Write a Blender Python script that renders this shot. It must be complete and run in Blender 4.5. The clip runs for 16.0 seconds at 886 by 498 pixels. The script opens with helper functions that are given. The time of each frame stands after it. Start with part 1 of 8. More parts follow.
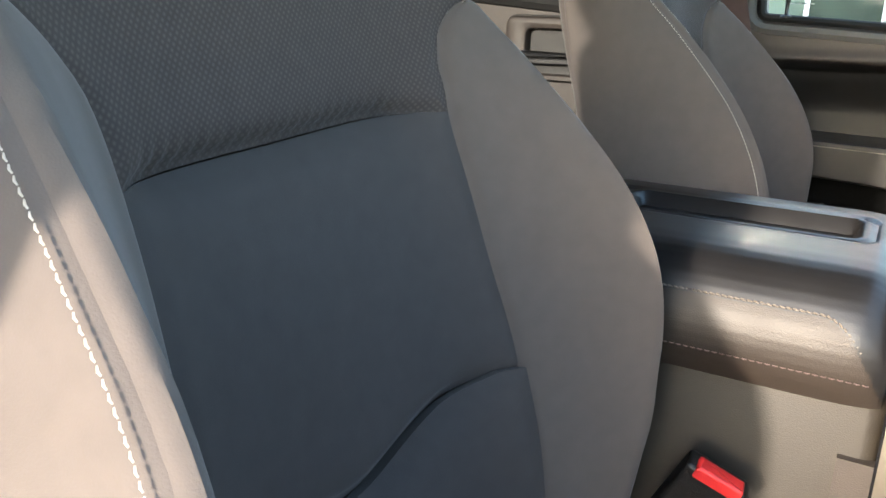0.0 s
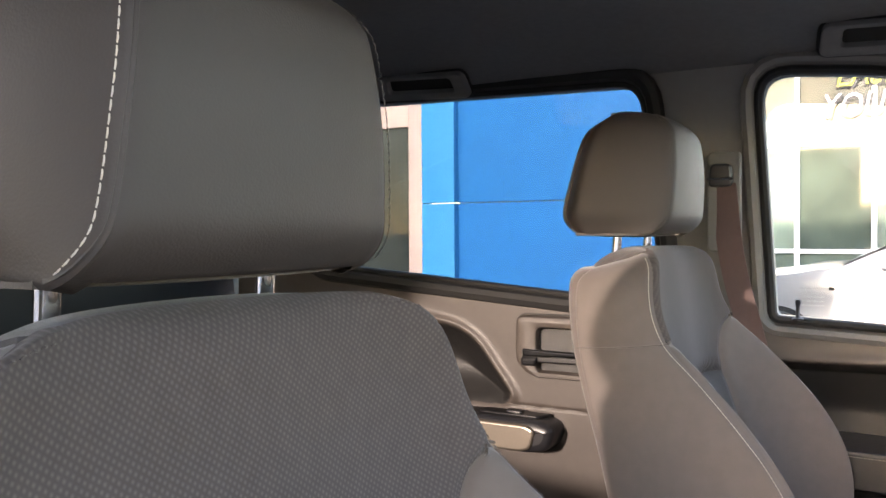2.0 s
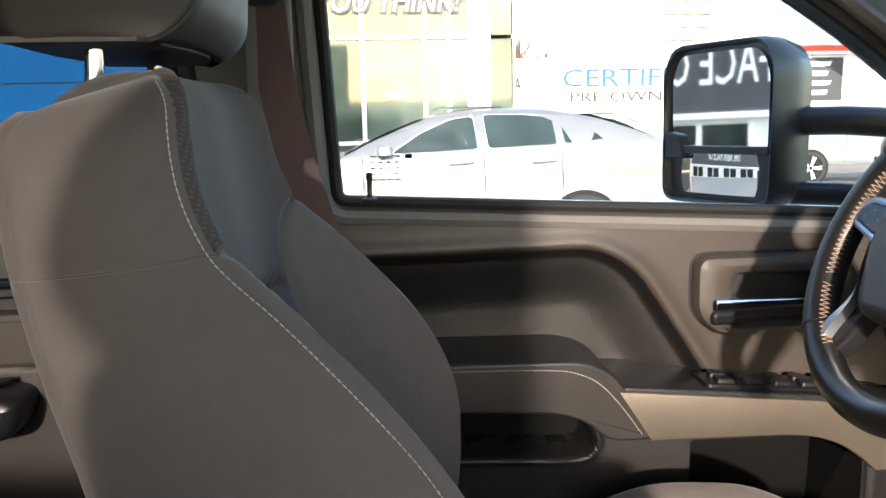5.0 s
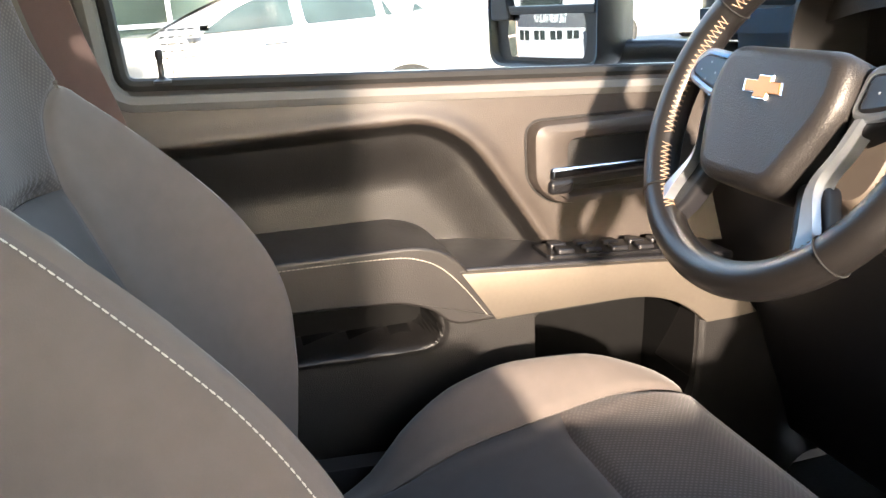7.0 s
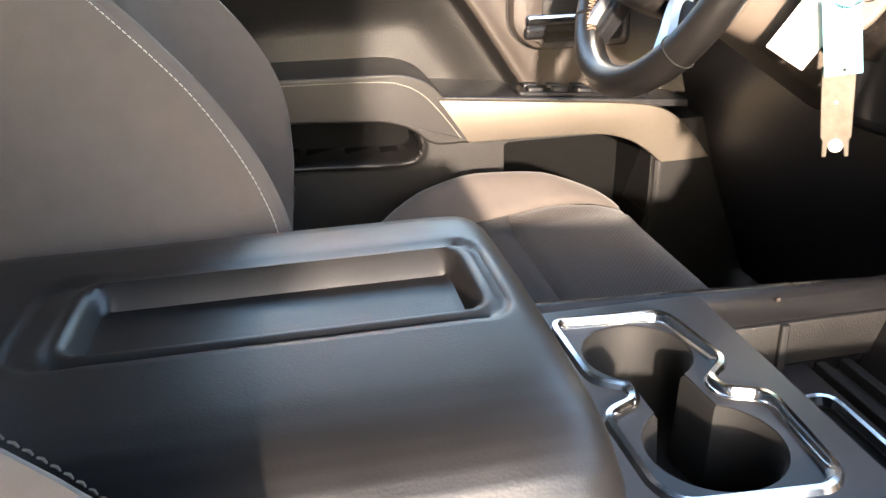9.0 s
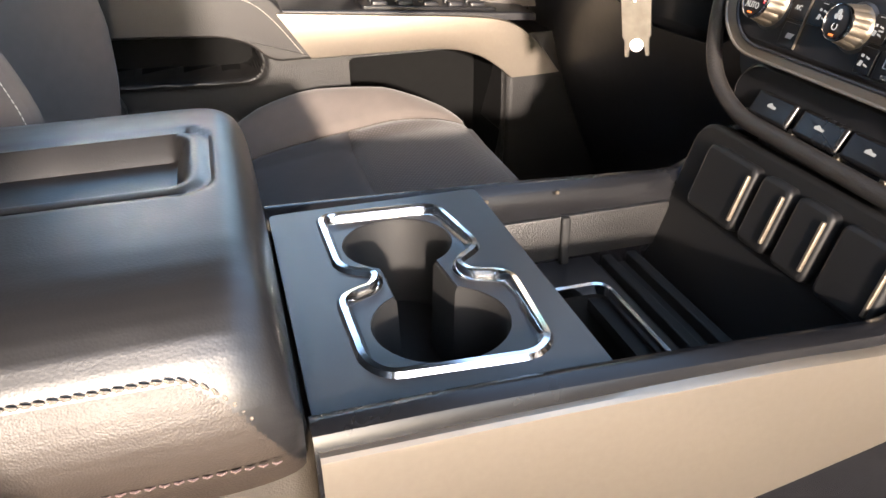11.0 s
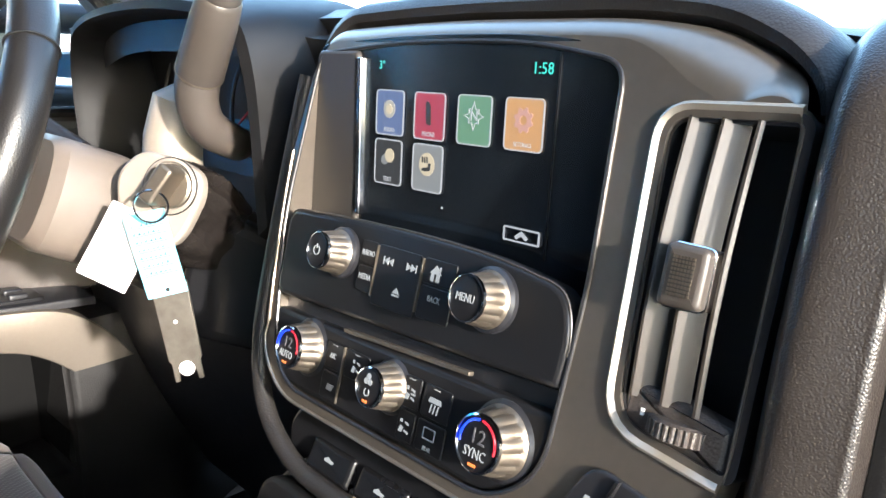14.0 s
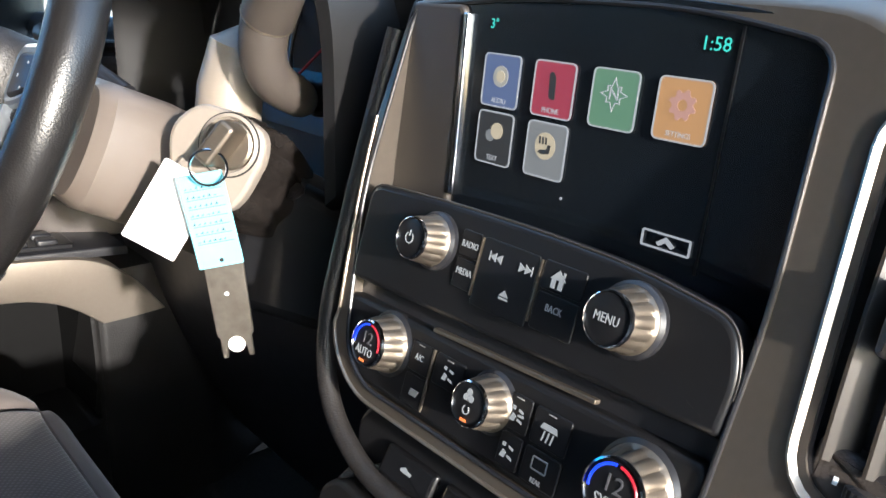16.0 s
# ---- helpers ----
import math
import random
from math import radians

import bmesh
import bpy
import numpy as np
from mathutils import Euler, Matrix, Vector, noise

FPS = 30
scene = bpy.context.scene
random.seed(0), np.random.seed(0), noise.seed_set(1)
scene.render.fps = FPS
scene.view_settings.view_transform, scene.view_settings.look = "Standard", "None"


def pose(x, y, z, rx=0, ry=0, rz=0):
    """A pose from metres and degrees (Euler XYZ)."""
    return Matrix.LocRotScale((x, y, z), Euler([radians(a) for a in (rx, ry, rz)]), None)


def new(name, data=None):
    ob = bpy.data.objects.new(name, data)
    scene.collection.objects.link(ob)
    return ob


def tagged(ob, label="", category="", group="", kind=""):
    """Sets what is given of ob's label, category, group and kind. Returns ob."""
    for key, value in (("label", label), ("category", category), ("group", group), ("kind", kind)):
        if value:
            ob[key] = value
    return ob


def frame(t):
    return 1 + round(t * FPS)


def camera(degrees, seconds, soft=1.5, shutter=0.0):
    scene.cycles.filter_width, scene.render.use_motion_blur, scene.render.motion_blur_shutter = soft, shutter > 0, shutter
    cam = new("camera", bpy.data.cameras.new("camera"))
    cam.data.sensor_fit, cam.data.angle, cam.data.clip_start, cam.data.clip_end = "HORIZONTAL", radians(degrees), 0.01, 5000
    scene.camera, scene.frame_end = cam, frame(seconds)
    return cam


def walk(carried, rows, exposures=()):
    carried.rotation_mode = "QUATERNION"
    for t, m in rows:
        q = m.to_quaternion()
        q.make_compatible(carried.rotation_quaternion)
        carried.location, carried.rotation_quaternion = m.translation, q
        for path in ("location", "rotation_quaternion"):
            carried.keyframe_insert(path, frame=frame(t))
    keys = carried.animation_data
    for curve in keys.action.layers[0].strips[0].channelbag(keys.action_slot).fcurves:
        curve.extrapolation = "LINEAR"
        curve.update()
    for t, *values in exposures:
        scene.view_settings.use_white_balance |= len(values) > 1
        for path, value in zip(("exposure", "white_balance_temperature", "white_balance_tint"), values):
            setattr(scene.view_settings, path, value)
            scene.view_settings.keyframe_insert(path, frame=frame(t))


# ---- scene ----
cam = camera(58.0, 16.0)
METRES, EYE, TILT, LEAN, TURN = 1.7, 1.35, -16.0, 0.0, 30.0
SIDE, RAKE = -0.81, -2.0
ROWS = [
    (0.0, 0.0, 0.0, 0.0, 0.0, 0.0, -0.0),
    (0.5, 0.0024, 0.0038, 0.026, 2.37, 5.65, 0.68),
    (1.0, -0.0071, 0.0149, 0.0626, 2.31, 10.12, 1.41),
    (1.5, -0.0082, 0.0223, 0.088, 1.71, 13.56, 1.48),
    (2.0, -0.0045, 0.0124, 0.1033, 0.77, 15.85, 1.94),
    (2.5, 0.0118, 0.0214, 0.1316, -4.03, 16.45, 4.23),
    (3.0, 0.0175, 0.0853, 0.154, -13.36, 14.69, 7.6),
    (3.5, 0.0037, 0.1644, 0.1631, -20.1, 12.44, 8.28),
    (4.0, 0.0189, 0.2281, 0.1615, -26.6, 9.3, 10.23),
    (4.5, 0.0436, 0.2689, 0.1597, -31.28, 6.86, 11.07),
    (5.0, 0.0653, 0.3171, 0.1532, -32.52, 4.54, 12.04),
    (7.5, 0.1113, 0.357, 0.1478, -46.05, -8.29, 16.74),
    (8.0, 0.0975, 0.3152, 0.1221, -44.06, -8.19, 16.06),
    (8.5, 0.0824, 0.2699, 0.0981, -42.23, -9.64, 14.91),
    (9.0, 0.0657, 0.2265, 0.0776, -38.93, -11.71, 14.14),
    (9.5, 0.0696, 0.1958, 0.0561, -38.66, -14.15, 14.14),
    (12.0, 0.1518, 0.1866, 0.0371, -55.93, -19.0, 14.04),
    (12.5, 0.1762, 0.1881, 0.0453, -63.76, -17.6, 14.4),
    (13.0, 0.1908, 0.1808, 0.0575, -67.91, -16.23, 16.18),
    (13.5, 0.2024, 0.1717, 0.0701, -70.03, -14.36, 17.53),
    (14.0, 0.2134, 0.1764, 0.0825, -71.72, -11.58, 17.6),
    (14.5, 0.2286, 0.1924, 0.0862, -76.99, -10.48, 17.67),
    (15.0, 0.2396, 0.1967, 0.0824, -77.62, -11.18, 16.66),
    (15.5, 0.2464, 0.1907, 0.0908, -74.51, -12.77, 15.45),
    (16.0, 0.2451, 0.2182, 0.098, -70.14, -15.05, 14.68),
]
EXPOSURE = [(0.0, 3.7, 6600, 10), (0.5, 4.05, 7300, 14), (1.2, 4.05, 7500, 20), (2.1, 4.1, 7300, 24), (2.6, 4.25, 7200, 22), (3.0, 3.88, 6900, 20), (3.5, 3.25, 6500, 18), (4.0, 3.0, 6500, 16), (4.5, 2.85, 6500, 15), (5.0, 3.0, 6600, 14),
            (7.5, 4.4, 7200, 16), (8.5, 4.4, 7100, 16), (9.5, 4.05, 7100, 16), (12.0, 3.95, 6300, 13), (12.5, 4.2, 6250, 12), (13.0, 4.1, 6250, 12), (13.5, 3.75, 6100, 10), (14.0, 4.05, 5900, 9), (14.5, 3.65, 5700, 8), (15.0, 3.7, 5700, 8), (16.0, 3.65, 5800, 9)]
walk(cam, [(t, pose(0, SIDE, EYE, 0, RAKE, 0) @ pose(0, 0, 0, 0, 0, TURN) @ pose(0, 0, 0, TILT, LEAN, 0) @ pose(METRES * x, METRES * y, METRES * z, 90 + pitch, roll, yaw)) for t, x, y, z, yaw, pitch, roll in ROWS],
     EXPOSURE)

# ---------- daylight ----------
SUN_DIR = Vector((0.16, 1.0, -0.250)).normalized()
world = bpy.data.worlds.new("winter_sky")
scene.world = world
world.use_nodes = True
sky_node = world.node_tree.nodes.new("ShaderNodeTexSky")
sky_node.sky_type = "NISHITA"
sky_node.sun_disc = False
sky_node.sun_elevation = math.asin(-SUN_DIR.z)
sky_node.sun_rotation = math.atan2(-SUN_DIR.x, -SUN_DIR.y)
sky_node.air_density, sky_node.dust_density = 1.0, 0.8
back_node = world.node_tree.nodes["Background"]
back_node.inputs["Strength"].default_value = 0.13
world.node_tree.links.new(sky_node.outputs[0], back_node.inputs[0])
sun_lamp = new("sun", bpy.data.lights.new("sun", "SUN"))
sun_lamp.data.energy, sun_lamp.data.angle, sun_lamp.data.color = 1.15, radians(2.0), (1.0, 0.88, 0.74)
sun_lamp.matrix_world = Matrix.Translation((0, -20, 10)) @ SUN_DIR.to_track_quat("-Z", "Y").to_matrix().to_4x4()

# ---------- materials ----------
def mat(name, col, rough=0.5, metal=0.0, var=0.15, scale=30.0, bump=0.0, kind="noise", bscale=300.0, dist=0.001, spec=0.5, coat=0.0, big=3.0, rvar=0.1, sheen=0.0, each=0.0):
    """A surface with its colour varied at two scales, and fine relief."""
    m = bpy.data.materials.new(name)
    m.use_nodes = True
    nt, L = m.node_tree, m.node_tree.links
    b = nt.nodes["Principled BSDF"]
    tc = nt.nodes.new("ShaderNodeTexCoord").outputs["Object"]

    def tex(kind_, sc, detail=4.0):
        n = nt.nodes.new("ShaderNodeTexNoise")
        n.inputs["Scale"].default_value, n.inputs["Detail"].default_value = sc, detail
        L.new(tc, n.inputs["Vector"])
        return n.outputs["Fac"]

    def math_(op, a, c):
        n = nt.nodes.new("ShaderNodeMath")
        n.operation = op
        for i, v in enumerate((a, c)):
            if isinstance(v, (int, float)):
                n.inputs[i].default_value = v
            else:
                L.new(v, n.inputs[i])
        return n.outputs[0]
    fine, wide = tex("noise", scale), tex("noise", big, 2.0)
    both = math_("ADD", math_("MULTIPLY", fine, 0.5), math_("MULTIPLY", wide, 0.5))
    ramp = nt.nodes.new("ShaderNodeMapRange")
    ramp.inputs["From Min"].default_value, ramp.inputs["From Max"].default_value = 0.3, 0.7
    ramp.inputs["To Min"].default_value, ramp.inputs["To Max"].default_value = 1 - var, 1 + var
    L.new(both, ramp.inputs["Value"])
    mul = nt.nodes.new("ShaderNodeVectorMath")
    mul.operation = "SCALE"
    mul.inputs[0].default_value = col[:3]
    tone = ramp.outputs[0]
    if each:  # every object has a shade of its own
        info = nt.nodes.new("ShaderNodeObjectInfo").outputs["Random"]
        tone = math_("MULTIPLY", tone, math_("ADD", math_("MULTIPLY", info, each), 1 - each / 2))
    L.new(tone, mul.inputs["Scale"])
    L.new(mul.outputs[0], b.inputs["Base Color"])
    rr_ = nt.nodes.new("ShaderNodeMapRange")
    rr_.inputs["To Min"].default_value, rr_.inputs["To Max"].default_value = max(0.02, rough - rvar), min(1, rough + rvar)
    L.new(both, rr_.inputs["Value"])
    L.new(rr_.outputs[0], b.inputs["Roughness"])
    b.inputs["Metallic"].default_value = metal
    b.inputs["Specular IOR Level"].default_value = spec
    b.inputs["Coat Weight"].default_value = coat
    b.inputs["Coat Roughness"].default_value = 0.05
    if sheen:
        b.inputs["Sheen Weight"].default_value = sheen
        b.inputs["Sheen Roughness"].default_value = 0.4
    if bump:
        if kind == "grain":
            v = nt.nodes.new("ShaderNodeTexVoronoi")
            v.feature = "SMOOTH_F1"
            v.inputs["Scale"].default_value = bscale
            v.inputs["Smoothness"].default_value = 0.6
            L.new(tc, v.inputs["Vector"])
            h = v.outputs["Distance"]
            h = math_("SUBTRACT", math_("MULTIPLY", tex("n", bscale * 0.4), 0.4), h)
        elif kind in ("twill", "weave"):
            outs = []
            for ang in (0.6, -0.9):
                mp = nt.nodes.new("ShaderNodeMapping")
                mp.inputs["Rotation"].default_value = (ang, 0, 0) if kind == "twill" else (0, 0, ang)
                L.new(tc, mp.inputs["Vector"])
                w = nt.nodes.new("ShaderNodeTexWave")
                w.bands_direction = "Y"
                w.inputs["Scale"].default_value = bscale
                w.inputs["Distortion"].default_value = 0.6
                L.new(mp.outputs[0], w.inputs["Vector"])
                outs.append(w.outputs["Fac"])
            h = math_("MULTIPLY", outs[0], outs[1])
            dk = math_("MULTIPLY", math_("SUBTRACT", h, 0.3), 0.5)
            mul2 = nt.nodes.new("ShaderNodeVectorMath")
            mul2.operation = "SCALE"
            L.new(mul.outputs[0], mul2.inputs[0])
            L.new(math_("ADD", dk, 1.0), mul2.inputs["Scale"])
            L.new(mul2.outputs[0], b.inputs["Base Color"])
        else:
            h = tex("n", bscale)
        bn = nt.nodes.new("ShaderNodeBump")
        bn.inputs["Strength"].default_value, bn.inputs["Distance"].default_value = bump, dist
        L.new(h, bn.inputs["Height"])
        L.new(bn.outputs[0], b.inputs["Normal"])
    return m


def glow(name, col, strength, dim=1.0):
    m = bpy.data.materials.new(name)
    m.use_nodes = True
    b = m.node_tree.nodes["Principled BSDF"]
    b.inputs["Base Color"].default_value = (*[c * 0.1 for c in col], 1)
    b.inputs["Emission Color"].default_value = (*col, 1)
    b.inputs["Emission Strength"].default_value = strength * 0.095 * dim
    b.inputs["Roughness"].default_value = 0.3
    return m


def glass(name, col=(1, 1, 1), rough=0.0, reflect=0.07):
    """Thin pane: mostly clear, a little gloss."""
    m = bpy.data.materials.new(name)
    m.use_nodes = True
    nt = m.node_tree
    nt.nodes.remove(nt.nodes["Principled BSDF"])
    tr, gl, mx, lw, pw, sc = (nt.nodes.new("ShaderNode" + k) for k in ("BsdfTransparent", "BsdfGlossy", "MixShader", "LayerWeight", "Math", "Math"))
    tr.inputs[0].default_value = (*col, 1)
    gl.inputs["Roughness"].default_value = rough
    lw.inputs[0].default_value = 0.5
    pw.operation, sc.operation = "POWER", "MULTIPLY_ADD"
    pw.inputs[1].default_value = 4.0
    sc.inputs[1].default_value, sc.inputs[2].default_value = 0.45, reflect * 0.4
    nt.links.new(lw.outputs["Facing"], pw.inputs[0])
    nt.links.new(pw.outputs[0], sc.inputs[0])
    nt.links.new(sc.outputs[0], mx.inputs[0])
    nt.links.new(tr.outputs[0], mx.inputs[1])
    nt.links.new(gl.outputs[0], mx.inputs[2])
    nt.links.new(mx.outputs[0], nt.nodes["Material Output"].inputs[0])
    return m


M_CLOTH = mat("grey_seat_cloth", (0.098, 0.083, 0.075), 0.85, var=0.1, scale=60, bump=0.25, kind="noise", bscale=900, dist=0.0006, spec=0.25, sheen=0.25)
M_KNIT = mat("charcoal_knit_cloth", (0.064, 0.054, 0.051), 0.9, var=0.12, scale=80, bump=0.16, kind="twill", bscale=92, dist=0.0006, spec=0.15, sheen=0.1)
M_WEAVE = mat("charcoal_woven_cloth", (0.072, 0.062, 0.058), 0.9, var=0.12, scale=80, bump=0.32, kind="weave", bscale=70, dist=0.0008, spec=0.2, sheen=0.25)
M_FLAT = mat("charcoal_flat_cloth", (0.060, 0.055, 0.054), 0.85, var=0.12, scale=60, bump=0.3, bscale=1000, dist=0.0006, spec=0.15, sheen=0.12)
M_HEAD = mat("brown_grey_vinyl", (0.028, 0.023, 0.021), 0.6, var=0.08, scale=40, bump=0.2, kind="grain", bscale=700, dist=0.0005, spec=0.4)
M_THREAD = mat("pale_thread", (0.42, 0.38, 0.33), 0.7, bump=0.0)
M_TAN = mat("tan_thread", (0.34, 0.23, 0.16), 0.7)
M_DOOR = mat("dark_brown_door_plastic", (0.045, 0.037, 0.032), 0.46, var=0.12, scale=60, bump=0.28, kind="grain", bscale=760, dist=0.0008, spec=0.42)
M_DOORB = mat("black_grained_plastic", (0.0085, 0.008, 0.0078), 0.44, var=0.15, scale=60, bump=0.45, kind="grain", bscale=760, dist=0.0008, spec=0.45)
M_PAD = mat("dark_leatherette", (0.018, 0.0165, 0.016), 0.44, var=0.12, scale=40, bump=0.35, kind="grain", bscale=760, dist=0.0006, spec=0.4)
M_PEWTER = mat("pewter_trim", (0.265, 0.23, 0.19), 0.34, metal=0.8, var=0.06, scale=200, bump=0.08, bscale=1500, dist=0.0003)
M_BLACK = mat("satin_black_plastic", (0.013, 0.013, 0.015), 0.36, var=0.15, scale=80, bump=0.12, bscale=900, dist=0.0003)
M_GLOSS = mat("gloss_black", (0.009, 0.009, 0.010), 0.30, var=0.1, scale=20, rvar=0.05, spec=0.3)
M_SCREEN = mat("screen_glass", (0.006, 0.008, 0.011), 0.16, var=0.1, scale=12, rvar=0.05)
M_CHROME = mat("chrome", (0.75, 0.76, 0.78), 0.12, metal=1.0, var=0.03, rvar=0.04)
M_SATIN = mat("satin_silver", (0.20, 0.17, 0.135), 0.44, metal=0.9, var=0.06, scale=200)
M_RUBBER = mat("black_rubber", (0.0085, 0.0085, 0.0085), 0.7, spec=0.35, var=0.2, bump=0.1, bscale=400)
M_LINER = mat("grey_headliner_felt", (0.13, 0.13, 0.13), 0.95, var=0.1, scale=80, bump=0.3, bscale=700, dist=0.0008, spec=0.1)
M_PILLAR = mat("grey_pillar_plastic", (0.11, 0.105, 0.098), 0.6, var=0.08, scale=60, bump=0.2, kind="grain", bscale=500, dist=0.0005)
M_BELT = mat("maroon_grey_webbing", (0.1, 0.065, 0.06), 0.75, var=0.1, scale=100, bump=0.3, bscale=900, dist=0.0005)
M_CARPET = mat("black_carpet", (0.035, 0.034, 0.034), 1.0, var=0.3, scale=150, bump=0.5, bscale=500, dist=0.002, spec=0.1)
M_WHITE = mat("white_ink", (0.85, 0.85, 0.83), 0.5, var=0.03)
M_DIMINK = mat("unlit_digits", (0.07, 0.07, 0.075), 0.5, var=0.03)
M_GREYINK = mat("grey_ink", (0.25, 0.25, 0.25), 0.5, var=0.03)
M_PAPER = mat("white_card", (0.80, 0.78, 0.74), 0.8, var=0.04, scale=120)
M_BLUECARD = mat("pale_blue_card", (0.16, 0.48, 0.58), 0.75, var=0.05, scale=120)
M_INK = mat("dark_ink", (0.03, 0.06, 0.08), 0.7)
M_RED = mat("red_plastic", (0.65, 0.03, 0.03), 0.4, var=0.08)
M_GOLD = mat("gold_emblem", (0.50, 0.20, 0.07), 0.3, metal=0.6, var=0.1)
M_MIRROR = mat("mirror_silver", (0.85, 0.87, 0.88), 0.02, metal=1.0, var=0.01, rvar=0.01)
M_GLASS = glass("side_glass", (0.93, 0.96, 0.95))
M_LID = mat("satin_black_leatherette", (0.010, 0.0096, 0.010), 0.36, spec=0.5, var=0.12, scale=40, bump=0.12, kind="grain", bscale=700, dist=0.0004)
M_LEATHER = mat("coarse_black_leather", (0.029, 0.0225, 0.018), 0.48, var=0.12, scale=40, bump=0.3, kind="grain", bscale=950, dist=0.0005, spec=0.4)
M_GRAINPAD = mat("coarse_grained_dash_skin", (0.021, 0.017, 0.0145), 0.38, var=0.12, scale=40, bump=0.4, kind="grain", bscale=1000, dist=0.0006, spec=0.45)
M_DOCK = mat("matt_black_plastic", (0.007, 0.007, 0.0075), 0.5, var=0.15, scale=80, bump=0.12, bscale=900, dist=0.0003, spec=0.22)
M_SEAM = mat("dull_tan_thread", (0.16, 0.135, 0.11), 0.7)
M_CHEEK = mat("dark_pewter_paint", (0.042, 0.037, 0.033), 0.42, metal=0.2, var=0.06, scale=200, bump=0.05, bscale=1500, dist=0.0003)
M_FOB = mat("worn_grey_metal", (0.15, 0.135, 0.115), 0.42, metal=0.8, var=0.25, scale=120)
M_LEVER = mat("satin_brown_plastic", (0.050, 0.042, 0.036), 0.42, var=0.08, scale=60, bump=0.05, bscale=900, dist=0.0003, spec=0.45)
M_CREAM = mat("champagne_paint", (0.25, 0.215, 0.18), 0.4, metal=0.15, var=0.06, scale=150)
M_FIN = mat("bronze_satin_fin", (0.034, 0.028, 0.023), 0.44, metal=0.1, var=0.06, scale=150)
M_SHROUD = mat("warm_brown_plastic", (0.10, 0.082, 0.068), 0.45, var=0.08, scale=60, bump=0.06, bscale=900, dist=0.0003)
M_BEZEL = mat("dark_bronze_pewter", (0.235, 0.202, 0.168), 0.33, metal=0.85, var=0.06, scale=200, bump=0.08, bscale=1500, dist=0.0003)
# Paler copy of the pewter, with the lip's sun highlight in its colour.
M_LITLIP = mat("sunlit_pewter_lip", (0.46, 0.42, 0.36), 0.34, metal=0.7, var=0.05, scale=200)
# Matt near-black that carries the shade inside the door's openings.
M_POCKETDARK = mat("black_pocket_shade", (0.006, 0.006, 0.006), 1.0, var=0.2, scale=80, spec=0.05)
M_CONSIDE = mat("brown_black_console_plastic", (0.025, 0.0205, 0.0155), 0.5, var=0.12, scale=60, bump=0.25, kind="grain", bscale=900, dist=0.0006, spec=0.35)
M_SLEEVE = mat("creased_black_vinyl", (0.012, 0.010, 0.009), 0.27, var=0.15, scale=30, bump=0.5, bscale=55, dist=0.006, spec=0.5)
M_RIM = mat("worn_black_leather", (0.010, 0.0092, 0.009), 0.34, var=0.15, scale=40, bump=0.22, kind="grain", bscale=800, dist=0.0005, spec=0.5)
M_SILVER = mat("cool_satin_silver", (0.50, 0.55, 0.60), 0.30, metal=0.9, var=0.05, scale=200)
M_PIANO = mat("satin_piano_black", (0.007, 0.007, 0.008), 0.26, var=0.1, scale=40, spec=0.28)
M_PRIVACY = glass("privacy_glass", (0.46, 0.50, 0.52))
M_LIGHTTINT = glass("light_tinted_glass", (0.66, 0.68, 0.70))
M_DARKTINT = glass("deep_privacy_glass", (0.13, 0.14, 0.15))

# ---------- mesh tools ----------
def thing(name, label, category, group="", kind="", at=(0, 0, 0)):
    ob = new(name)
    ob.empty_display_size = 0.05
    ob.location = at
    return tagged(ob, label, category, group, kind)


def part(name, bm, material, parent, label="", smooth=True):
    """One bmesh as one mesh object under its thing; the coordinates are the world's."""
    me = bpy.data.meshes.new(name)
    bmesh.ops.remove_doubles(bm, verts=bm.verts, dist=1e-6)
    bmesh.ops.recalc_face_normals(bm, faces=bm.faces)
    bm.to_mesh(me)
    bm.free()
    me.materials.append(material)
    if smooth:
        me.shade_smooth()
        me.set_sharp_from_angle(angle=radians(38))
        for p in me.polygons:
            if p.loop_total > 8:
                p.use_smooth = False
    ob = new(name, me)
    if parent is not None:
        ob.parent = parent
        up = Matrix.Identity(4)
        p = parent
        while p is not None:
            up = Matrix.LocRotScale(p.location, p.rotation_euler, p.scale) @ up
            p = p.parent
        ob.matrix_parent_inverse = Matrix.Identity(4)
        ob.matrix_basis = up.inverted()
    if label:
        tagged(ob, label)
    return ob


def solo(name, bm, material, label, category, group="", kind="", smooth=True):
    return tagged(part(name, bm, material, None, "", smooth), label, category, group, kind)


def curve(xs, ys):
    """A smooth function through the given knots (monotone cubic)."""
    xs, ys = np.array(xs, float), np.array(ys, float)
    o = np.argsort(xs)
    xs, ys = xs[o], ys[o]
    d = np.diff(ys) / np.diff(xs)
    m = np.zeros_like(xs)
    m[0], m[-1] = d[0], d[-1]
    for i in range(1, len(xs) - 1):
        m[i] = 0 if d[i - 1] * d[i] <= 0 else 2 * d[i - 1] * d[i] / (d[i - 1] + d[i])

    def f(x):
        x = np.clip(x, xs[0], xs[-1])
        i = np.clip(np.searchsorted(xs, x) - 1, 0, len(xs) - 2)
        h = xs[i + 1] - xs[i]
        t = (x - xs[i]) / h
        return ys[i] * (2 * t**3 - 3 * t**2 + 1) + m[i] * h * (t**3 - 2 * t**2 + t) + ys[i + 1] * (3 * t**2 - 2 * t**3) + m[i + 1] * h * (t**3 - t**2)
    return f


def sstep(a, b, x):
    t = np.clip((x - a) / (b - a), 0, 1)
    return t * t * (3 - 2 * t)


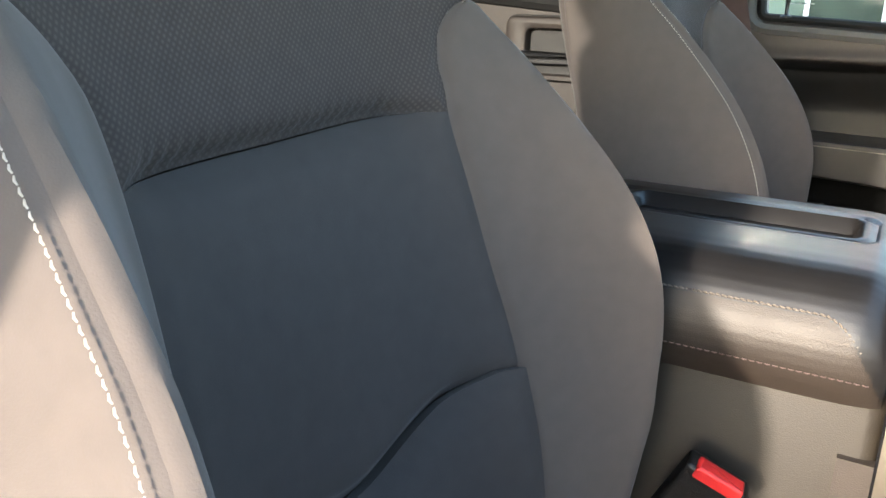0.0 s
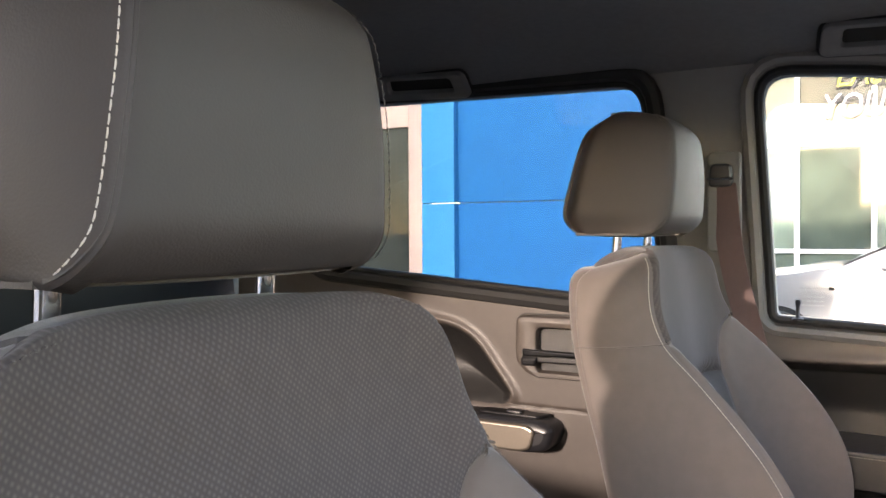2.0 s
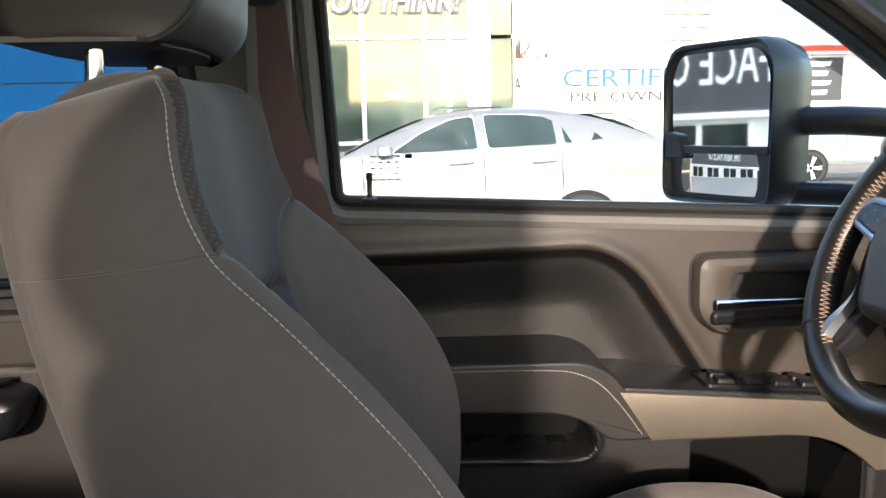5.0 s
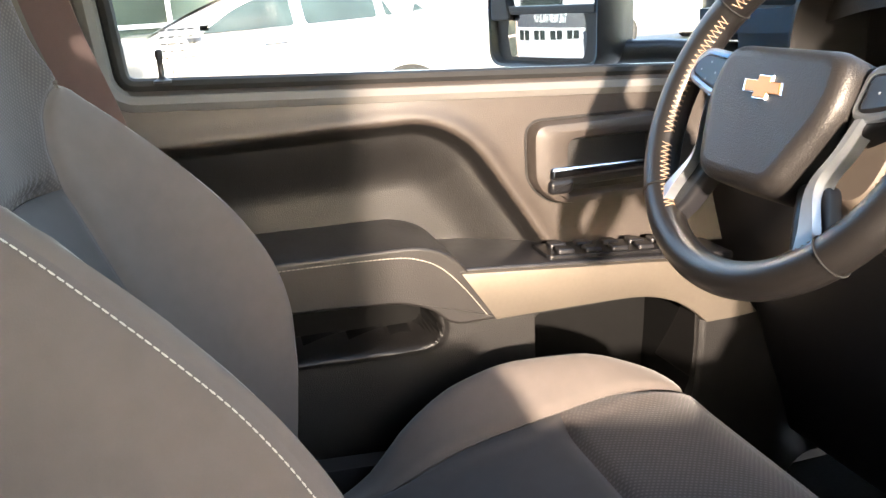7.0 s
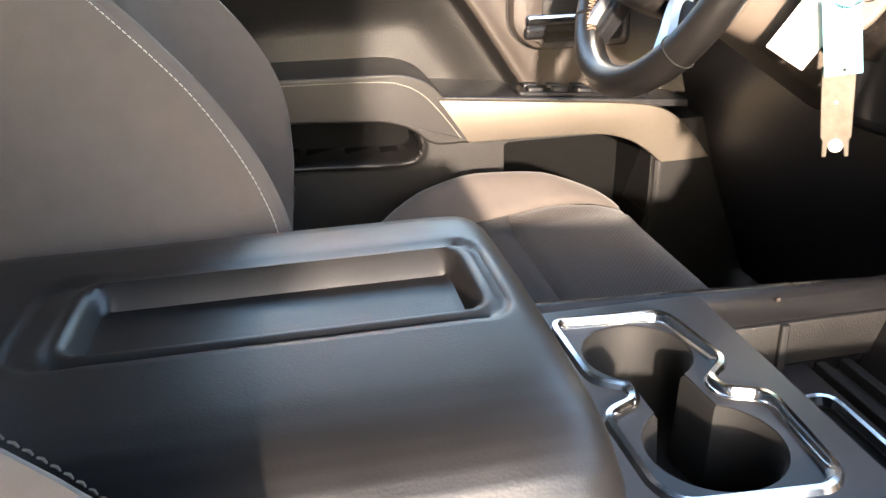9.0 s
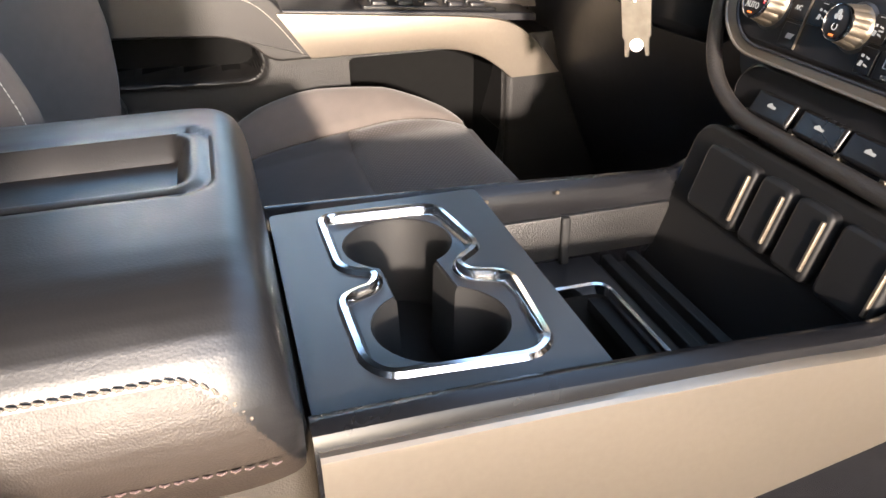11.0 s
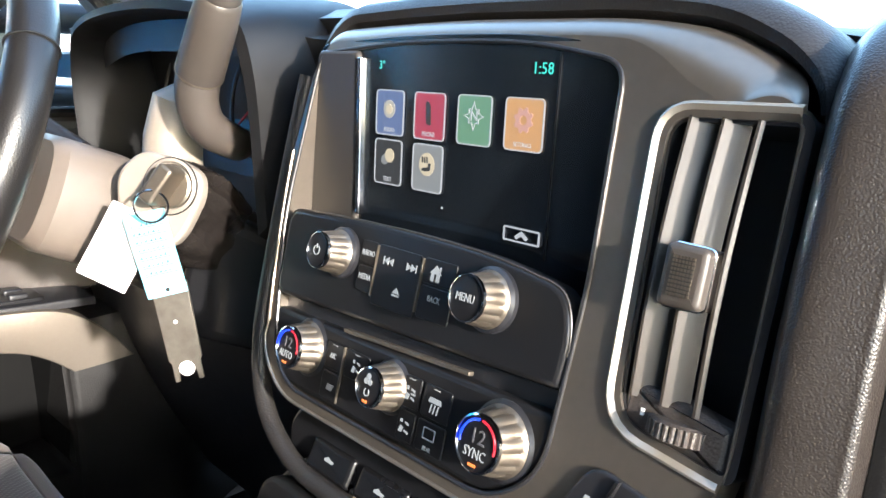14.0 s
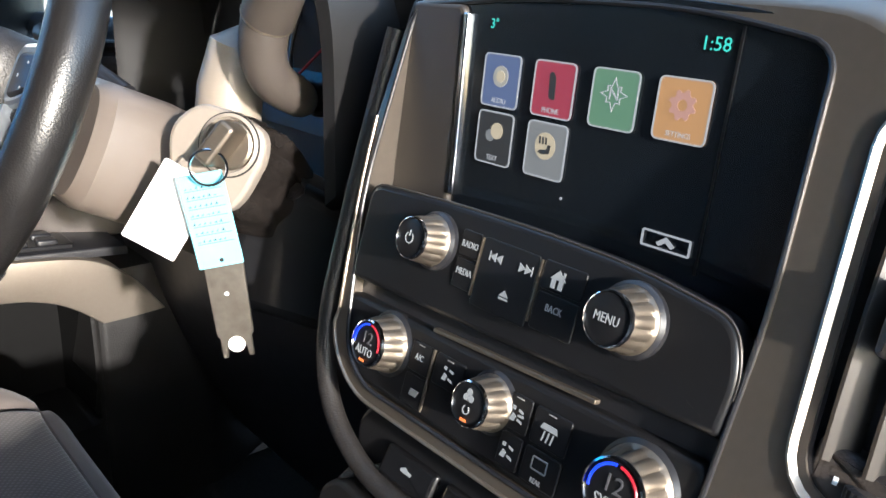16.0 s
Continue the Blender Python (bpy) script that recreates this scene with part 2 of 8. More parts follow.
def rounded(pts, r, n=5):
    """A polygon with rounded corners; r is one radius or one for each corner."""
    out, k = [], len(pts)
    for i in range(k):
        a, b, c = Vector(pts[i - 1]), Vector(pts[i]), Vector(pts[(i + 1) % k])
        ri = r[i] if isinstance(r, (list, tuple)) else r
        u, v = (a - b), (c - b)
        ri = min(ri, u.length * 0.48, v.length * 0.48)
        if ri < 1e-5:
            out.append(b)
            continue
        p, q = b + u.normalized() * ri, b + v.normalized() * ri
        for j in range(n + 1):
            t = j / n
            out.append(p * (1 - t) ** 2 + b * 2 * t * (1 - t) + q * t * t)
    return out


def circle(r, n=28, cx=0, cy=0):
    return [Vector((cx + r * math.cos(2 * math.pi * i / n), cy + r * math.sin(2 * math.pi * i / n))) for i in range(n)]


def offset(poly, d):
    """The closed polygon moved inwards by d (for counter-clockwise order)."""
    out, k = [], len(poly)
    area = sum(poly[i - 1].x * poly[i].y - poly[i].x * poly[i - 1].y for i in range(k))
    s = 1 if area > 0 else -1
    for i in range(k):
        u, v = (poly[i] - poly[i - 1]), (poly[(i + 1) % k] - poly[i])
        u = u.normalized() if u.length > 1e-9 else v.normalized()
        v = v.normalized() if v.length > 1e-9 else u
        n1, n2 = Vector((-u.y, u.x)), Vector((-v.y, v.x))
        n = n1 + n2
        n = n.normalized() if n.length > 1e-6 else n1
        out.append(poly[i] + n * s * d / max(0.5, n.dot(n1)))
    return out


def rings(bm, rows, close=True, cap0=False, cap1=False):
    """Skin over rings of points of equal count."""
    vs = [[bm.verts.new(p) for p in row] for row in rows]
    n = len(vs[0])
    for a, b in zip(vs, vs[1:]):
        for i in range(n if close else n - 1):
            j = (i + 1) % n
            bm.faces.new((a[i], a[j], b[j], b[i]))
    if cap0:
        bm.faces.new(vs[0][::-1])
    if cap1:
        bm.faces.new(vs[-1])
    return vs


def slab(poly, depth, m, bevel=0.0, bm=None, steps=3, base=True):
    """A plate: the outline in m's XY plane, from z = 0 to depth, its upper edge rounded by bevel."""
    bm = bm or bmesh.new()
    poly = [Vector(p) for p in poly]
    rows = [[m @ Vector((p.x, p.y, 0)) for p in poly]]
    sg = 1 if depth > 0 else -1
    if bevel:
        for i in range(steps + 1):
            a = math.pi / 2 * i / steps
            o = offset(poly, bevel * (1 - math.cos(a)))
            rows.append([m @ Vector((p.x, p.y, depth - sg * bevel * (1 - math.sin(a)))) for p in o])
    else:
        rows.append([m @ Vector((p.x, p.y, depth)) for p in poly])
    rings(bm, rows, True, base, True)
    return bm


def frame_slab(outer, inner, depth, m, bevel=0.0, bm=None):
    """A flat ring between two outlines of equal point count, edges rounded."""
    bm = bm or bmesh.new()
    outer, inner = [Vector(p) for p in outer], [Vector(p) for p in inner]
    rows = [[m @ Vector((p.x, p.y, 0)) for p in outer]]
    if bevel:
        rows.append([m @ Vector((p.x, p.y, depth - bevel)) for p in outer])
        rows.append([m @ Vector((p.x, p.y, depth - bevel * 0.3)) for p in offset(outer, bevel * 0.3)])
        rows.append([m @ Vector((p.x, p.y, depth)) for p in offset(outer, bevel)])
        rows.append([m @ Vector((p.x, p.y, depth)) for p in offset(inner, -bevel)])
        rows.append([m @ Vector((p.x, p.y, depth - bevel * 0.3)) for p in offset(inner, -bevel * 0.3)])
        rows.append([m @ Vector((p.x, p.y, depth - bevel)) for p in inner])
    else:
        rows.append([m @ Vector((p.x, p.y, depth)) for p in outer])
        rows.append([m @ Vector((p.x, p.y, depth)) for p in inner])
    rows.append([m @ Vector((p.x, p.y, 0)) for p in inner])
    rows.append(rows[0])
    rings(bm, rows)
    return bm


def lathe(profile, m, n=28, bm=None, cap0=True, cap1=True, ribs=0, depth=0.0, span=(0, 0)):
    """A turned body about m's z: rows of (radius, height); ribs roughen the rows in span."""
    bm = bm or bmesh.new()
    rows = []
    for k, (r, h) in enumerate(profile):
        row = []
        for i in range(n):
            a = 2 * math.pi * i / n
            q = r
            if ribs and span[0] <= k <= span[1]:
                q -= depth * (0.5 + 0.5 * math.cos(a * ribs)) ** 3
            row.append(m @ Vector((q * math.cos(a), q * math.sin(a), h)))
        rows.append(row)
    rings(bm, rows, True, cap0, cap1)
    return bm


def tube(path, r, n=8, bm=None, closed=False, flat=1.0, up=Vector((0, 0, 1))):
    """A round bar along a path; r may be a list."""
    bm = bm or bmesh.new()
    path = [Vector(p) for p in path]
    rows, k = [], len(path)
    for i, p in enumerate(path):
        a = path[i - 1] if (i or closed) else p
        b = path[(i + 1) % k] if (i < k - 1 or closed) else p
        t = (b - a).normalized()
        s = t.cross(up)
        s = s.normalized() if s.length > 1e-4 else t.cross(Vector((1, 0, 0))).normalized()
        u = s.cross(t)
        ri = r[i] if isinstance(r, (list, tuple)) else r
        rows.append([p + s * ri * math.cos(2 * math.pi * j / n) + u * ri * flat * math.sin(2 * math.pi * j / n) for j in range(n)])
    if closed:
        rows.append(rows[0])
    rings(bm, rows, True, not closed, not closed)
    return bm


def spline(pts, n=8, closed=False):
    """A smooth path through points."""
    pts = [Vector(p) for p in pts]
    k = len(pts)
    out = []
    for i in range(k if closed else k - 1):
        p0 = pts[i - 1] if (i or closed) else pts[0] * 2 - pts[1]
        p1, p2 = pts[i], pts[(i + 1) % k]
        p3 = pts[(i + 2) % k] if (i + 2 < k or closed) else p2 * 2 - p1
        for j in range(n):
            t = j / n
            out.append(0.5 * (2 * p1 + (p2 - p0) * t + (2 * p0 - 5 * p1 + 4 * p2 - p3) * t**2 + (3 * p1 - p0 - 3 * p2 + p3) * t**3))
    if not closed:
        out.append(pts[-1])
    return out


def patch(fn, nu, nv, groove=0.004, gw=0.006, skirt=0.012, edges=(1, 1, 1, 1), bm=None, puff=0.0, core=None):
    """An upholstery or moulded panel: fn(u, v) for u, v in 0..1, sunk along its borders like a sewn seam, with a turned-in skirt."""
    bm = bm or bmesh.new()
    us, vs = np.linspace(0, 1, nu), np.linspace(0, 1, nv)
    # finer steps near the borders
    us, vs = (0.5 - 0.5 * np.cos(np.pi * us)) * 0.6 + us * 0.4, (0.5 - 0.5 * np.cos(np.pi * vs)) * 0.6 + vs * 0.4
    P = np.array([[fn(u, v) for v in vs] for u in us], float)
    du, dv = np.gradient(P, axis=0), np.gradient(P, axis=1)
    N = np.cross(du, dv)
    N /= np.maximum(np.linalg.norm(N, axis=2, keepdims=True), 1e-9)
    if core is not None and (N * (P - np.array(core, float))).sum() < 0:
        N = -N
    lu = np.concatenate([np.zeros((1, nv)), np.cumsum(np.linalg.norm(np.diff(P, axis=0), axis=2), axis=0)])
    lv = np.concatenate([np.zeros((nu, 1)), np.cumsum(np.linalg.norm(np.diff(P, axis=1), axis=2), axis=1)], axis=1)
    big = np.full_like(lu, 9.0)
    d = np.minimum.reduce([lu if edges[0] else big, (lu[-1:] - lu) if edges[1] else big, lv if edges[2] else big, (lv[:, -1:] - lv) if edges[3] else big])
    sink = groove * np.exp(-(d / gw) ** 2)
    Q = P - N * sink[..., None] + N * (puff * (1 - np.exp(-d / 0.03)))[..., None]
    grid = [[bm.verts.new(q) for q in row] for row in Q]
    for i in range(nu - 1):
        for j in range(nv - 1):
            bm.faces.new((grid[i][j], grid[i + 1][j], grid[i + 1][j + 1], grid[i][j + 1]))
    if skirt:
        loop = [(i, 0) for i in range(nu)] + [(nu - 1, j) for j in range(1, nv)] + [(i, nv - 1) for i in range(nu - 2, -1, -1)] + [(0, j) for j in range(nv - 2, 0, -1)]
        low = [bm.verts.new(Q[i, j] - N[i, j] * skirt) for i, j in loop]
        k = len(loop)
        for a in range(k):
            b = (a + 1) % k
            bm.faces.new((grid[loop[a][0]][loop[a][1]], grid[loop[b][0]][loop[b][1]], low[b], low[a]))
    return bm


def stitches(path, length, gap, r, lift, parent, material=None, name="stitching", label="", slant=0.0):
    """A row of thread stitches along a path of (point, normal)."""
    bm = bmesh.new()
    pts = [Vector(p) for p, _ in path]
    nor = [Vector(n) for _, n in path]
    acc = [0.0]
    for a, b in zip(pts, pts[1:]):
        acc.append(acc[-1] + (b - a).length)

    def at(s):
        i = max(0, min(len(pts) - 2, int(np.searchsorted(acc, s)) - 1))
        t = (s - acc[i]) / max(1e-9, acc[i + 1] - acc[i])
        return pts[i].lerp(pts[i + 1], t), nor[i].lerp(nor[i + 1], t).normalized()
    s = 0.0
    while s + length < acc[-1]:
        (p, n0), (q, n1) = at(s), at(s + length)
        mid = p.lerp(q, 0.5) + n0 * lift
        side = (q - p).cross(n0).normalized() * slant
        tube([p - n0 * 0.0004 - side, mid, q - n1 * 0.0004 + side], [r * 0.7, r, r * 0.7], 5, bm, up=n0)
        s += length + gap
    return part(name, bm, material or M_THREAD, parent, label)


def text_bm(txt, size, m, extrude=0.0004, align="CENTER", shear=0.0, width=1.0):
    """Letters in the built-in font, as mesh, in m's XY plane."""
    cu = bpy.data.curves.new("letters", "FONT")
    cu.body, cu.size, cu.extrude, cu.align_x, cu.align_y, cu.shear = txt, size, extrude, align, "CENTER", shear
    cu.resolution_u = 2
    ob = new("letters", cu)
    me = bpy.data.meshes.new_from_object(ob.evaluated_get(bpy.context.evaluated_depsgraph_get()))
    bm = bmesh.new()
    bm.from_mesh(me)
    bmesh.ops.transform(bm, matrix=m @ Matrix.Diagonal((width, 1, 1, 1)), verts=bm.verts)
    bpy.data.objects.remove(ob)
    bpy.data.curves.remove(cu)
    bpy.data.meshes.remove(me)
    return bm


def box(x0, x1, y0, y1, z0, z1, bevel=0.0, bm=None):
    bm = bm or bmesh.new()
    poly = [(x0, y0), (x1, y0), (x1, y1), (x0, y1)]
    if bevel:
        poly = rounded(poly, bevel * 1.5, 3)
    return slab(poly, z1 - z0, Matrix.Translation((0, 0, z0)), bevel, bm, 2)


def basis(origin, xa, ya):
    """A frame with the given x and y axes."""
    xa = Vector(xa).normalized()
    za = xa.cross(Vector(ya)).normalized()
    ya = za.cross(xa)
    m = Matrix((xa, ya, za)).transposed().to_4x4()
    m.translation = origin
    return m

# ---------- cab shell ----------
def holed(outer, holes, m, depth, warp=None):
    """A plate with openings: outlines in m's XY plane, depth along its z."""
    bm = bmesh.new()
    tops = []
    for d in (0.0, depth):
        edges = []
        for loop in [outer] + holes:
            vs = [bm.verts.new((p[0], p[1], d)) for p in loop]
            tops.append(vs)
            edges += [bm.edges.new((vs[i - 1], vs[i])) for i in range(len(vs))]
        bmesh.ops.triangle_fill(bm, use_beauty=True, edges=edges)
    k = 1 + len(holes)
    for a, b in zip(tops[:k], tops[k:]):
        for i in range(len(a)):
            bm.faces.new((a[i - 1], a[i], b[i], b[i - 1]))
    for v in bm.verts:
        v.co = m @ v.co
        if warp:
            v.co = Vector(warp(v.co))
    return bm


def sill_front(x):
    return 1.336 - 0.05 * x


def sill_rear(x):
    return 1.325 - 0.082 * x


def lean(p, side=1):
    """The cab's side leans inwards above the sill."""
    return (p[0], p[1] - side * 0.16 * max(0.0, p[2] - 1.34), p[2])


SIDE_L = basis((0, 0.86, 0), (1, 0, 0), (0, 0, 1))
FRONT_WIN = rounded([(-0.262, sill_front(-0.262)), (0.63, sill_front(0.63)), (0.60, 1.44), (0.46, 1.545), (0.306, 1.636), (0.17, 1.699), (0.038, 1.743), (-0.081, 1.777), (-0.28, 1.797)],
                    [0.012, 0.02, 0.05, 0.08, 0.08, 0.08, 0.08, 0.08, 0.055], 5)
REAR_WIN = rounded([(-1.36, sill_rear(-1.36)), (-0.47, sill_rear(-0.47)), (-0.495, 1.797), (-1.2, 1.815), (-1.34, 1.79)], [0.06, 0.015, 0.05, 0.08, 0.08], 5)
WALL_R = [(-1.65, 0.58), (0.98, 0.58), (1.15, 0.70), (1.15, 1.33), (0.74, 1.40), (0.36, 1.76), (0.2, 1.86), (-1.55, 1.88), (-1.65, 1.80)]
WALL = [(-1.65, 1.40), (-1.40, 1.39), (-0.465, 1.34), (-0.44, 1.30), (1.15, 1.26), (1.15, 1.33), (0.70, 1.41), (0.33, 1.78), (0.2, 1.86), (-1.55, 1.88), (-1.65, 1.80)]

# driver's side wall with two window openings
solo("wall_driver_side", holed(WALL, [FRONT_WIN, REAR_WIN], SIDE_L, -0.05, lean), M_PILLAR,
     "grey moulded plastic pillars and window surrounds of the cab", "wall", kind="structure")
# passenger's side: open front doorway, rear window
DOORWAY = rounded([(-0.40, 0.64), (0.84, 0.64), (0.90, 1.20), (0.66, 1.42), (0.30, 1.72), (0.0, 1.80), (-0.26, 1.815), (-0.27, 1.34), (-0.34, 1.05)], [0.06, 0.1, 0.08, 0.1, 0.2, 0.2, 0.06, 0.1, 0.1], 5)
SIDE_R = basis((0, -0.86, 0), (1, 0, 0), (0, 0, 1))
solo("wall_passenger_side", holed(WALL_R, [DOORWAY, REAR_WIN], SIDE_R, 0.05, lambda p: lean(p, -1)), M_PILLAR,
     "grey plastic pillars round the open passenger doorway", "wall", kind="structure")

for s_, nm in ((1, "wall_driver_skin"), (-1, "wall_passenger_skin")):
    for k_, (a_, b_) in enumerate(((-1.65, -0.44), (-0.44, 1.15))):
        if s_ < 0 and k_ == 1:
            continue
        solo(nm + ("_front" if k_ else "_rear"), box(a_, b_, min(s_ * 0.925, s_ * 0.945), max(s_ * 0.925, s_ * 0.945), 0.5, 1.295), M_RUBBER, "dark outer door skin", "wall", kind="structure")

# floor, back wall, firewall
solo("floor", box(-1.65, 1.15, -0.84, 0.84, 0.56, 0.62, 0.0), M_CARPET, "black carpeted cab floor", "floor", kind="structure")
BACK_WIN = rounded([(-0.6, 1.42), (0.6, 1.42), (0.55, 1.74), (-0.55, 1.74)], 0.06)
bm = holed([(-0.86, 0.56), (0.86, 0.56), (0.86, 1.34), (0.78, 1.88), (-0.78, 1.88), (-0.86, 1.34)], [BACK_WIN], basis((-1.65, 0, 0), (0, 1, 0), (0, 0, 1)), -0.05)
solo("wall_back", bm, M_DOORB, "dark back panel of the cab with rear glass", "wall", kind="structure")
solo("wall_firewall", box(1.10, 1.15, -0.86, 0.86, 0.56, 1.36), M_RUBBER, "black firewall behind the dashboard", "wall", kind="structure")

# headliner, curved down to the sides
bm = bmesh.new()
rows_ = []
for i in range(30):
    x = -1.66 + 1.99 * i / 29
    row = []
    for j in range(33):
        s = -1 + 2 * j / 32
        y = 0.795 * s
        z = 1.885 - 0.075 * abs(s) ** 5 - 0.05 * sstep(-0.1, 0.33, x) - 0.03 * sstep(-1.4, -1.66, x)
        row.append((x, y, z))
    rows_.append(row)
rings(bm, rows_, close=False)
rings(bm, [[(p[0], p[1], 1.95) for p in r] for r in rows_], close=False)
for k in (0, -1):
    rings(bm, [rows_[k], [(p[0], p[1], 1.95) for p in rows_[k]]], close=False)
solo("ceiling", bm, M_LINER, "dark grey felt headliner", "ceiling", kind="structure")

# windscreen and its pillars
def pane_part(name, poly, m, parent, thick=0.004, warp=None, material=None):
    bm = slab(poly, thick, m)
    if warp:
        for v in bm.verts:
            v.co = Vector(warp(v.co))
    ob = part(name, bm, material or M_GLASS, parent)
    ob.visible_shadow = material is not None
    return ob


bwin = thing("window_5", "dark-tinted rear window of the cab", "window", kind="structure")
pane_part("pane", offset(BACK_WIN, -0.01), basis((-1.675, 0, 0), (0, 1, 0), (0, 0, 1)), bwin, 0.004, None, M_DARKTINT)

win = thing("window_4", "clear raked windscreen above the dashboard", "window", kind="structure")


def screen_at(u, v, d=0.0):
    """The curved windscreen: u across from -1 to 1, v from its base upwards."""
    x0, x1 = 1.10 - 0.34 * abs(u) ** 2.6, 0.40 - 0.10 * abs(u) ** 2.6
    z0, z1 = 1.355 - 0.01 * u * u, 1.815 - 0.035 * u * u
    return (x0 + (x1 - x0) * v + d, u * (0.775 - 0.085 * v), z0 + (z1 - z0) * v)


bm = bmesh.new()
front_ = [[screen_at(-1 + i / 10, j / 8) for j in range(9)] for i in range(21)]
back_ = [[screen_at(-1 + i / 10, j / 8, 0.005) for j in range(9)] for i in range(21)]
rings(bm, front_, close=False)
rings(bm, back_, close=False)
for k in (0, -1):
    rings(bm, [front_[k], back_[k]], close=False)
    rings(bm, [[r[k] for r in front_], [r[k] for r in back_]], close=False)
ob_ = part("pane", bm, M_GLASS, win)
ob_.visible_shadow = False
for s in (1, -1):
    pts_ = [Vector(screen_at(s, v)) + Vector((0.0, 0.012 * s, 0)) for v in (-0.05, 0.15, 0.35, 0.55, 0.75, 0.95, 1.0)]
    part("pillar", tube(pts_, 0.036, 12, flat=0.9), M_PILLAR, win, "grey plastic windscreen pillar")

# side windows: panes, rubber seals, smoked rain guard
def side_window(name, outline, base_y, side, label, guard, tint=None):
    w = thing(name, label, "window", kind="structure")
    m = SIDE_L if side > 0 else SIDE_R
    wp = (lambda p: lean(p)) if side > 0 else (lambda p: lean(p, -1))
    sh = Matrix.Translation((0, 0.02 * side, 0))
    pane_part("pane", offset([Vector(p) for p in outline], -0.012), sh @ m, w, 0.004, wp, tint)
    path = [wp(m @ Vector((p[0], p[1], 0.004))) for p in offset([Vector(p) for p in outline], -0.004)]
    part("seal", tube(path, 0.0085, 8, closed=True, up=Vector((0, 1, 0))), M_RUBBER, w, "black rubber window seal")
    if side > 0:
        path = [wp(m @ Vector((p[0], p[1], 0.010))) for p in offset([Vector(p) for p in outline], -0.024)]
        part("surround", tube(path, 0.012 if guard else 0.017, 8, closed=True, up=Vector((0, 1, 0))), M_PILLAR if guard else M_RUBBER, w, "rounded window surround")
    if guard:
        top = [Vector(p) for p in outline if p[1] > guard(p[0])]
        bm = bmesh.new()
        lo = [Vector((p.x, p.y - 0.047 * sstep(1.34, 1.6, p.y))) for p in top]
        rings(bm, [[wp(sh @ m @ Vector((p.x, p.y + 0.02, -0.012))) for p in top], [wp(sh @ m @ Vector((p.x, p.y, -0.022))) for p in lo],
                   [wp(sh @ m @ Vector((p.x, p.y, -0.025))) for p in lo], [wp(sh @ m @ Vector((p.x, p.y + 0.02, -0.015))) for p in top]], close=False)
        part("rain_guard", bm, M_SMOKE, w, "smoked plastic rain guard")
    return w


M_SMOKE = glass("smoked_acrylic", (0.55, 0.57, 0.60), 0.05, 0.08)
side_window("window_1", FRONT_WIN, 0.86, 1, "clear driver's door glass with black seal and smoked rain guard", lambda x: 1.5)
side_window("window_2", REAR_WIN, 0.86, 1, "dark-tinted rear door glass with black rubber seal", None, M_PRIVACY)
side_window("window_3", REAR_WIN, 0.86, -1, "lightly tinted rear passenger door glass", None, M_LIGHTTINT)


# ---------- doors ----------
def sd_poly(poly, X, Z):
    """Signed distance to a polygon, negative inside, for arrays."""
    P = np.array([(p[0], p[1]) for p in poly])
    d = np.full(X.shape, 9.0)
    ins = np.zeros(X.shape, bool)
    for a, b in zip(P, np.roll(P, -1, axis=0)):
        ab = b - a
        t = np.clip(((X - a[0]) * ab[0] + (Z - a[1]) * ab[1]) / (ab @ ab), 0, 1)
        d = np.minimum(d, np.hypot(X - a[0] - t * ab[0], Z - a[1] - t * ab[1]))
        with np.errstate(divide="ignore", invalid="ignore"):
            ins ^= ((a[1] > Z) != (b[1] > Z)) & (X < (b[0] - a[0]) * (Z - a[1]) / (b[1] - a[1]) + a[0])
    return np.where(ins, -d, d)


def relief(name, x0, x1, z0, z1, nx, nz, height, parent, mats, pick=None, label="", back=0.05, top=None):
    """A moulded wall panel whose face is y = height(X, Z), closed behind. pick gives each spot's material."""
    xs = np.linspace(x0, x1, nx)
    X = np.repeat(xs[:, None], nz, 1)
    t = np.linspace(0, 1, nz)[None, :]
    zt = top(xs)[:, None] if top else np.full((nx, 1), z1)
    Z = z0 + (zt - z0) * t
    Y = height(X, Z)
    verts = np.stack([X, Y, Z], 2).reshape(-1, 3).tolist()
    faces = [(i * nz + j, (i + 1) * nz + j, (i + 1) * nz + j + 1, i * nz + j + 1) for i in range(nx - 1) for j in range(nz - 1)]
    idx = []
    if pick is not None:
        K = pick(X, Z)
        idx = [int(K[i, j]) for i in range(nx - 1) for j in range(nz - 1)]
    # sides and back
    loop = [(i, 0) for i in range(nx)] + [(nx - 1, j) for j in range(1, nz)] + [(i, nz - 1) for i in range(nx - 2, -1, -1)] + [(0, j) for j in range(nz - 2, 0, -1)]
    base = len(verts)
    yb = float(Y.max()) + 0.01 if back > 0 else float(Y.min()) - 0.01
    for i, j in loop:
        verts.append((X[i, j], yb, Z[i, j]))
    k = len(loop)
    for a in range(k):
        b = (a + 1) % k
        faces.append((loop[a][0] * nz + loop[a][1], base + a, base + b, loop[b][0] * nz + loop[b][1]))
    me = bpy.data.meshes.new(name)
    me.from_pydata(verts, [], faces)
    for m_ in mats:
        me.materials.append(m_)
    if idx:
        me.polygons.foreach_set("material_index", idx + [0] * k)
    me.update()
    me.shade_smooth()
    me.set_sharp_from_angle(angle=radians(50))
    ob = new(name, me)
    ob.parent = parent
    if label:
        tagged(ob, label)
    return ob


def dm(y):
    return basis((0, y, 0), (1, 0, 0), (0, 0, 1))


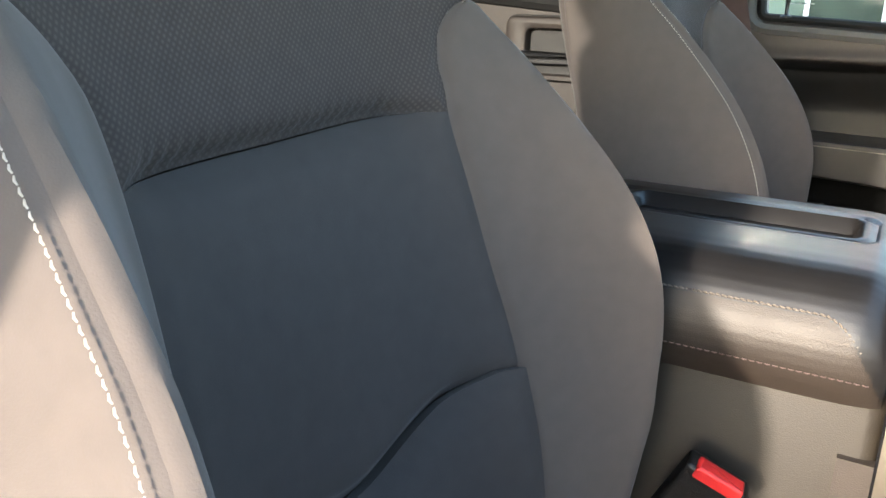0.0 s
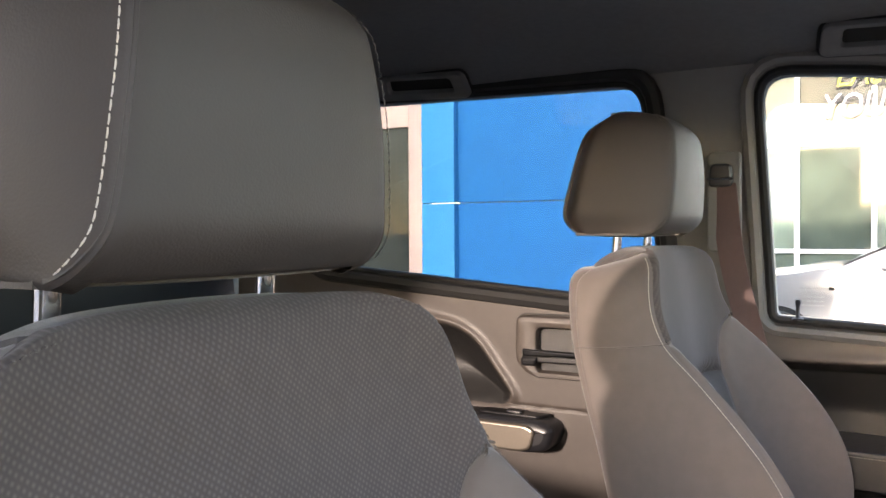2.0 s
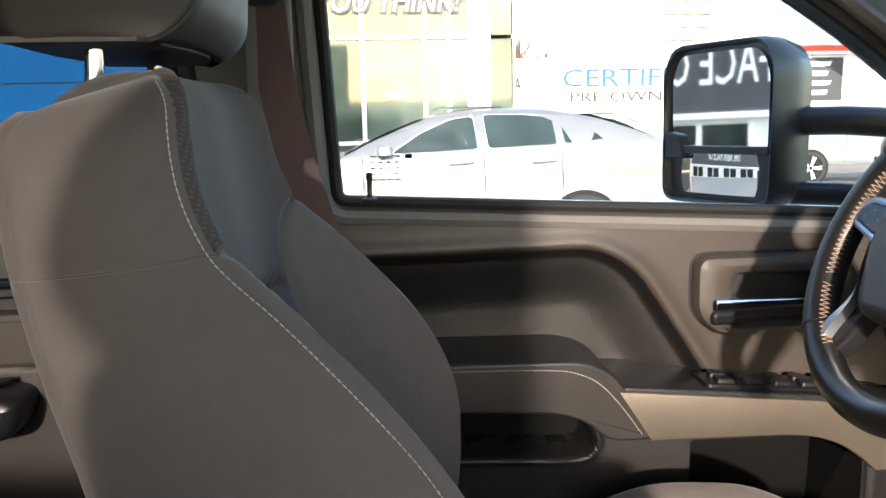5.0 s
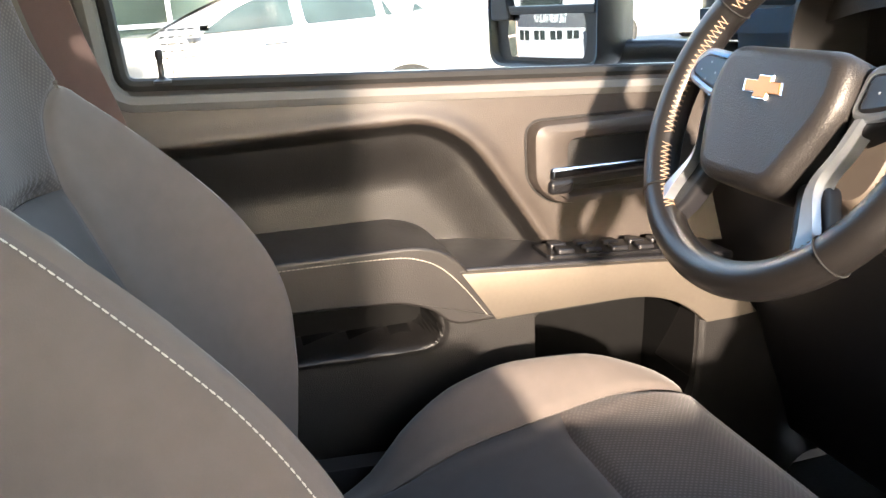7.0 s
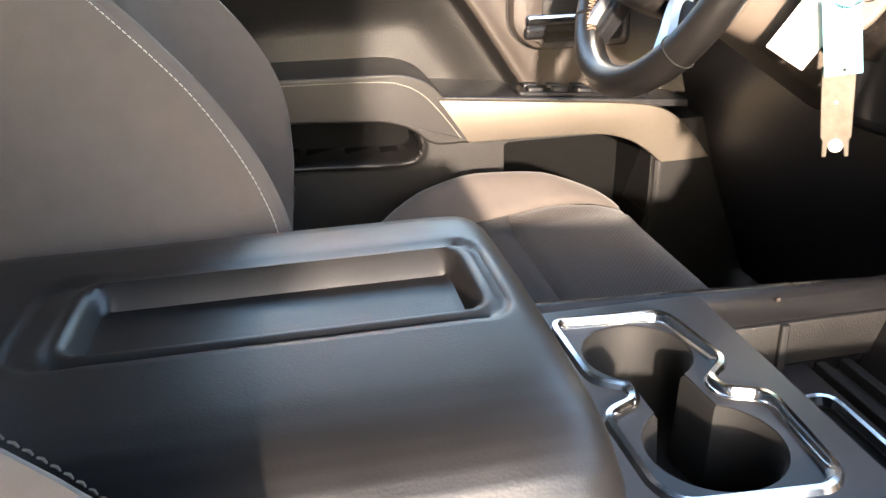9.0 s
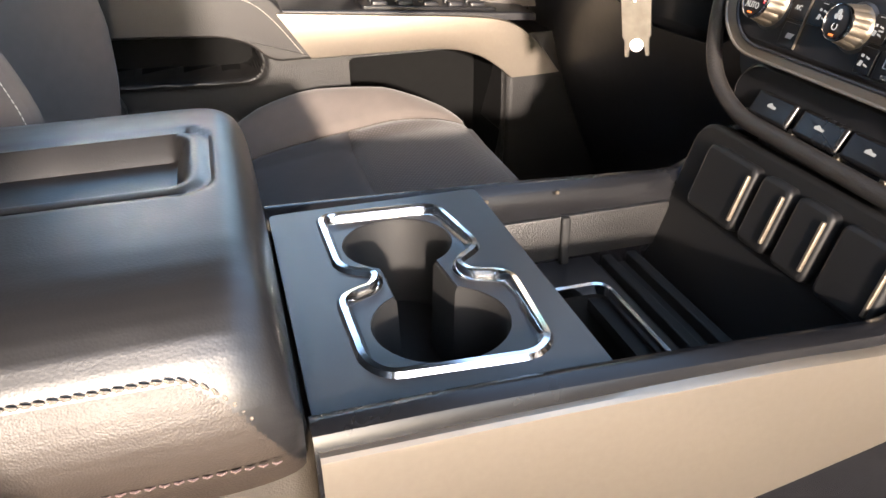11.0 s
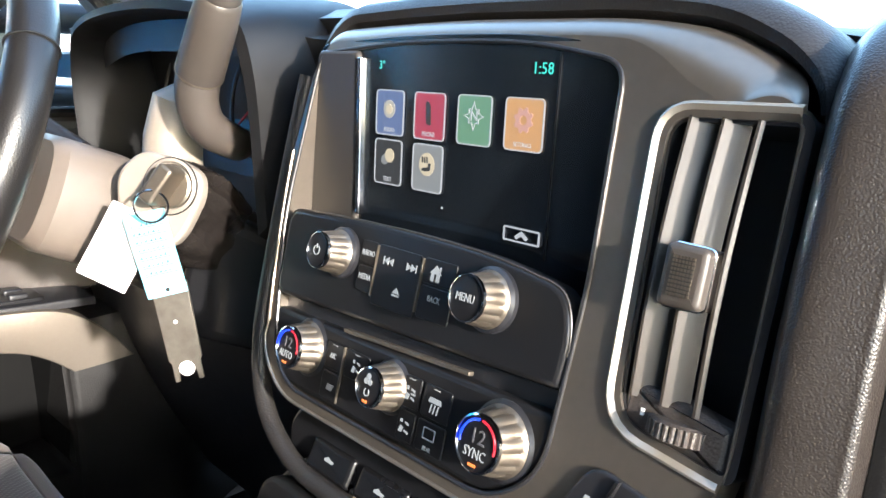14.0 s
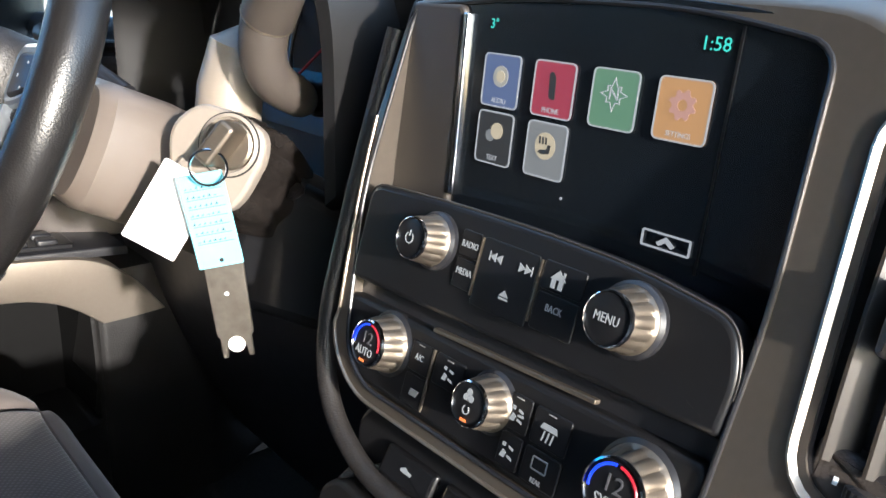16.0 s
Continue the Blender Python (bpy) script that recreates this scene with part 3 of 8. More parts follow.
# front door
door = thing("door_1", "closed driver's door with dark brown grained panel, padded armrest and pewter trim", "door", kind="structure")
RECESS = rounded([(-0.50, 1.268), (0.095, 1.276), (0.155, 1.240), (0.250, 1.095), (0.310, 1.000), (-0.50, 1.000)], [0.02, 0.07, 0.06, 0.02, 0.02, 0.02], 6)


def front_height(X, Z):
    s = sd_poly(RECESS, X, Z)
    inside = 0.45 * sstep(0.002, -0.022, s) + 0.55 * sstep(-0.010, -0.100, s)
    y = 0.843 + 0.0 * X
    y = y + 0.050 * inside  # the hollow runs down behind armrest and ledge
    y = y - 0.006 * np.exp(-((s - 0.003) / 0.014) ** 2)
    y = y + 0.02 * sstep(sill_front(X) - 0.016, sill_front(X), Z)  # rounded top
    y = y - 0.05 * sstep(0.42, 0.60, X) * sstep(1.30, 1.05, Z)
    return y


# Faces inside the hollow turn black: its shade is put into the material.
relief("door_panel", -0.44, 0.62, 1.061, 1.34, 480, 170, front_height, door, [M_DOOR, M_DOORB], lambda X, Z: (sd_poly(RECESS, X, Z) < -0.006).astype(int), "dark brown grained plastic, its hollow's shade put in as black", top=lambda xs: sill_front(xs) - 0.001)
part("sill_strip", slab(rounded([(-0.44, 0), (0.62, 0), (0.62, 0.05), (-0.44, 0.05)], 0.004), 0.006, Matrix(((1, 0, 0, 0), (0, 1, 0, 0.852), (-0.05, 0, 1, 1.332), (0, 0, 0, 1))), 0.003), M_BLACK, door, "black window sill strip")

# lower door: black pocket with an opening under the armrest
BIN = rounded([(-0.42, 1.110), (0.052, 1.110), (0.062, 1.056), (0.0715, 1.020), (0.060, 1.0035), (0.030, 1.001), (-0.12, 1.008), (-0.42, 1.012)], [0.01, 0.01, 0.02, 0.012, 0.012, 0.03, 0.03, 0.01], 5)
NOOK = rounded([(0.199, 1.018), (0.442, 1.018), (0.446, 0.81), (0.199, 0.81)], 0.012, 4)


def low_height(X, Z):
    s = sd_poly(BIN, X, Z)
    y = 0.757 + 0.066 * sstep(0.0, -0.007, s) - 0.004 * np.exp(-((s - 0.004) / 0.004) ** 2)
    y = y + 0.004 * np.exp(-((X - 0.455) / 0.003) ** 2)  # joint
    f = sstep(0.0, -0.006, sd_poly(NOOK, X, Z))
    return y + 0.125 * f + 0.02 * sstep(0.95, 0.70, Z) + 0.06 * sstep(0.6, 0.75, X)


# Shade in the bin and nook is put in as the darker material.
relief("map_pocket", -0.44, 0.80, 0.64, 1.032, 360, 170, low_height, door, [M_DOORB, M_POCKETDARK], lambda X, Z: ((sd_poly(BIN, X, Z) < -0.004) | (sd_poly(NOOK, X, Z) < -0.004)).astype(int), "black grained lower panel with map pocket", top=lambda xs: 1.088 - 0.056 * sstep(0.055, 0.105, xs))

# armrest pad
def arm_pad():
    poly = rounded([(-0.44, 1.079), (-0.11, 1.073), (0.022, 1.064), (0.058, 1.050), (0.078, 1.031), (0.094, 1.0235), (0.153, 1.0235), (0.094, 1.117), (0.050, 1.136), (-0.44, 1.143)], [0.010, 0.05, 0.03, 0.02, 0.015, 0.010, 0.010, 0.05, 0.05, 0.010], 6)
    pad = part("armrest", slab(poly, 0.147, dm(0.898), 0.004, steps=4), M_PAD, door, "padded black leatherette armrest with pale stitching")
    line = spline([(-0.40, 1.133, 0), (-0.1, 1.129, 0), (0.010, 1.1255, 0), (0.045, 1.119, 0), (0.073, 1.104, 0), (0.101, 1.074, 0), (0.134, 1.028, 0)], 10)
    stitches([((p.x, 0.7508, p.y), (0, -1, 0)) for p in line], 0.0038, 0.0016, 0.0007, 0.0005, pad)


arm_pad()
t_top = spline([(0.098, 1.094, 0), (0.25, 1.080, 0), (0.39, 1.067, 0), (0.455, 1.053, 0), (0.50, 1.020, 0), (0.540, 0.968, 0)], 10)
t_low = spline([(0.143, 1.024, 0), (0.25, 1.0235, 0), (0.345, 1.021, 0), (0.395, 1.009, 0), (0.428, 0.990, 0), (0.456, 0.966, 0)], 10)
bm = bmesh.new()
rings(bm, [[(a.lerp(b, k).x, y, a.lerp(b, k).y) for a, b in zip(t_low, t_top)] for k, y in ((0.0, 0.785), (0.0, 0.749), (0.02, 0.7465), (0.06, 0.746), (0.5, 0.7445), (0.94, 0.746), (0.98, 0.7465), (1.0, 0.749), (1.0, 0.785))], close=False)
part("trim", bm, M_PEWTER, door, "pewter-coloured door trim")
# switch ledge with switches
part("ledge", slab([(0.085, 0), (0.50, 0), (0.50, 0.15), (0.085, 0.15)], 0.012, Matrix(((1, 0, 0, 0), (0, 1, 0, 0.756), (-0.085, 0, 1, 1.094), (0, 0, 0, 1))), 0.004), M_BLACK, door, "black switch ledge")
plate = part("switch_plate", slab(rounded([(0.225, 0.012), (0.44, 0.012), (0.44, 0.07), (0.225, 0.07)], 0.008), 0.006, Matrix(((1, 0, 0, 0), (0, 1, 0, 0.756), (-0.085, 0, 1, 1.105), (0, 0, 0, 1))), 0.002), M_GLOSS, door, "gloss black window switch plate")
for k, x in enumerate((0.255, 0.295, 0.335, 0.375, 0.41)):
    for q in (0, 1):
        part("switch", slab(rounded([(x - 0.013, 0.018 + 0.027 * q), (x + 0.013, 0.018 + 0.027 * q), (x + 0.011, 0.038 + 0.027 * q), (x - 0.011, 0.038 + 0.027 * q)], 0.005), 0.007,
                            Matrix(((1, 0, 0, 0), (0, 1, 0, 0.756), (-0.085, 0, 1, 1.110), (0, 0, 0, 1))), 0.003), M_BLACK, plate)


def door_handle(parent, x0, x1, z0, z1, y):
    """A moulded bezel with a cup and a chrome pull lever."""
    outer = rounded([(x0, z0 + 0.03), (x0 + 0.035, z0), (x1, z0), (x1, z1), (x0, z1)], [0.02, 0.02, 0.012, 0.014, 0.022], 6)
    k = 0.026
    inner = rounded([(x0 + k + 0.026, z0 + 0.018), (x0 + k + 0.03, z0 + 0.014), (x1 - 0.018, z0 + 0.014), (x1 - 0.018, z1 - k), (x0 + k + 0.026, z1 - k)], [0.006, 0.006, 0.008, 0.008, 0.014], 6)
    hb = part("handle_bezel", frame_slab(outer, inner, 0.030, dm(y), 0.011), M_DOOR, parent, "moulded brown handle bezel")
    part("handle_cup", slab(offset([Vector(p) for p in inner], -0.002), 0.003, dm(y - 0.003)), M_DOORB, hb)
    part("joint", tube([dm(y) @ Vector((p.x, p.y, 0.001)) for p in offset([Vector(p) for p in outer], -0.002)], 0.0028, 6, closed=True, up=Vector((0, 1, 0))), M_RUBBER, hb)
    zl = z0 + 0.40 * (z1 - z0)
    lev = slab(rounded([(x0 + 0.020, zl - 0.010), (x1 - 0.03, zl - 0.006), (x1 - 0.03, zl + 0.008), (x0 + 0.020, zl + 0.010)], 0.006), 0.016, dm(y - 0.020), 0.006)
    lv = part("lever", lev, M_CHROME, parent, "chrome door pull lever")
    part("lever_grip", slab(rounded([(x0 + 0.018, zl - 0.028), (x0 + 0.052, zl - 0.028), (x0 + 0.056, zl - 0.008), (x0 + 0.018, zl - 0.008)], 0.008), 0.020, dm(y - 0.017), 0.006), M_GLOSS, lv)
    part("lever_back", slab(rounded([(x0 + 0.05, zl - 0.020), (x1 - 0.03, zl - 0.018), (x1 - 0.03, zl - 0.005), (x0 + 0.05, zl - 0.008)], 0.004), 0.010, dm(y - 0.018), 0.003), M_BLACK, lv)


door_handle(door, 0.229, 0.425, 1.143, 1.257, 0.846)
# lock pin
bm = lathe([(0.011, 0), (0.011, 0.003), (0.0055, 0.005), (0.0035, 0.008), (0.0035, 0.026), (0.0048, 0.029), (0.0048, 0.036), (0.003, 0.038)], Matrix.Translation((-0.222, 0.852, sill_front(-0.222) - 0.001)), 14)
part("lock_pin", bm, M_BLACK, door, "black door lock pin")

# rear door
rdoor = thing("door_2", "closed rear door with grained panel, chrome pull and pewter armrest", "door", kind="structure")
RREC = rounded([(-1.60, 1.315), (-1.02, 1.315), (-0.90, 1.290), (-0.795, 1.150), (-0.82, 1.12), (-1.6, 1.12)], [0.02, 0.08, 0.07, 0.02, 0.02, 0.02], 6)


def rear_height(X, Z):
    s = sd_poly(RREC, X, Z)
    y = 0.843 + 0.055 * sstep(0.006, -0.09, s) ** 0.75
    y = y - 0.008 * np.exp(-((s - 0.002) / 0.011) ** 2) * sstep(1.13, 1.15, Z)
    y = y + 0.02 * sstep(sill_rear(X) - 0.018, sill_rear(X), Z)
    y = y + 0.003 * np.exp(-((Z - 1.132) / 0.003) ** 2) * sstep(-0.83, -0.8, X)
    return y


# Here too the hollow's shade is a switch to the black material.
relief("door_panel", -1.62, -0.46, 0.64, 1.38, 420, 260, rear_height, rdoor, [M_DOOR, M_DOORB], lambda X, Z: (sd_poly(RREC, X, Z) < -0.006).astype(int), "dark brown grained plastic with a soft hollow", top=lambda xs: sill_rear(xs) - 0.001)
door_handle(rdoor, -0.784, -0.60, 1.200, 1.332, 0.846)
bm = slab(rounded([(-1.35, 1.118), (-0.715, 1.118), (-0.675, 1.105), (-0.690, 1.055), (-0.73, 1.045), (-1.35, 1.045)], [0.01, 0.03, 0.02, 0.03, 0.02, 0.01], 6), 0.075, dm(0.848), 0.018)
ra = part("armrest", bm, M_BLACK, rdoor, "black rear armrest")
bm = slab(rounded([(-1.35, 1.108), (-0.735, 1.108), (-0.715, 1.098), (-0.725, 1.058), (-0.75, 1.050), (-1.35, 1.050)], [0.01, 0.012, 0.02, 0.02, 0.01, 0.01], 6), 0.010, dm(0.776), 0.006)
part("trim", bm, M_PEWTER, ra, "pewter-coloured armrest trim")
bm = slab(rounded([(-0.86, 0.795), (-0.72, 0.795), (-0.70, 0.835), (-0.86, 0.835)], 0.01), 0.004, Matrix.Translation((0, 0, 1.1185)), 0.002)
part("switch_plate", bm, M_GLOSS, ra)
part("switch", slab(rounded([(-0.80, 0.805), (-0.762, 0.805), (-0.762, 0.826), (-0.80, 0.826)], 0.008), 0.006, Matrix.Translation((0, 0, 1.1215)), 0.003), M_BLACK, ra)


# open passenger door, swung out on its front hinges
pdoor = thing("door_3", "passenger door standing open with dark brown inner panel", "door", kind="structure")
PM = basis((0.90, -0.93, 0), (-math.cos(radians(68)), -math.sin(radians(68)), 0), (0, 0, 1))
PO = rounded([(0.0, 0.60), (1.22, 0.60), (1.26, 1.30), (1.22, 1.36), (1.20, 1.82), (0.92, 1.80), (0.52, 1.66), (0.24, 1.46), (0.06, 1.34)], [0.08, 0.08, 0.05, 0.02, 0.06, 0.15, 0.15, 0.1, 0.05], 5)
PW = rounded([(0.20, 1.36), (1.16, 1.36), (1.14, 1.76), (0.92, 1.745), (0.55, 1.61)], [0.03, 0.03, 0.05, 0.12, 0.12], 5)
part("door_panel", holed([(p.x, p.y) for p in PO], [[(p.x, p.y) for p in PW]], PM, 0.10), M_DOOR, pdoor, "dark brown inner door panel")
part("armrest", slab(rounded([(0.50, 1.03), (1.20, 1.03), (1.20, 1.14), (0.62, 1.14)], 0.02, 5), 0.09, PM @ Matrix.Translation((0, 0, 0.095)) if PM.to_3x3().col[2].x > 0 else PM @ Matrix.Translation((0, 0, 0.005)) @ Matrix.Diagonal((1, 1, -1, 1)), 0.02), M_PAD, pdoor, "padded black armrest")
pane_part("pane", offset(PW, -0.012), PM @ Matrix.Translation((0, 0, 0.045)), pdoor)

# ---------- front seats ----------
Z_TOP = 1.487
xs_f = curve([0.90, 1.00, 1.05, 1.10, 1.135, 1.17, 1.20, 1.24, 1.277, 1.316, 1.33, 1.374, 1.415, 1.47, 1.487], [-0.140, -0.126, -0.1205, -0.1203, -0.1245, -0.1350, -0.149, -0.174, -0.205, -0.242, -0.256, -0.300, -0.317, -0.326, -0.331])
xr_f = curve([0.90, 1.10, 1.23, 1.30, 1.362, 1.42, 1.484], [-0.31, -0.345, -0.378, -0.402, -0.420, -0.430, -0.437])
xc_f = curve([0.90, 1.0, 1.15, 1.271, 1.36, 1.47], [-0.215, -0.24, -0.285, -0.322, -0.342, -0.358])
w_f = curve([0.90, 1.05, 1.15, 1.26, 1.34, 1.40, 1.44, 1.463, 1.478, 1.487], [0.240, 0.245, 0.243, 0.228, 0.211, 0.198, 0.186, 0.172, 0.154, 0.125])
o1_f = curve([0.90, 0.98, 1.09, 1.19, 1.28, 1.316, 1.342, 1.360, 1.370, 1.378], [0.152, 0.154, 0.148, 0.139, 0.135, 0.139, 0.153, 0.171, 0.186, 0.2028])
Z_SEAM = 1.289


def top_round(z):
    t = np.clip((z - (Z_TOP - 0.03)) / 0.03, 0, 1)
    return 0.028 * (1 - np.sqrt(np.maximum(0, 1 - t * t * 0.98)))


def low_seam(o):
    """The lower seam of the back's insert dips in the middle."""
    return 1.050 + 0.040 * min(1.0, math.hypot(o, 0.02) / 0.148) ** 1.25


LOW = [0.0]
SEAM_TILT = [0.0]


def seam_z(o):
    """The upper seam of the insert; on the passenger seat it falls towards the door."""
    q = min(1.0, max(0.0, (0.135 - o) / 0.27))
    return Z_SEAM - SEAM_TILT[0] * (0.018 * q - 0.005 * q * q)


def front_x(o, z):
    """The seat back's face: hollow in the middle, raised at the bolsters."""
    a, w = abs(o), float(w_f(z))
    xc, xs = float(xc_f(z)), float(xs_f(z)) - LOW[0] * float(1 - sstep(1.08, 1.24, z))
    crest = xs + 0.002
    s = min(1.0, a / (w - 0.012)) ** 3.4
    x = xc + (crest - xc) * s
    e = max(0.0, (a - (w - 0.03)) / 0.03)
    x -= (crest - xs) * e * e + 0.004 * e**3
    x += 0.010 * math.cos(o / 0.16 * math.pi / 2) * sstep(1.1, 1.2, z) if a < 0.16 else 0.0
    x -= 0.011 * (math.exp(-((z - seam_z(o)) / 0.013) ** 2) + math.exp(-((z - low_seam(o)) / 0.014) ** 2)) * (1 - sstep(0.10, 0.150, a))  # pulled-in seams
    x += 0.0011 * math.sin(o * 560) * math.exp(-((z - seam_z(o) - 0.008) / 0.009) ** 2) * (1 - sstep(0.10, 0.135, a))  # puckers over the seam
    return x - float(top_round(z))


def back_x(o, z):
    w = float(w_f(z))
    return float(xr_f(z)) - 0.035 * (1 - (o / w) ** 4) + float(top_round(z))


def seat_part(parent, name, fn, nu, nv, material, cy, label="", **kw):
    def g(u, v):
        x, o, z = fn(u, v)
        return (x, cy + o, z)
    kw.setdefault("core", (-0.36, cy, 1.2))
    return part(name, patch(g, nu, nv, **kw), material, parent, label)


def build_seat(cy, inner, label, drop=0.0, head_drop=0.0, back=0.0, extra=0.0):
    """inner: +1 where the console side is towards +y."""
    seat = thing("car_seat", label, "car seat", "front seats")

    def lerp(a, b, t):
        return a + (b - a) * t

    def lim(z, s=0):
        grow = extra if s == inner else 0.0
        return float(o1_f(z)) + grow * float(1 - sstep(1.30, 1.372, z)) if z < 1.378 else float(w_f(z))

    def across(u, z):
        return lerp(-lim(z, -1), lim(z, 1), u)

    def up(u, v):
        o = across(u, lerp(Z_SEAM, Z_TOP, v))
        z = lerp(seam_z(o), Z_TOP, v)
        return front_x(o, z), o, z
    backrest = seat_part(seat, "backrest", up, 110, 56, M_KNIT, cy, "upright cloth seat back", puff=0.003, skirt=0.003, groove=0.004, edges=(1, 1, 1, 0))

    def mid(u, v):
        o = across(u, lerp(1.07, Z_SEAM, v))
        z = lerp(low_seam(o), seam_z(o), v)
        return front_x(o, z), o, z
    seat_part(backrest, "centre_panel", mid, 50, 30, M_FLAT, cy, "charcoal flat cloth insert", puff=0.004, groove=0.004)

    def low(u, v):
        z = lerp(0.90, 1.07, v)
        o = across(u, z)
        z = lerp(0.90, low_seam(o), v)
        return front_x(o, z) + 0.006, o, z
    seat_part(backrest, "lower_panel", low, 40, 24, M_FLAT, cy, "charcoal flat cloth insert", puff=0.004, groove=0.004)
    for s in (1, -1):
        def bol(u, v, s=s):
            z = lerp(0.90, 1.372, v)
            a = lerp(lim(z, s), float(w_f(z)), u)
            return front_x(a, z), s * a, z
        seat_part(backrest, "bolster", bol, 26, 50, M_CLOTH, cy, "grey cloth side bolster", puff=0.004, skirt=0.003)

        def side(u, v, s=s):
            z = lerp(0.90, Z_TOP, v)
            w = float(w_f(z))
            x0, x1 = front_x(w, z), back_x(w, z)
            return lerp(x0, x1, u), s * (w + 0.016 * math.sin(math.pi * u) * sstep(Z_TOP, 1.42, z)), z - 0.022 * u * v ** 5
        sp = seat_part(backrest, "side_panel", side, 26, 60, M_CLOTH, cy, "grey-brown cloth side panel", gw=0.004)
        path = []
        for i in range(90):
            z = lerp(0.98, 1.478, i / 89)
            w = float(w_f(z))
            path.append(((front_x(w, z) - 0.005, cy + s * (w + 0.004), z), (0.3, s, 0)))
        stitches(path, 0.0036, 0.0011, 0.00055, 0.0003, sp, M_CLOTH if cy < 0 and s == inner else M_THREAD)
        # cross seam on the side panel
        path = []
        for i in range(14):
            u = i / 13
            z = 1.372 - 0.012 * u
            w = float(w_f(z))
            x0, x1 = front_x(w, z), back_x(w, z)
            path.append((lerp(x0, x1, u), cy + s * (w + 0.0155 * math.sin(math.pi * u) + 0.0002), z))
        part("seam", tube(path, 0.0012, 5), M_CLOTH, sp)

    def rear(u, v):
        z = lerp(0.90, Z_TOP, v)
        o = lerp(-1, 1, u) * float(w_f(z))
        return back_x(o, z), o, z - 0.022 * v ** 5
    seat_part(backrest, "back_panel", rear, 30, 40, M_CLOTH, cy)

    def cap(u, v):
        o = lerp(-1, 1, u) * float(w_f(Z_TOP))
        x0, x1 = front_x(o, Z_TOP), back_x(o, Z_TOP)
        return lerp(x0, x1, v), o, Z_TOP + 0.012 * math.sin(math.pi * v) * math.sqrt(max(0.0, 1 - (o / 0.13) ** 2)) - 0.022 * v
    seat_part(backrest, "top_panel", cap, 30, 12, M_FLAT, cy, groove=0.002)
    # sewn edge along the top
    path = []
    for i in range(60):
        o = lerp(-1, 1, i / 59) * 0.15
        z = Z_TOP - 0.005 - 0.006 * max(0, (abs(o) - 0.11) / 0.04) ** 2
        path.append(((front_x(o, z) + 0.002, cy + o, z), (0.6, 0, 0.8)))
    stitches(path, 0.0042, 0.0026, 0.0006, 0.0003, backrest, M_KNIT)

    # headrest: face panel, side panels, posts
    zc, hh = 1.602, 0.087
    head = None
    fx = curve([1.515, 1.54, 1.60, 1.655, 1.689], [-0.322, -0.316, -0.313, -0.318, -0.335])
    rx = curve([1.515, 1.54, 1.60, 1.66, 1.689], [-0.478, -0.480, -0.468, -0.450, -0.434])
    hw = curve([1.515, 1.55, 1.62, 1.67, 1.689], [0.112, 0.122, 0.118, 0.106, 0.088])
    sw = curve([1.515, 1.525, 1.545, 1.60, 1.67, 1.689], [0.111, 0.108, 0.102, 0.095, 0.083, 0.070])

    def hround(z):
        t = abs(z - zc) / hh
        return 0.030 * (1 - math.sqrt(max(0.0, 1 - max(0, (t - 0.62) / 0.38) ** 2 * 0.97)))

    def hface(u, v):
        z = lerp(1.515, 1.689, v)
        o = lerp(-1, 1, u) * float(sw(z))
        return float(fx(z)) - hround(z) - 0.25 * o * o * 4, o, z
    head = seat_part(seat, "headrest", hface, 36, 36, M_HEAD, cy, "adjustable padded headrest on two chrome posts", groove=0.0025, gw=0.004, core=(-0.40, cy, 1.60))
    for s in (1, -1):
        def hside(u, v, s=s):
            z = lerp(1.515, 1.689, v)
            a, b = float(sw(z)), float(hw(z))
            x0, x1 = float(fx(z)) - hround(z) - a * a, float(rx(z)) + hround(z)
            o = a + (b - a) * (1 - (1 - u) ** 2.6) - 0.03 * max(0.0, u - 0.8) ** 2 * 25
            return x0 + (x1 - x0) * u, s * o, z
        hs = seat_part(head, "side_panel", hside, 24, 36, M_HEAD, cy, "brown-grey padded side", groove=0.0025, gw=0.004, core=(-0.40, cy, 1.60))
        path = []
        for i in range(60):
            z = lerp(1.522, 1.684, i / 59)
            a = float(sw(z))
            path.append(((float(fx(z)) - hround(z) - a * a - 0.003, cy + s * (a + 0.006), z), (1, s * 0.4, 0)))
        stitches(path, 0.0046, 0.0012, 0.0005, 0.0003, hs, M_THREAD if s * inner < 0 and cy < 0 else M_HEAD)

    def hback(u, v):
        z = lerp(1.515, 1.689, v)
        o = lerp(-1, 1, u) * (float(hw(z)) - 0.03)
        return float(rx(z)) + hround(z) - 0.012 * math.cos(o / 0.13 * 1.5), o, z
    seat_part(head, "back_panel", hback, 24, 24, M_HEAD, cy, groove=0.001, core=(-0.40, cy, 1.60))
    for zz, nm in ((1.515, "bottom_panel"), (1.689, "top_panel")):
        def hcap(u, v, zz=zz):
            o = lerp(-1, 1, u)
            bulge = math.sqrt(max(0, 1 - o * o))
            z = zz + (0.006 if zz > 1.6 else -0.003) * bulge * math.sin(math.pi * v)
            x0, x1 = float(fx(zz)) - hround(zz), float(rx(zz)) + hround(zz)
            return lerp(x0 - 0.02 * o * o, x1 - 0.004, v), o * lerp(float(sw(zz)), float(hw(zz)), min(1, v * 1.6)), z
        seat_part(head, nm, hcap, 20, 10, M_HEAD, cy, groove=0.0, skirt=0.004, core=(-0.40, cy, 1.60))
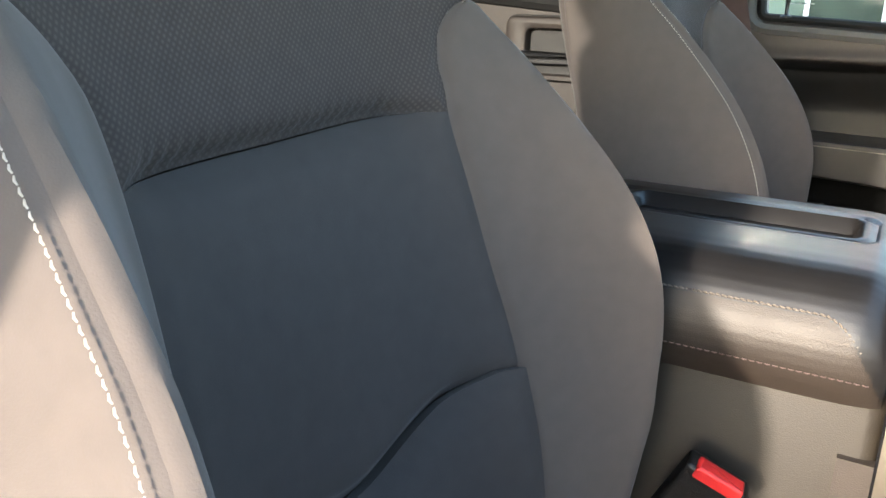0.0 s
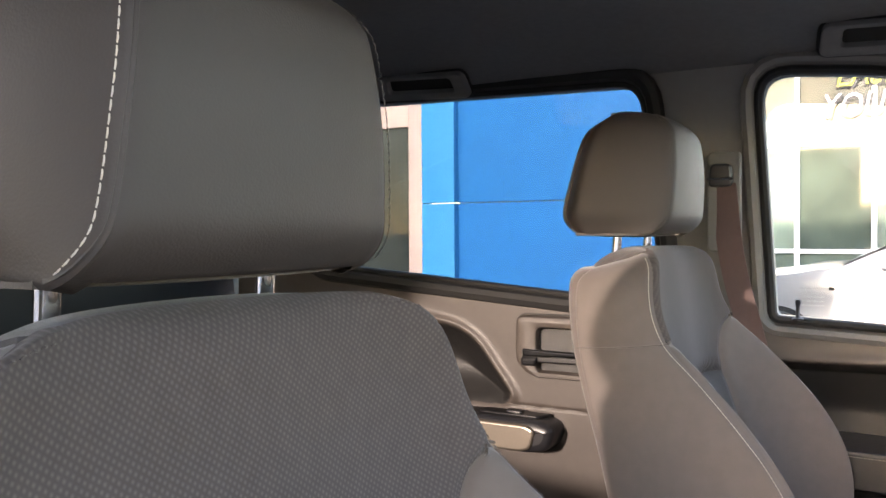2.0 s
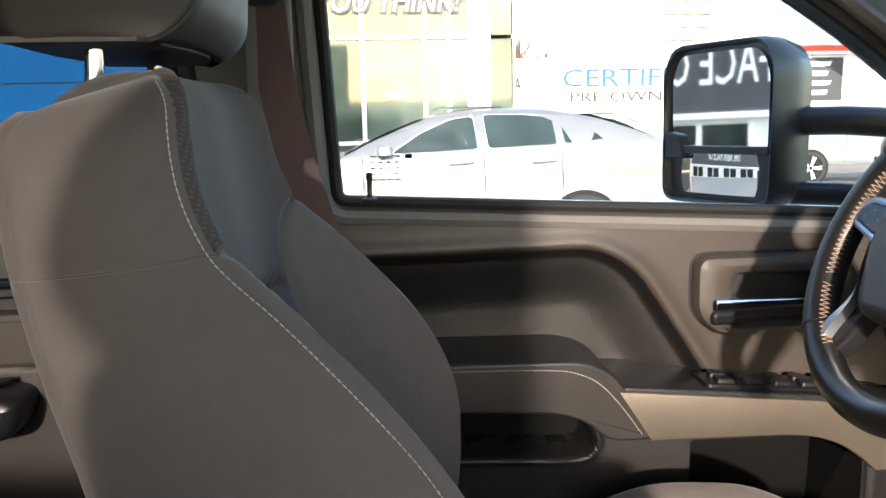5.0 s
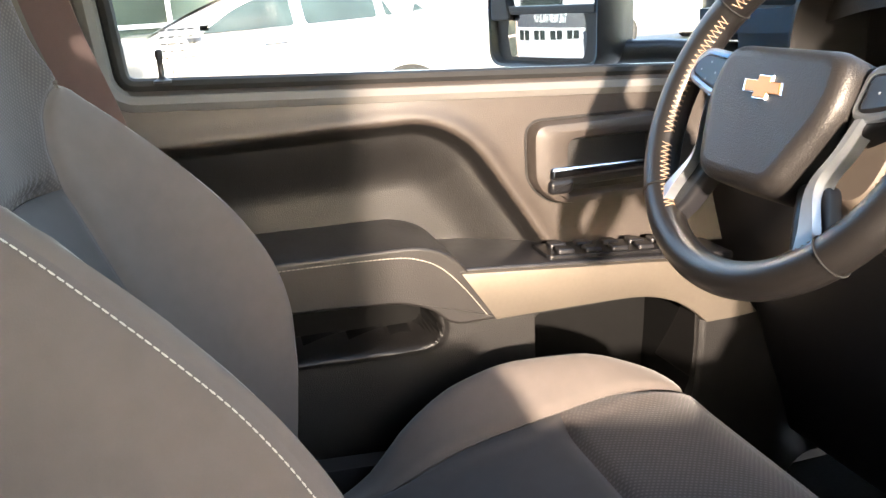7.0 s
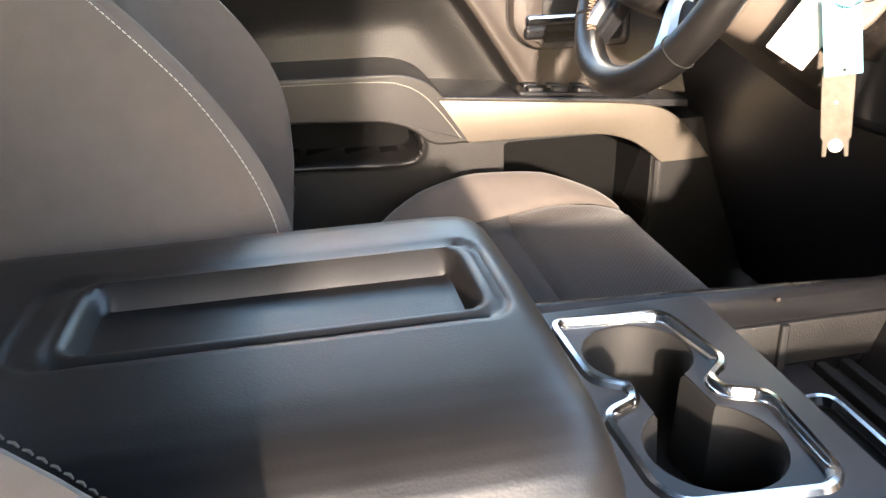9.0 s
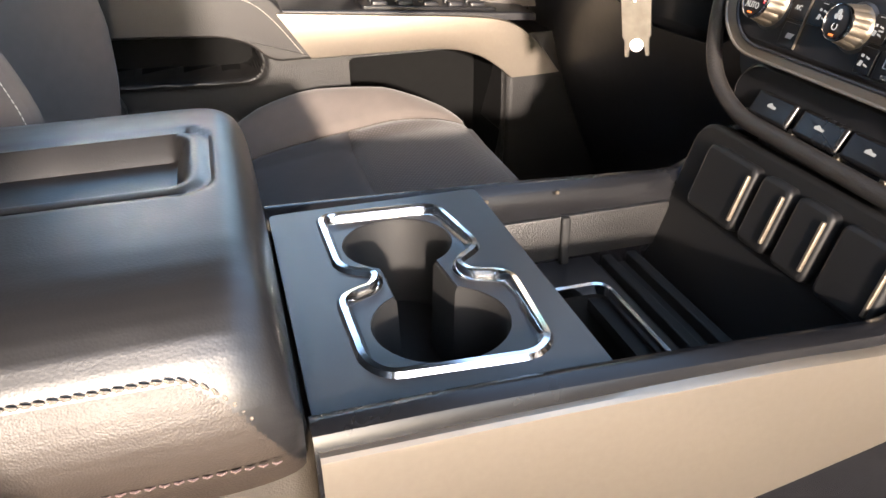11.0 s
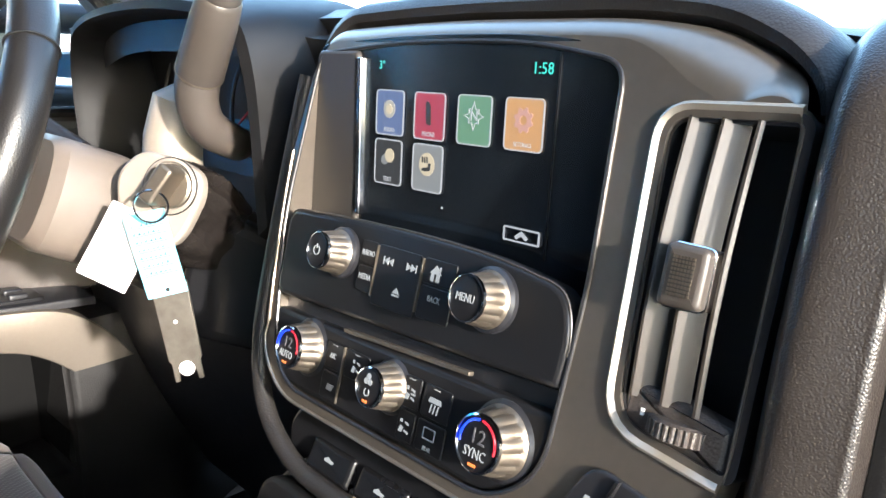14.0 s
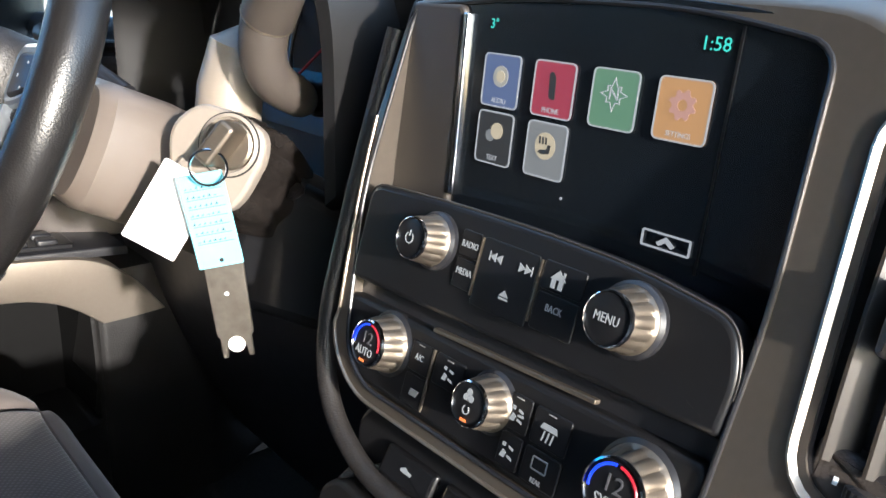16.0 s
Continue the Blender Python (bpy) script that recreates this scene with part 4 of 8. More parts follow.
    for s in (1, -1):
        bm = tube([(-0.412, cy + 0.0775 * s, 1.44), (-0.405, cy + 0.0775 * s, 1.54)], 0.0065, 14)
        part("post", bm, M_CHROME, head, "chrome headrest post")
        bm = slab(rounded([(-0.024, -0.018), (0.024, -0.018), (0.024, 0.018), (-0.024, 0.018)], 0.008), 0.010, Matrix.Translation((-0.408, cy + 0.0775 * s, 1.468)), 0.004)
        part("post_guide", bm, M_BLACK, head, "black plastic post guide")

    # cushion
    zt = curve([-0.26, -0.1, 0.1, 0.28, 0.345, 0.37], [0.895, 0.905, 0.935, 0.955, 0.935, 0.88])
    cw = curve([-0.26, -0.1, 0.1, 0.28, 0.345, 0.37], [0.235, 0.255, 0.262, 0.245, 0.225, 0.20])

    ridge = curve([-0.26, -0.12, -0.06, 0.006, 0.065, 0.138, 0.213, 0.29, 0.345, 0.37], [0.85, 0.858, 0.884, 0.950, 0.985, 1.000, 0.998, 0.974, 0.938, 0.885])

    def top_z(o, x):
        a, w = abs(o), float(cw(x))
        z = float(zt(x))
        k = sstep(0.13, w - 0.030, a)
        e = max(0.0, (a - (w - 0.050)) / 0.050)
        return z + (float(ridge(x)) - z) * k - 0.06 * e**3
    ci = curve([-0.26, 0.1, 0.30, 0.345], [0.165, 0.165, 0.172, 0.18])
    cushion = None
    for nm, xa, xb, mt in (("cushion", 0.166, 0.345, M_WEAVE), ("rear_insert", -0.12, 0.166, M_FLAT), ("back_insert", -0.26, -0.12, M_FLAT)):
        def cc(u, v, xa=xa, xb=xb):
            x = lerp(xa, xb, v)
            o = lerp(-1, 1, u) * float(ci(x))
            return x, o, top_z(o, x)
        ob = seat_part(cushion or seat, nm, cc, 36, 26, mt, cy, "charcoal cloth seat cushion" if cushion is None else "charcoal cloth insert", puff=0.006, groove=0.008, gw=0.007, core=(0.05, cy, 0.80))
        cushion = cushion or ob
    for s in (1, -1):
        def cb(u, v, s=s):
            x = lerp(-0.26, 0.345, v)
            a = lerp(float(ci(x)), float(cw(x)), u)
            return x, s * a, top_z(a, x)
        seat_part(cushion, "bolster", cb, 24, 40, M_CLOTH, cy, "grey cloth cushion bolster", puff=0.005, core=(0.05, cy, 0.80))

        def cs(u, v, s=s):
            x = lerp(-0.26, 0.345, v)
            w = float(cw(x))
            return x, s * (w + 0.008 * math.sin(math.pi * u)), lerp(top_z(w, x), 0.76, u)
        seat_part(cushion, "side_panel", cs, 12, 24, M_CLOTH, cy, core=(0.05, cy, 0.80))

    def nose(u, v):
        o = lerp(-1, 1, u) * float(cw(0.345))
        z0 = top_z(o, 0.345)
        return 0.345 + 0.03 * math.sin(math.pi * min(1, v * 1.2)) ** 0.7, o, lerp(z0, 0.78, v)
    seat_part(cushion, "front_panel", nose, 30, 14, M_CLOTH, cy, core=(0.05, cy, 0.80))
    # plinth and side shield
    part("base", box(-0.24, 0.30, cy - 0.20, cy + 0.20, 0.62, 0.80, 0.01), M_RUBBER, seat, "black seat base")
    yo = cy - inner * 0.262
    bm = slab(rounded([(-0.33, 0.70), (0.24, 0.74), (0.27, 0.80), (0.20, 0.86), (-0.18, 0.89), (-0.28, 0.99), (-0.35, 0.97)], 0.03, 6), 0.03 * inner, Matrix.Translation((0, 0, 0)) @ basis((0, yo, 0), (1, 0, 0), (0, 0, 1)), 0.0)
    sh = part("side_shield", bm, M_BLACK, seat, "black plastic seat side shield")
    bm = slab(rounded([(-0.19, 0.905), (-0.15, 0.895), (-0.12, 0.985), (-0.135, 1.015), (-0.165, 1.0)], 0.015, 5), 0.022, basis((0, yo - inner * 0.008 + 0.011, 0), (1, 0, 0), (0, 0, 1)), 0.007)
    part("recliner_lever", bm, M_DOORB, sh, "grey-brown recliner lever")
    seat.location.z -= drop
    seat.location.x -= back
    head.location.z -= head_drop
    return seat


build_seat(0.440, -1, "grey cloth driver's seat with charcoal inserts and pale stitching", 0.0, 0.009)
LOW[0] = 0.013
SEAM_TILT[0] = 1.0
build_seat(-0.435, 1, "grey cloth passenger seat with charcoal knit inserts and pale stitching", 0.015, 0.012, 0.006, 0.016)

# ---------- centre console ----------
con = thing("center_console", "black centre console with padded lid, chrome-ringed cup holders and pewter side", "console")
YC = 0.008
W_ = 0.142
# body: lower box under lid and tray, with walls
bm = box(-0.36, 0.030, YC - 0.135, YC + 0.135, 0.62, 1.06, 0.01)
part("body", bm, M_CONSIDE, con, "brown-black console body")
# padded lid: lofted cross-sections
def lid_section(x, k):
    """k shrinks the section at the ends."""
    hw, zt = 0.165 - 0.010 * k, 1.160 - 0.035 * k * k
    pts = [(-hw + 0.012, 1.052), (-hw, 1.075), (-hw - 0.002, 1.10), (-hw + 0.006, 1.125), (-hw + 0.022, 1.147), (-hw + 0.05, 1.158), (-0.05, 1.161), (0.0, 1.162),
           (0.05, 1.161), (hw - 0.05, 1.158), (hw - 0.022, 1.147), (hw - 0.006, 1.125), (hw + 0.002, 1.10), (hw, 1.075), (hw - 0.012, 1.052)]
    return [(x, YC + p.x, p.y - (1.162 - zt) * float(sstep(1.08, 1.15, p.y))) for p in spline([(a, b, 0) for a, b in pts], 3)]


TRAY = rounded([(-0.272, -0.040), (0.000, -0.040), (0.000, 0.072), (-0.272, 0.072)], [0.03, 0.024, 0.024, 0.03], 6)
TRAY_IN = rounded([(-0.240, -0.024), (-0.018, -0.024), (-0.018, 0.056), (-0.240, 0.056)], [0.014, 0.012, 0.012, 0.014], 6)
end_k = curve([-0.36, -0.352, -0.335, -0.30, -0.15, -0.03, -0.005, 0.012, 0.021, 0.024], [1.0, 0.55, 0.2, 0.0, 0.0, 0.0, 0.12, 0.42, 0.8, 1.15])
xs2 = np.unique(np.concatenate([np.linspace(-0.36, -0.33, 10), np.linspace(-0.33, 0.0, 130), np.linspace(0.0, 0.024, 14)]))
grid = []
for x in xs2:
    sec = lid_section(float(x), float(end_k(x)))
    pts = [Vector(sec[0])]
    for p, q in zip(sec, sec[1:]):
        n_ = 4
        pts += [Vector(p).lerp(Vector(q), (i + 1) / n_) for i in range(n_)]
    grid.append(pts)
G = np.array([[tuple(p) for p in r] for r in grid])
so = sd_poly([(p.x, p.y + YC) for p in TRAY], G[..., 0], G[..., 1])
si = sd_poly([(p.x, p.y + YC) for p in TRAY_IN], G[..., 0], G[..., 1])
up_ = sstep(1.14, 1.155, G[..., 2])
G[..., 2] += up_ * (-0.003 * sstep(0.001, -0.003, so) + 0.0025 * np.exp(-((si - 0.007) / 0.005) ** 2) - 0.013 * sstep(0.003, -0.006, si))
bm = bmesh.new()
vs = rings(bm, [[tuple(p) for p in r] for r in G], close=False)
for r in (vs[0], vs[-1]):
    bm.faces.new(r)
bm.faces.new([r[0] for r in vs][::-1] + [r[-1] for r in vs])
lid = part("lid", bm, M_LID, con, "padded black leatherette lid with a shallow pen tray")
lid.data.materials.append(M_LEATHER)
for f_ in lid.data.polygons:
    e_ = max(0, (f_.center.x + 0.03) / 0.035)
    if f_.center.y < YC - 0.12 and f_.center.z < 1.1235 - 0.028 * e_ * e_:
        f_.material_index = 1
path = []
for i in range(70):
    x = -0.34 + 0.345 * i / 69
    e = max(0, (x + 0.03) / 0.035)
    path.append(((x, YC - 0.1596 - 0.0040 * min(1, e * e), 1.1265 - 0.028 * e * e), (0, -1, 0.4)))
stitches(path, 0.0040, 0.0010, 0.0010, 0.0009, lid, M_SEAM, "stitching", "dull tan stitching", 0.0005)
path = [((-0.34 + 0.355 * i / 69, YC - 0.1668, 1.078), (0, -1, 0)) for i in range(70)]
stitches(path, 0.0042, 0.0018, 0.0007, 0.0006, lid, M_BELT, "seam")

# front tray walls with rising rails
def rail(side):
    if side > 0:
        rim = spline([(0.028, W_, 1.064), (0.12, W_, 1.061), (0.25, W_, 1.056), (0.33, W_, 1.052), (0.378, W_, 1.050), (0.400, W_, 1.056), (0.425, W_, 1.075), (0.455, W_ * 0.97, 1.092)], 6)
    else:
        rim = spline([(0.028, -W_, 1.066), (0.12, -W_, 1.066), (0.25, -W_, 1.062), (0.33, -W_, 1.058), (0.372, -W_, 1.058), (0.394, -W_, 1.072), (0.412, -W_, 1.100), (0.430, -W_ * 0.97, 1.120)], 6)
    bm = bmesh.new()
    rows = []
    for dy, dz in ((-0.024, -0.16), (-0.022, -0.02), (-0.020, -0.004), (-0.015, 0.002), (-0.008, 0.004), (0.0, 0.001), (0.004, -0.006), (0.005, -0.02), (0.004, -0.20)):
        rows.append([(p.x, YC + p.y + side * dy, p.z + dz) for p in rim])
    rings(bm, rows + [rows[0]], close=False)
    return part("rail", bm, M_PIANO, con, "black console side rail")


rail(1)
rail(-1)
# pewter cheek on the passenger side, dark lower skirt
for s in (1, -1):
    if s < 0:
        up_line = spline([(0.030, 1.060, 0), (0.15, 1.0595, 0), (0.28, 1.057, 0), (0.36, 1.053, 0), (0.386, 1.058, 0), (0.401, 1.080, 0), (0.413, 1.107, 0)], 8)
    else:
        up_line = spline([(0.030, 1.030, 0), (0.15, 1.030, 0), (0.28, 1.030, 0), (0.36, 1.030, 0), (0.386, 1.032, 0), (0.401, 1.036, 0), (0.413, 1.040, 0)], 8)
    low_line = spline([(0.030, 0.930, 0), (0.15, 0.940, 0), (0.26, 0.955, 0), (0.34, 0.972, 0), (0.40, 0.988, 0), (0.439, 1.010, 0), (0.462, 1.058 if s < 0 else 1.02, 0)], 8)
    bm = bmesh.new()
    rings(bm, [[(a_.lerp(b_, k_).x, YC + s * y_, a_.lerp(b_, k_).y) for a_, b_ in zip(low_line, up_line)] for k_, y_ in ((0.0, 0.140), (0.0, 0.150), (0.015, 0.1522), (0.05, 0.153), (0.5, 0.1535), (0.95, 0.153), (0.985, 0.1522), (1.0, 0.150), (1.0, 0.140))], close=False)
    part("cheek", bm, M_PEWTER, con, "pewter-coloured console cheek")
    part("skirt", box(0.0, 0.47, YC + s * 0.137 - 0.006, YC + s * 0.137 + 0.006, 0.62, 1.0), M_DOOR, con)

# cup holder plate
zp = 1.064
RING = rounded([(0.066, 0.112), (0.156, 0.106), (0.168, 0.030), (0.146, 0.012), (0.150, -0.002), (0.176, -0.012), (0.171, -0.092), (0.158, -0.104), (0.074, -0.098), (0.064, -0.082), (0.062, -0.010), (0.086, 0.0), (0.090, 0.013), (0.068, 0.026)],
               [0.014, 0.014, 0.012, 0.006, 0.006, 0.012, 0.012, 0.012, 0.012, 0.012, 0.012, 0.006, 0.006, 0.012], 4)
PLATE = rounded([(0.030, -0.130), (0.196, -0.130), (0.196, 0.128), (0.030, 0.128)], 0.006, 3)
cup = part("cup_holder", holed(PLATE, [[(p.x, p.y) for p in RING]], Matrix.Translation((0, YC - 0.004, zp - 0.012)), 0.012), M_BLACK, con, "black cup holder plate")
cm = Matrix.Translation((0, YC - 0.004, zp))
bm = bmesh.new()
o_, i_ = offset(RING, -0.0035), offset(RING, 0.0055)
rings(bm, [[cm @ Vector((p.x, p.y, 0)) for p in o_], [cm @ Vector((p.x, p.y, 0.003)) for p in offset(RING, -0.0015)], [cm @ Vector((p.x, p.y, 0.0035)) for p in offset(RING, 0.002)], [cm @ Vector((p.x, p.y, -0.001)) for p in i_], [cm @ Vector((p.x, p.y, -0.010)) for p in i_]])
part("chrome_ring", bm, M_CHROME, cup, "chrome ring round the cups")
C1, C2 = (0.116, 0.062), (0.118, -0.048)
def well_outline():
    pts = []
    for a in np.linspace(-60, 240, 30):
        pts.append(Vector((C1[0] + 0.040 * math.cos(radians(a)), C1[1] + 0.040 * math.sin(radians(a)))))
    for a in np.linspace(120, 420, 30):
        pts.append(Vector((C2[0] + 0.043 * math.cos(radians(a)), C2[1] + 0.043 * math.sin(radians(a)))))
    return pts


wo = well_outline()
bm = holed([(p.x, p.y) for p in offset(RING, 0.004)], [[(p.x, p.y) for p in wo]], Matrix.Translation((0, YC - 0.004, zp - 0.012)), 0.008)
part("cup_lip", bm, M_BLACK, cup)
bm = bmesh.new()
rings(bm, [[cm @ Vector((p.x, p.y, -0.004)) for p in offset(wo, -0.001)], [cm @ Vector((p.x, p.y, -0.008)) for p in offset(wo, 0.002)], [cm @ Vector((p.x, p.y, -0.075)) for p in offset(wo, 0.005)]], True, False, True)
part("cup_well", bm, M_RUBBER, cup, "two joined black cup wells")
part("cup_pad", lathe([(0.012, 0), (0.012, 0.006), (0.006, 0.009)], Matrix.Translation((0.100, YC + 0.083, zp - 0.055)), 16), M_BLACK, cup)

# open bin behind the plate, its chrome edge, and the deep tray
BINP = rounded([(0.212, -0.090), (0.292, -0.090), (0.292, 0.070), (0.212, 0.070)], [0.008, 0.008, 0.014, 0.014], 4)
zb = 0.986
deck = part("tray_deck", holed([(0.190, -0.122), (0.302, -0.122), (0.302, 0.122), (0.190, 0.122)], [[(p.x, p.y) for p in BINP]], Matrix.Translation((0, YC, zb - 0.01)), 0.010), M_BLACK, con, "black tray deck with an open bin")
bmm = Matrix.Translation((0, YC, zb))
bm = bmesh.new()
rings(bm, [[bmm @ Vector((p.x, p.y, 0)) for p in offset(BINP, -0.004)], [bmm @ Vector((p.x, p.y, 0.003)) for p in offset(BINP, -0.002)], [bmm @ Vector((p.x, p.y, 0.002)) for p in offset(BINP, 0.001)], [bmm @ Vector((p.x, p.y, -0.006)) for p in offset(BINP, 0.002)]])
part("chrome_ring", bm, M_CHROME, deck, "chrome edge of the open bin")
bm = bmesh.new()
rings(bm, [[bmm @ Vector((p.x, p.y, -0.004)) for p in BINP], [bmm @ Vector((p.x, p.y, -0.07)) for p in offset(BINP, 0.004)]], True, False, True)
part("bin_well", bm, M_RUBBER, deck)
part("tray_floor", box(0.278, 0.42, YC - 0.125, YC + 0.125, 0.965, 0.975), M_RUBBER, con, "black ribbed tray floor")
part("tray_step", box(0.188, 0.1955, YC - 0.124, YC + 0.122, 0.965, 1.060, 0.002), M_BLACK, con)
for x in (0.318, 0.342):
    part("rib", box(x - 0.005, x + 0.005, YC - 0.120, YC + 0.120, 0.972, 0.985, 0.002), M_RUBBER, con)
# A patch of sun on the inner wall, built as a raised band.
part("liner_band", box(0.198, 0.375, YC + 0.1165, YC + 0.121, 0.990, 1.030, 0.002), M_DOORB, con, "black raised band in place of a sun patch")
for x in (0.209, 0.275):
    part("divider_slot", box(x - 0.004, x + 0.004, YC + 0.112, YC + 0.118, 0.985, 1.030, 0.0015), M_RUBBER, con)
for x in (0.205, 0.268):
    part("dot", lathe([(0.0022, 0), (0.0016, 0.0012)], basis((x, YC + 0.1195, 1.052), (1, 0, 0), (0, 0, 1)), 10), M_SATIN, con)
# front wall with four socket covers
fm = basis((0.360, YC, 0.985), (0, -1, 0), (0.36, 0, 1.0))
dock = part("dock", slab(rounded([(-0.125, -0.03), (0.125, -0.03), (0.125, 0.112), (0.112, 0.124), (-0.112, 0.124), (-0.125, 0.112)], 0.012), 0.02, fm @ Matrix.Translation((0, 0, -0.02)), 0.004), M_DOCK, con, "black sloping front wall with socket covers")
for x0, x1 in ((-0.090, -0.026), (-0.019, 0.0145), (0.0215, 0.0580), (0.067, 0.1185)):
    cv = part("socket_cover", slab(rounded([(x0, 0.058), (x1, 0.058), (x1, 0.112), (x0, 0.112)], 0.008), 0.010, fm, 0.004), M_DOCK, dock, "black socket cover with bright edge")
    part("bright_edge", slab(rounded([(x1 - 0.006, 0.066), (x1 - 0.003, 0.066), (x1 - 0.003, 0.104), (x1 - 0.006, 0.104)], 0.001), 0.0125, fm, 0.001), M_SATIN, cv)
# belt buckles beside the console
def buckle(y, s):
    b = thing("seat_belt_buckle", "black seat belt buckle with red release button", "buckle", "buckles")
    m = Matrix.Translation((-0.115, y, 0.913)) @ pose(0, 0, 0, 12 * s, 24, 10)
    part("casing", slab(rounded([(-0.028, -0.012), (0.028, -0.012), (0.028, 0.012), (-0.028, 0.012)], 0.006), 0.075, m, 0.004), M_DOORB, b)
    part("button", slab(rounded([(-0.020, -0.013), (0.022, -0.013), (0.022, 0.004), (-0.020, 0.004)], 0.003), 0.012, m @ Matrix.Translation((0, 0, 0.067)), 0.003), M_RED, b, "red release button")
    part("stalk", tube([m @ Vector((0, 0, -0.10)), m @ Vector((0, 0, 0.01))], 0.012, 8), M_RUBBER, b)


buckle(-0.168, 1)

# ---------- dashboard ----------
dash = thing("dashboard", "black padded dashboard with pewter centre stack, screen, knobs and air vent", "dashboard")
SX, SZ, SK = 0.402, 1.13, 0.30
SM = basis((SX, 0, SZ), (0, -1, 0), (SK, 0, 1))
KZ = math.hypot(1, SK)


def st(pts, dz=0.0):
    """(y, z) on the stack's leaning face, as its own plane's coordinates."""
    return [(-y, (z - SZ) * KZ) for y, z in pts]


def sl(d):
    return SM @ Matrix.Translation((0, 0, d))


# pewter bezel
BEZ = rounded(st([(0.116, 1.162), (-0.086, 1.162), (-0.104, 1.168), (-0.146, 1.157), (-0.174, 1.146), (-0.186, 1.168), (-0.2065, 1.222), (-0.2045, 1.370), (-0.1985, 1.387), (-0.1830, 1.3995), (-0.1500, 1.4140), (-0.100, 1.4190), (0.031, 1.4205), (0.142, 1.416), (0.160, 1.392), (0.160, 1.28), (0.148, 1.185)]),
              [0.02, 0.01, 0.012, 0.012, 0.012, 0.012, 0.02, 0.012, 0.02, 0.03, 0.04, 0.05, 0.08, 0.03, 0.03, 0.06, 0.03], 5)
VENT = rounded(st([(-0.1495, 1.234), (-0.2055, 1.227), (-0.2055, 1.370), (-0.144, 1.369)]), [0.016, 0.004, 0.004, 0.012], 5)
SCR = rounded(st([(0.132, 1.186), (0.108, 1.170), (-0.086, 1.170), (-0.116, 1.194), (-0.120, 1.29), (-0.1145, 1.392), (-0.05, 1.402), (0.05, 1.402), (0.143, 1.394), (0.152, 1.28)]), [0.02, 0.02, 0.03, 0.02, 0.02, 0.014, 0.04, 0.04, 0.012, 0.03], 5)
# the brow: along the top and the driver's side the plate rolls back
brow_o = [k for k, p in enumerate(BEZ) if (p.y / KZ + SZ > 1.20 and p.x < -0.10) or p.y / KZ + SZ > 1.3735]
k0 = next(k for k in brow_o if k - 1 not in brow_o)
order = [(k0 + i) % len(BEZ) for i in range(len(brow_o))]
fade = {k: 0.22 + 0.78 * float(sstep(1.34, 1.402, BEZ[k].y / KZ + SZ)) for k in order}

run = 0.0
wide = {}
for a_, k in zip([order[0]] + order, order):
    run += (BEZ[k] - BEZ[a_]).length
    fade[k] *= float(sstep(-0.004, 0.030, run))
    wide[k] = 1.0 + 0.9 * float(sstep(0.110, 0.165, BEZ[k].x))


def brow_row(ins, dd):
    of = {k: offset(BEZ, ins * wide[k])[k] for k in order}
    return [(BEZ[k].lerp(of[k], fade[k]), dd * (0.25 + 0.75 * fade[k])) for k in order]


inner_ = {k: q for k, (q, _) in zip(order, brow_row(0.0150, 0.0))}
PLATE_O = [inner_.get(k, p) for k, p in enumerate(BEZ)]
bez = part("bezel", holed([(p.x, p.y) for p in PLATE_O], [[(p.x, p.y) for p in VENT], [(p.x, p.y) for p in SCR]], sl(-0.02), 0.02), M_BEZEL, dash, "pewter-coloured centre stack bezel")
bm = bmesh.new()
rings(bm, [[sl(d_) @ Vector((q.x, q.y, 0)) for q, d_ in brow_row(i_, h_)] for i_, h_ in ((0.0150, 0.0), (0.0130, -0.0005), (0.0105, -0.0018), (0.0080, -0.0040), (0.0055, -0.0072), (0.0032, -0.0115), (0.0012, -0.017), (0.0, -0.025))], close=False)
part("brow", bm, M_BEZEL, bez, "rounded pewter brow")
# sloping vent lip, highlight put into paler pewter, open towards the passenger pad
lip_k = [k for k, p in enumerate(VENT) if p.x < 0.2035]
k0 = next(k for k in lip_k if (k - 1) % len(VENT) not in lip_k)
lip_k = [(k0 + i) % len(VENT) for i in range(len(lip_k))]
lay_ = [(offset(VENT, i_), h_) for i_, h_ in ((-0.0075, 0.0002), (-0.0068, 0.0016), (-0.0058, 0.0020), (0.0008, -0.0035), (0.0012, -0.012))]
bm = bmesh.new()
rings(bm, [[sl(h_) @ Vector((of[k].x, of[k].y, 0)) for k in lip_k] for of, h_ in lay_], close=False)
part("vent_lip", bm, M_LITLIP, bez, "sloping pewter lip of the air vent")
# raised bright lips round the openings and the outer edge
for poly, r, mt, nm, lb in ((SCR, 0.0014, M_BLACK, "screen_lip", "thin black screen lip"), (PLATE_O, 0.0012, M_PEWTER, "bezel_edge", "rounded bezel edge")):
    loop_ = [sl(0.0005) @ Vector((p.x, p.y, 0)) for p in poly]
    hid = {k for k, p in enumerate(loop_) if poly is PLATE_O and ((p.y < -0.200 and p.z > 1.224) or p.z > 1.36)}
    if hid:  # the edge stops where the passenger pad and the brow begin
        k0 = next(k for k in hid if (k + 1) % len(loop_) not in hid)
        loop_ = [loop_[(k0 + 1 + i) % len(loop_)] for i in range(len(loop_)) if (k0 + 1 + i) % len(loop_) not in hid]
    part(nm, tube(loop_, r, 8, closed=not hid, up=Vector((-1, 0, 0.2))), mt, bez, lb)
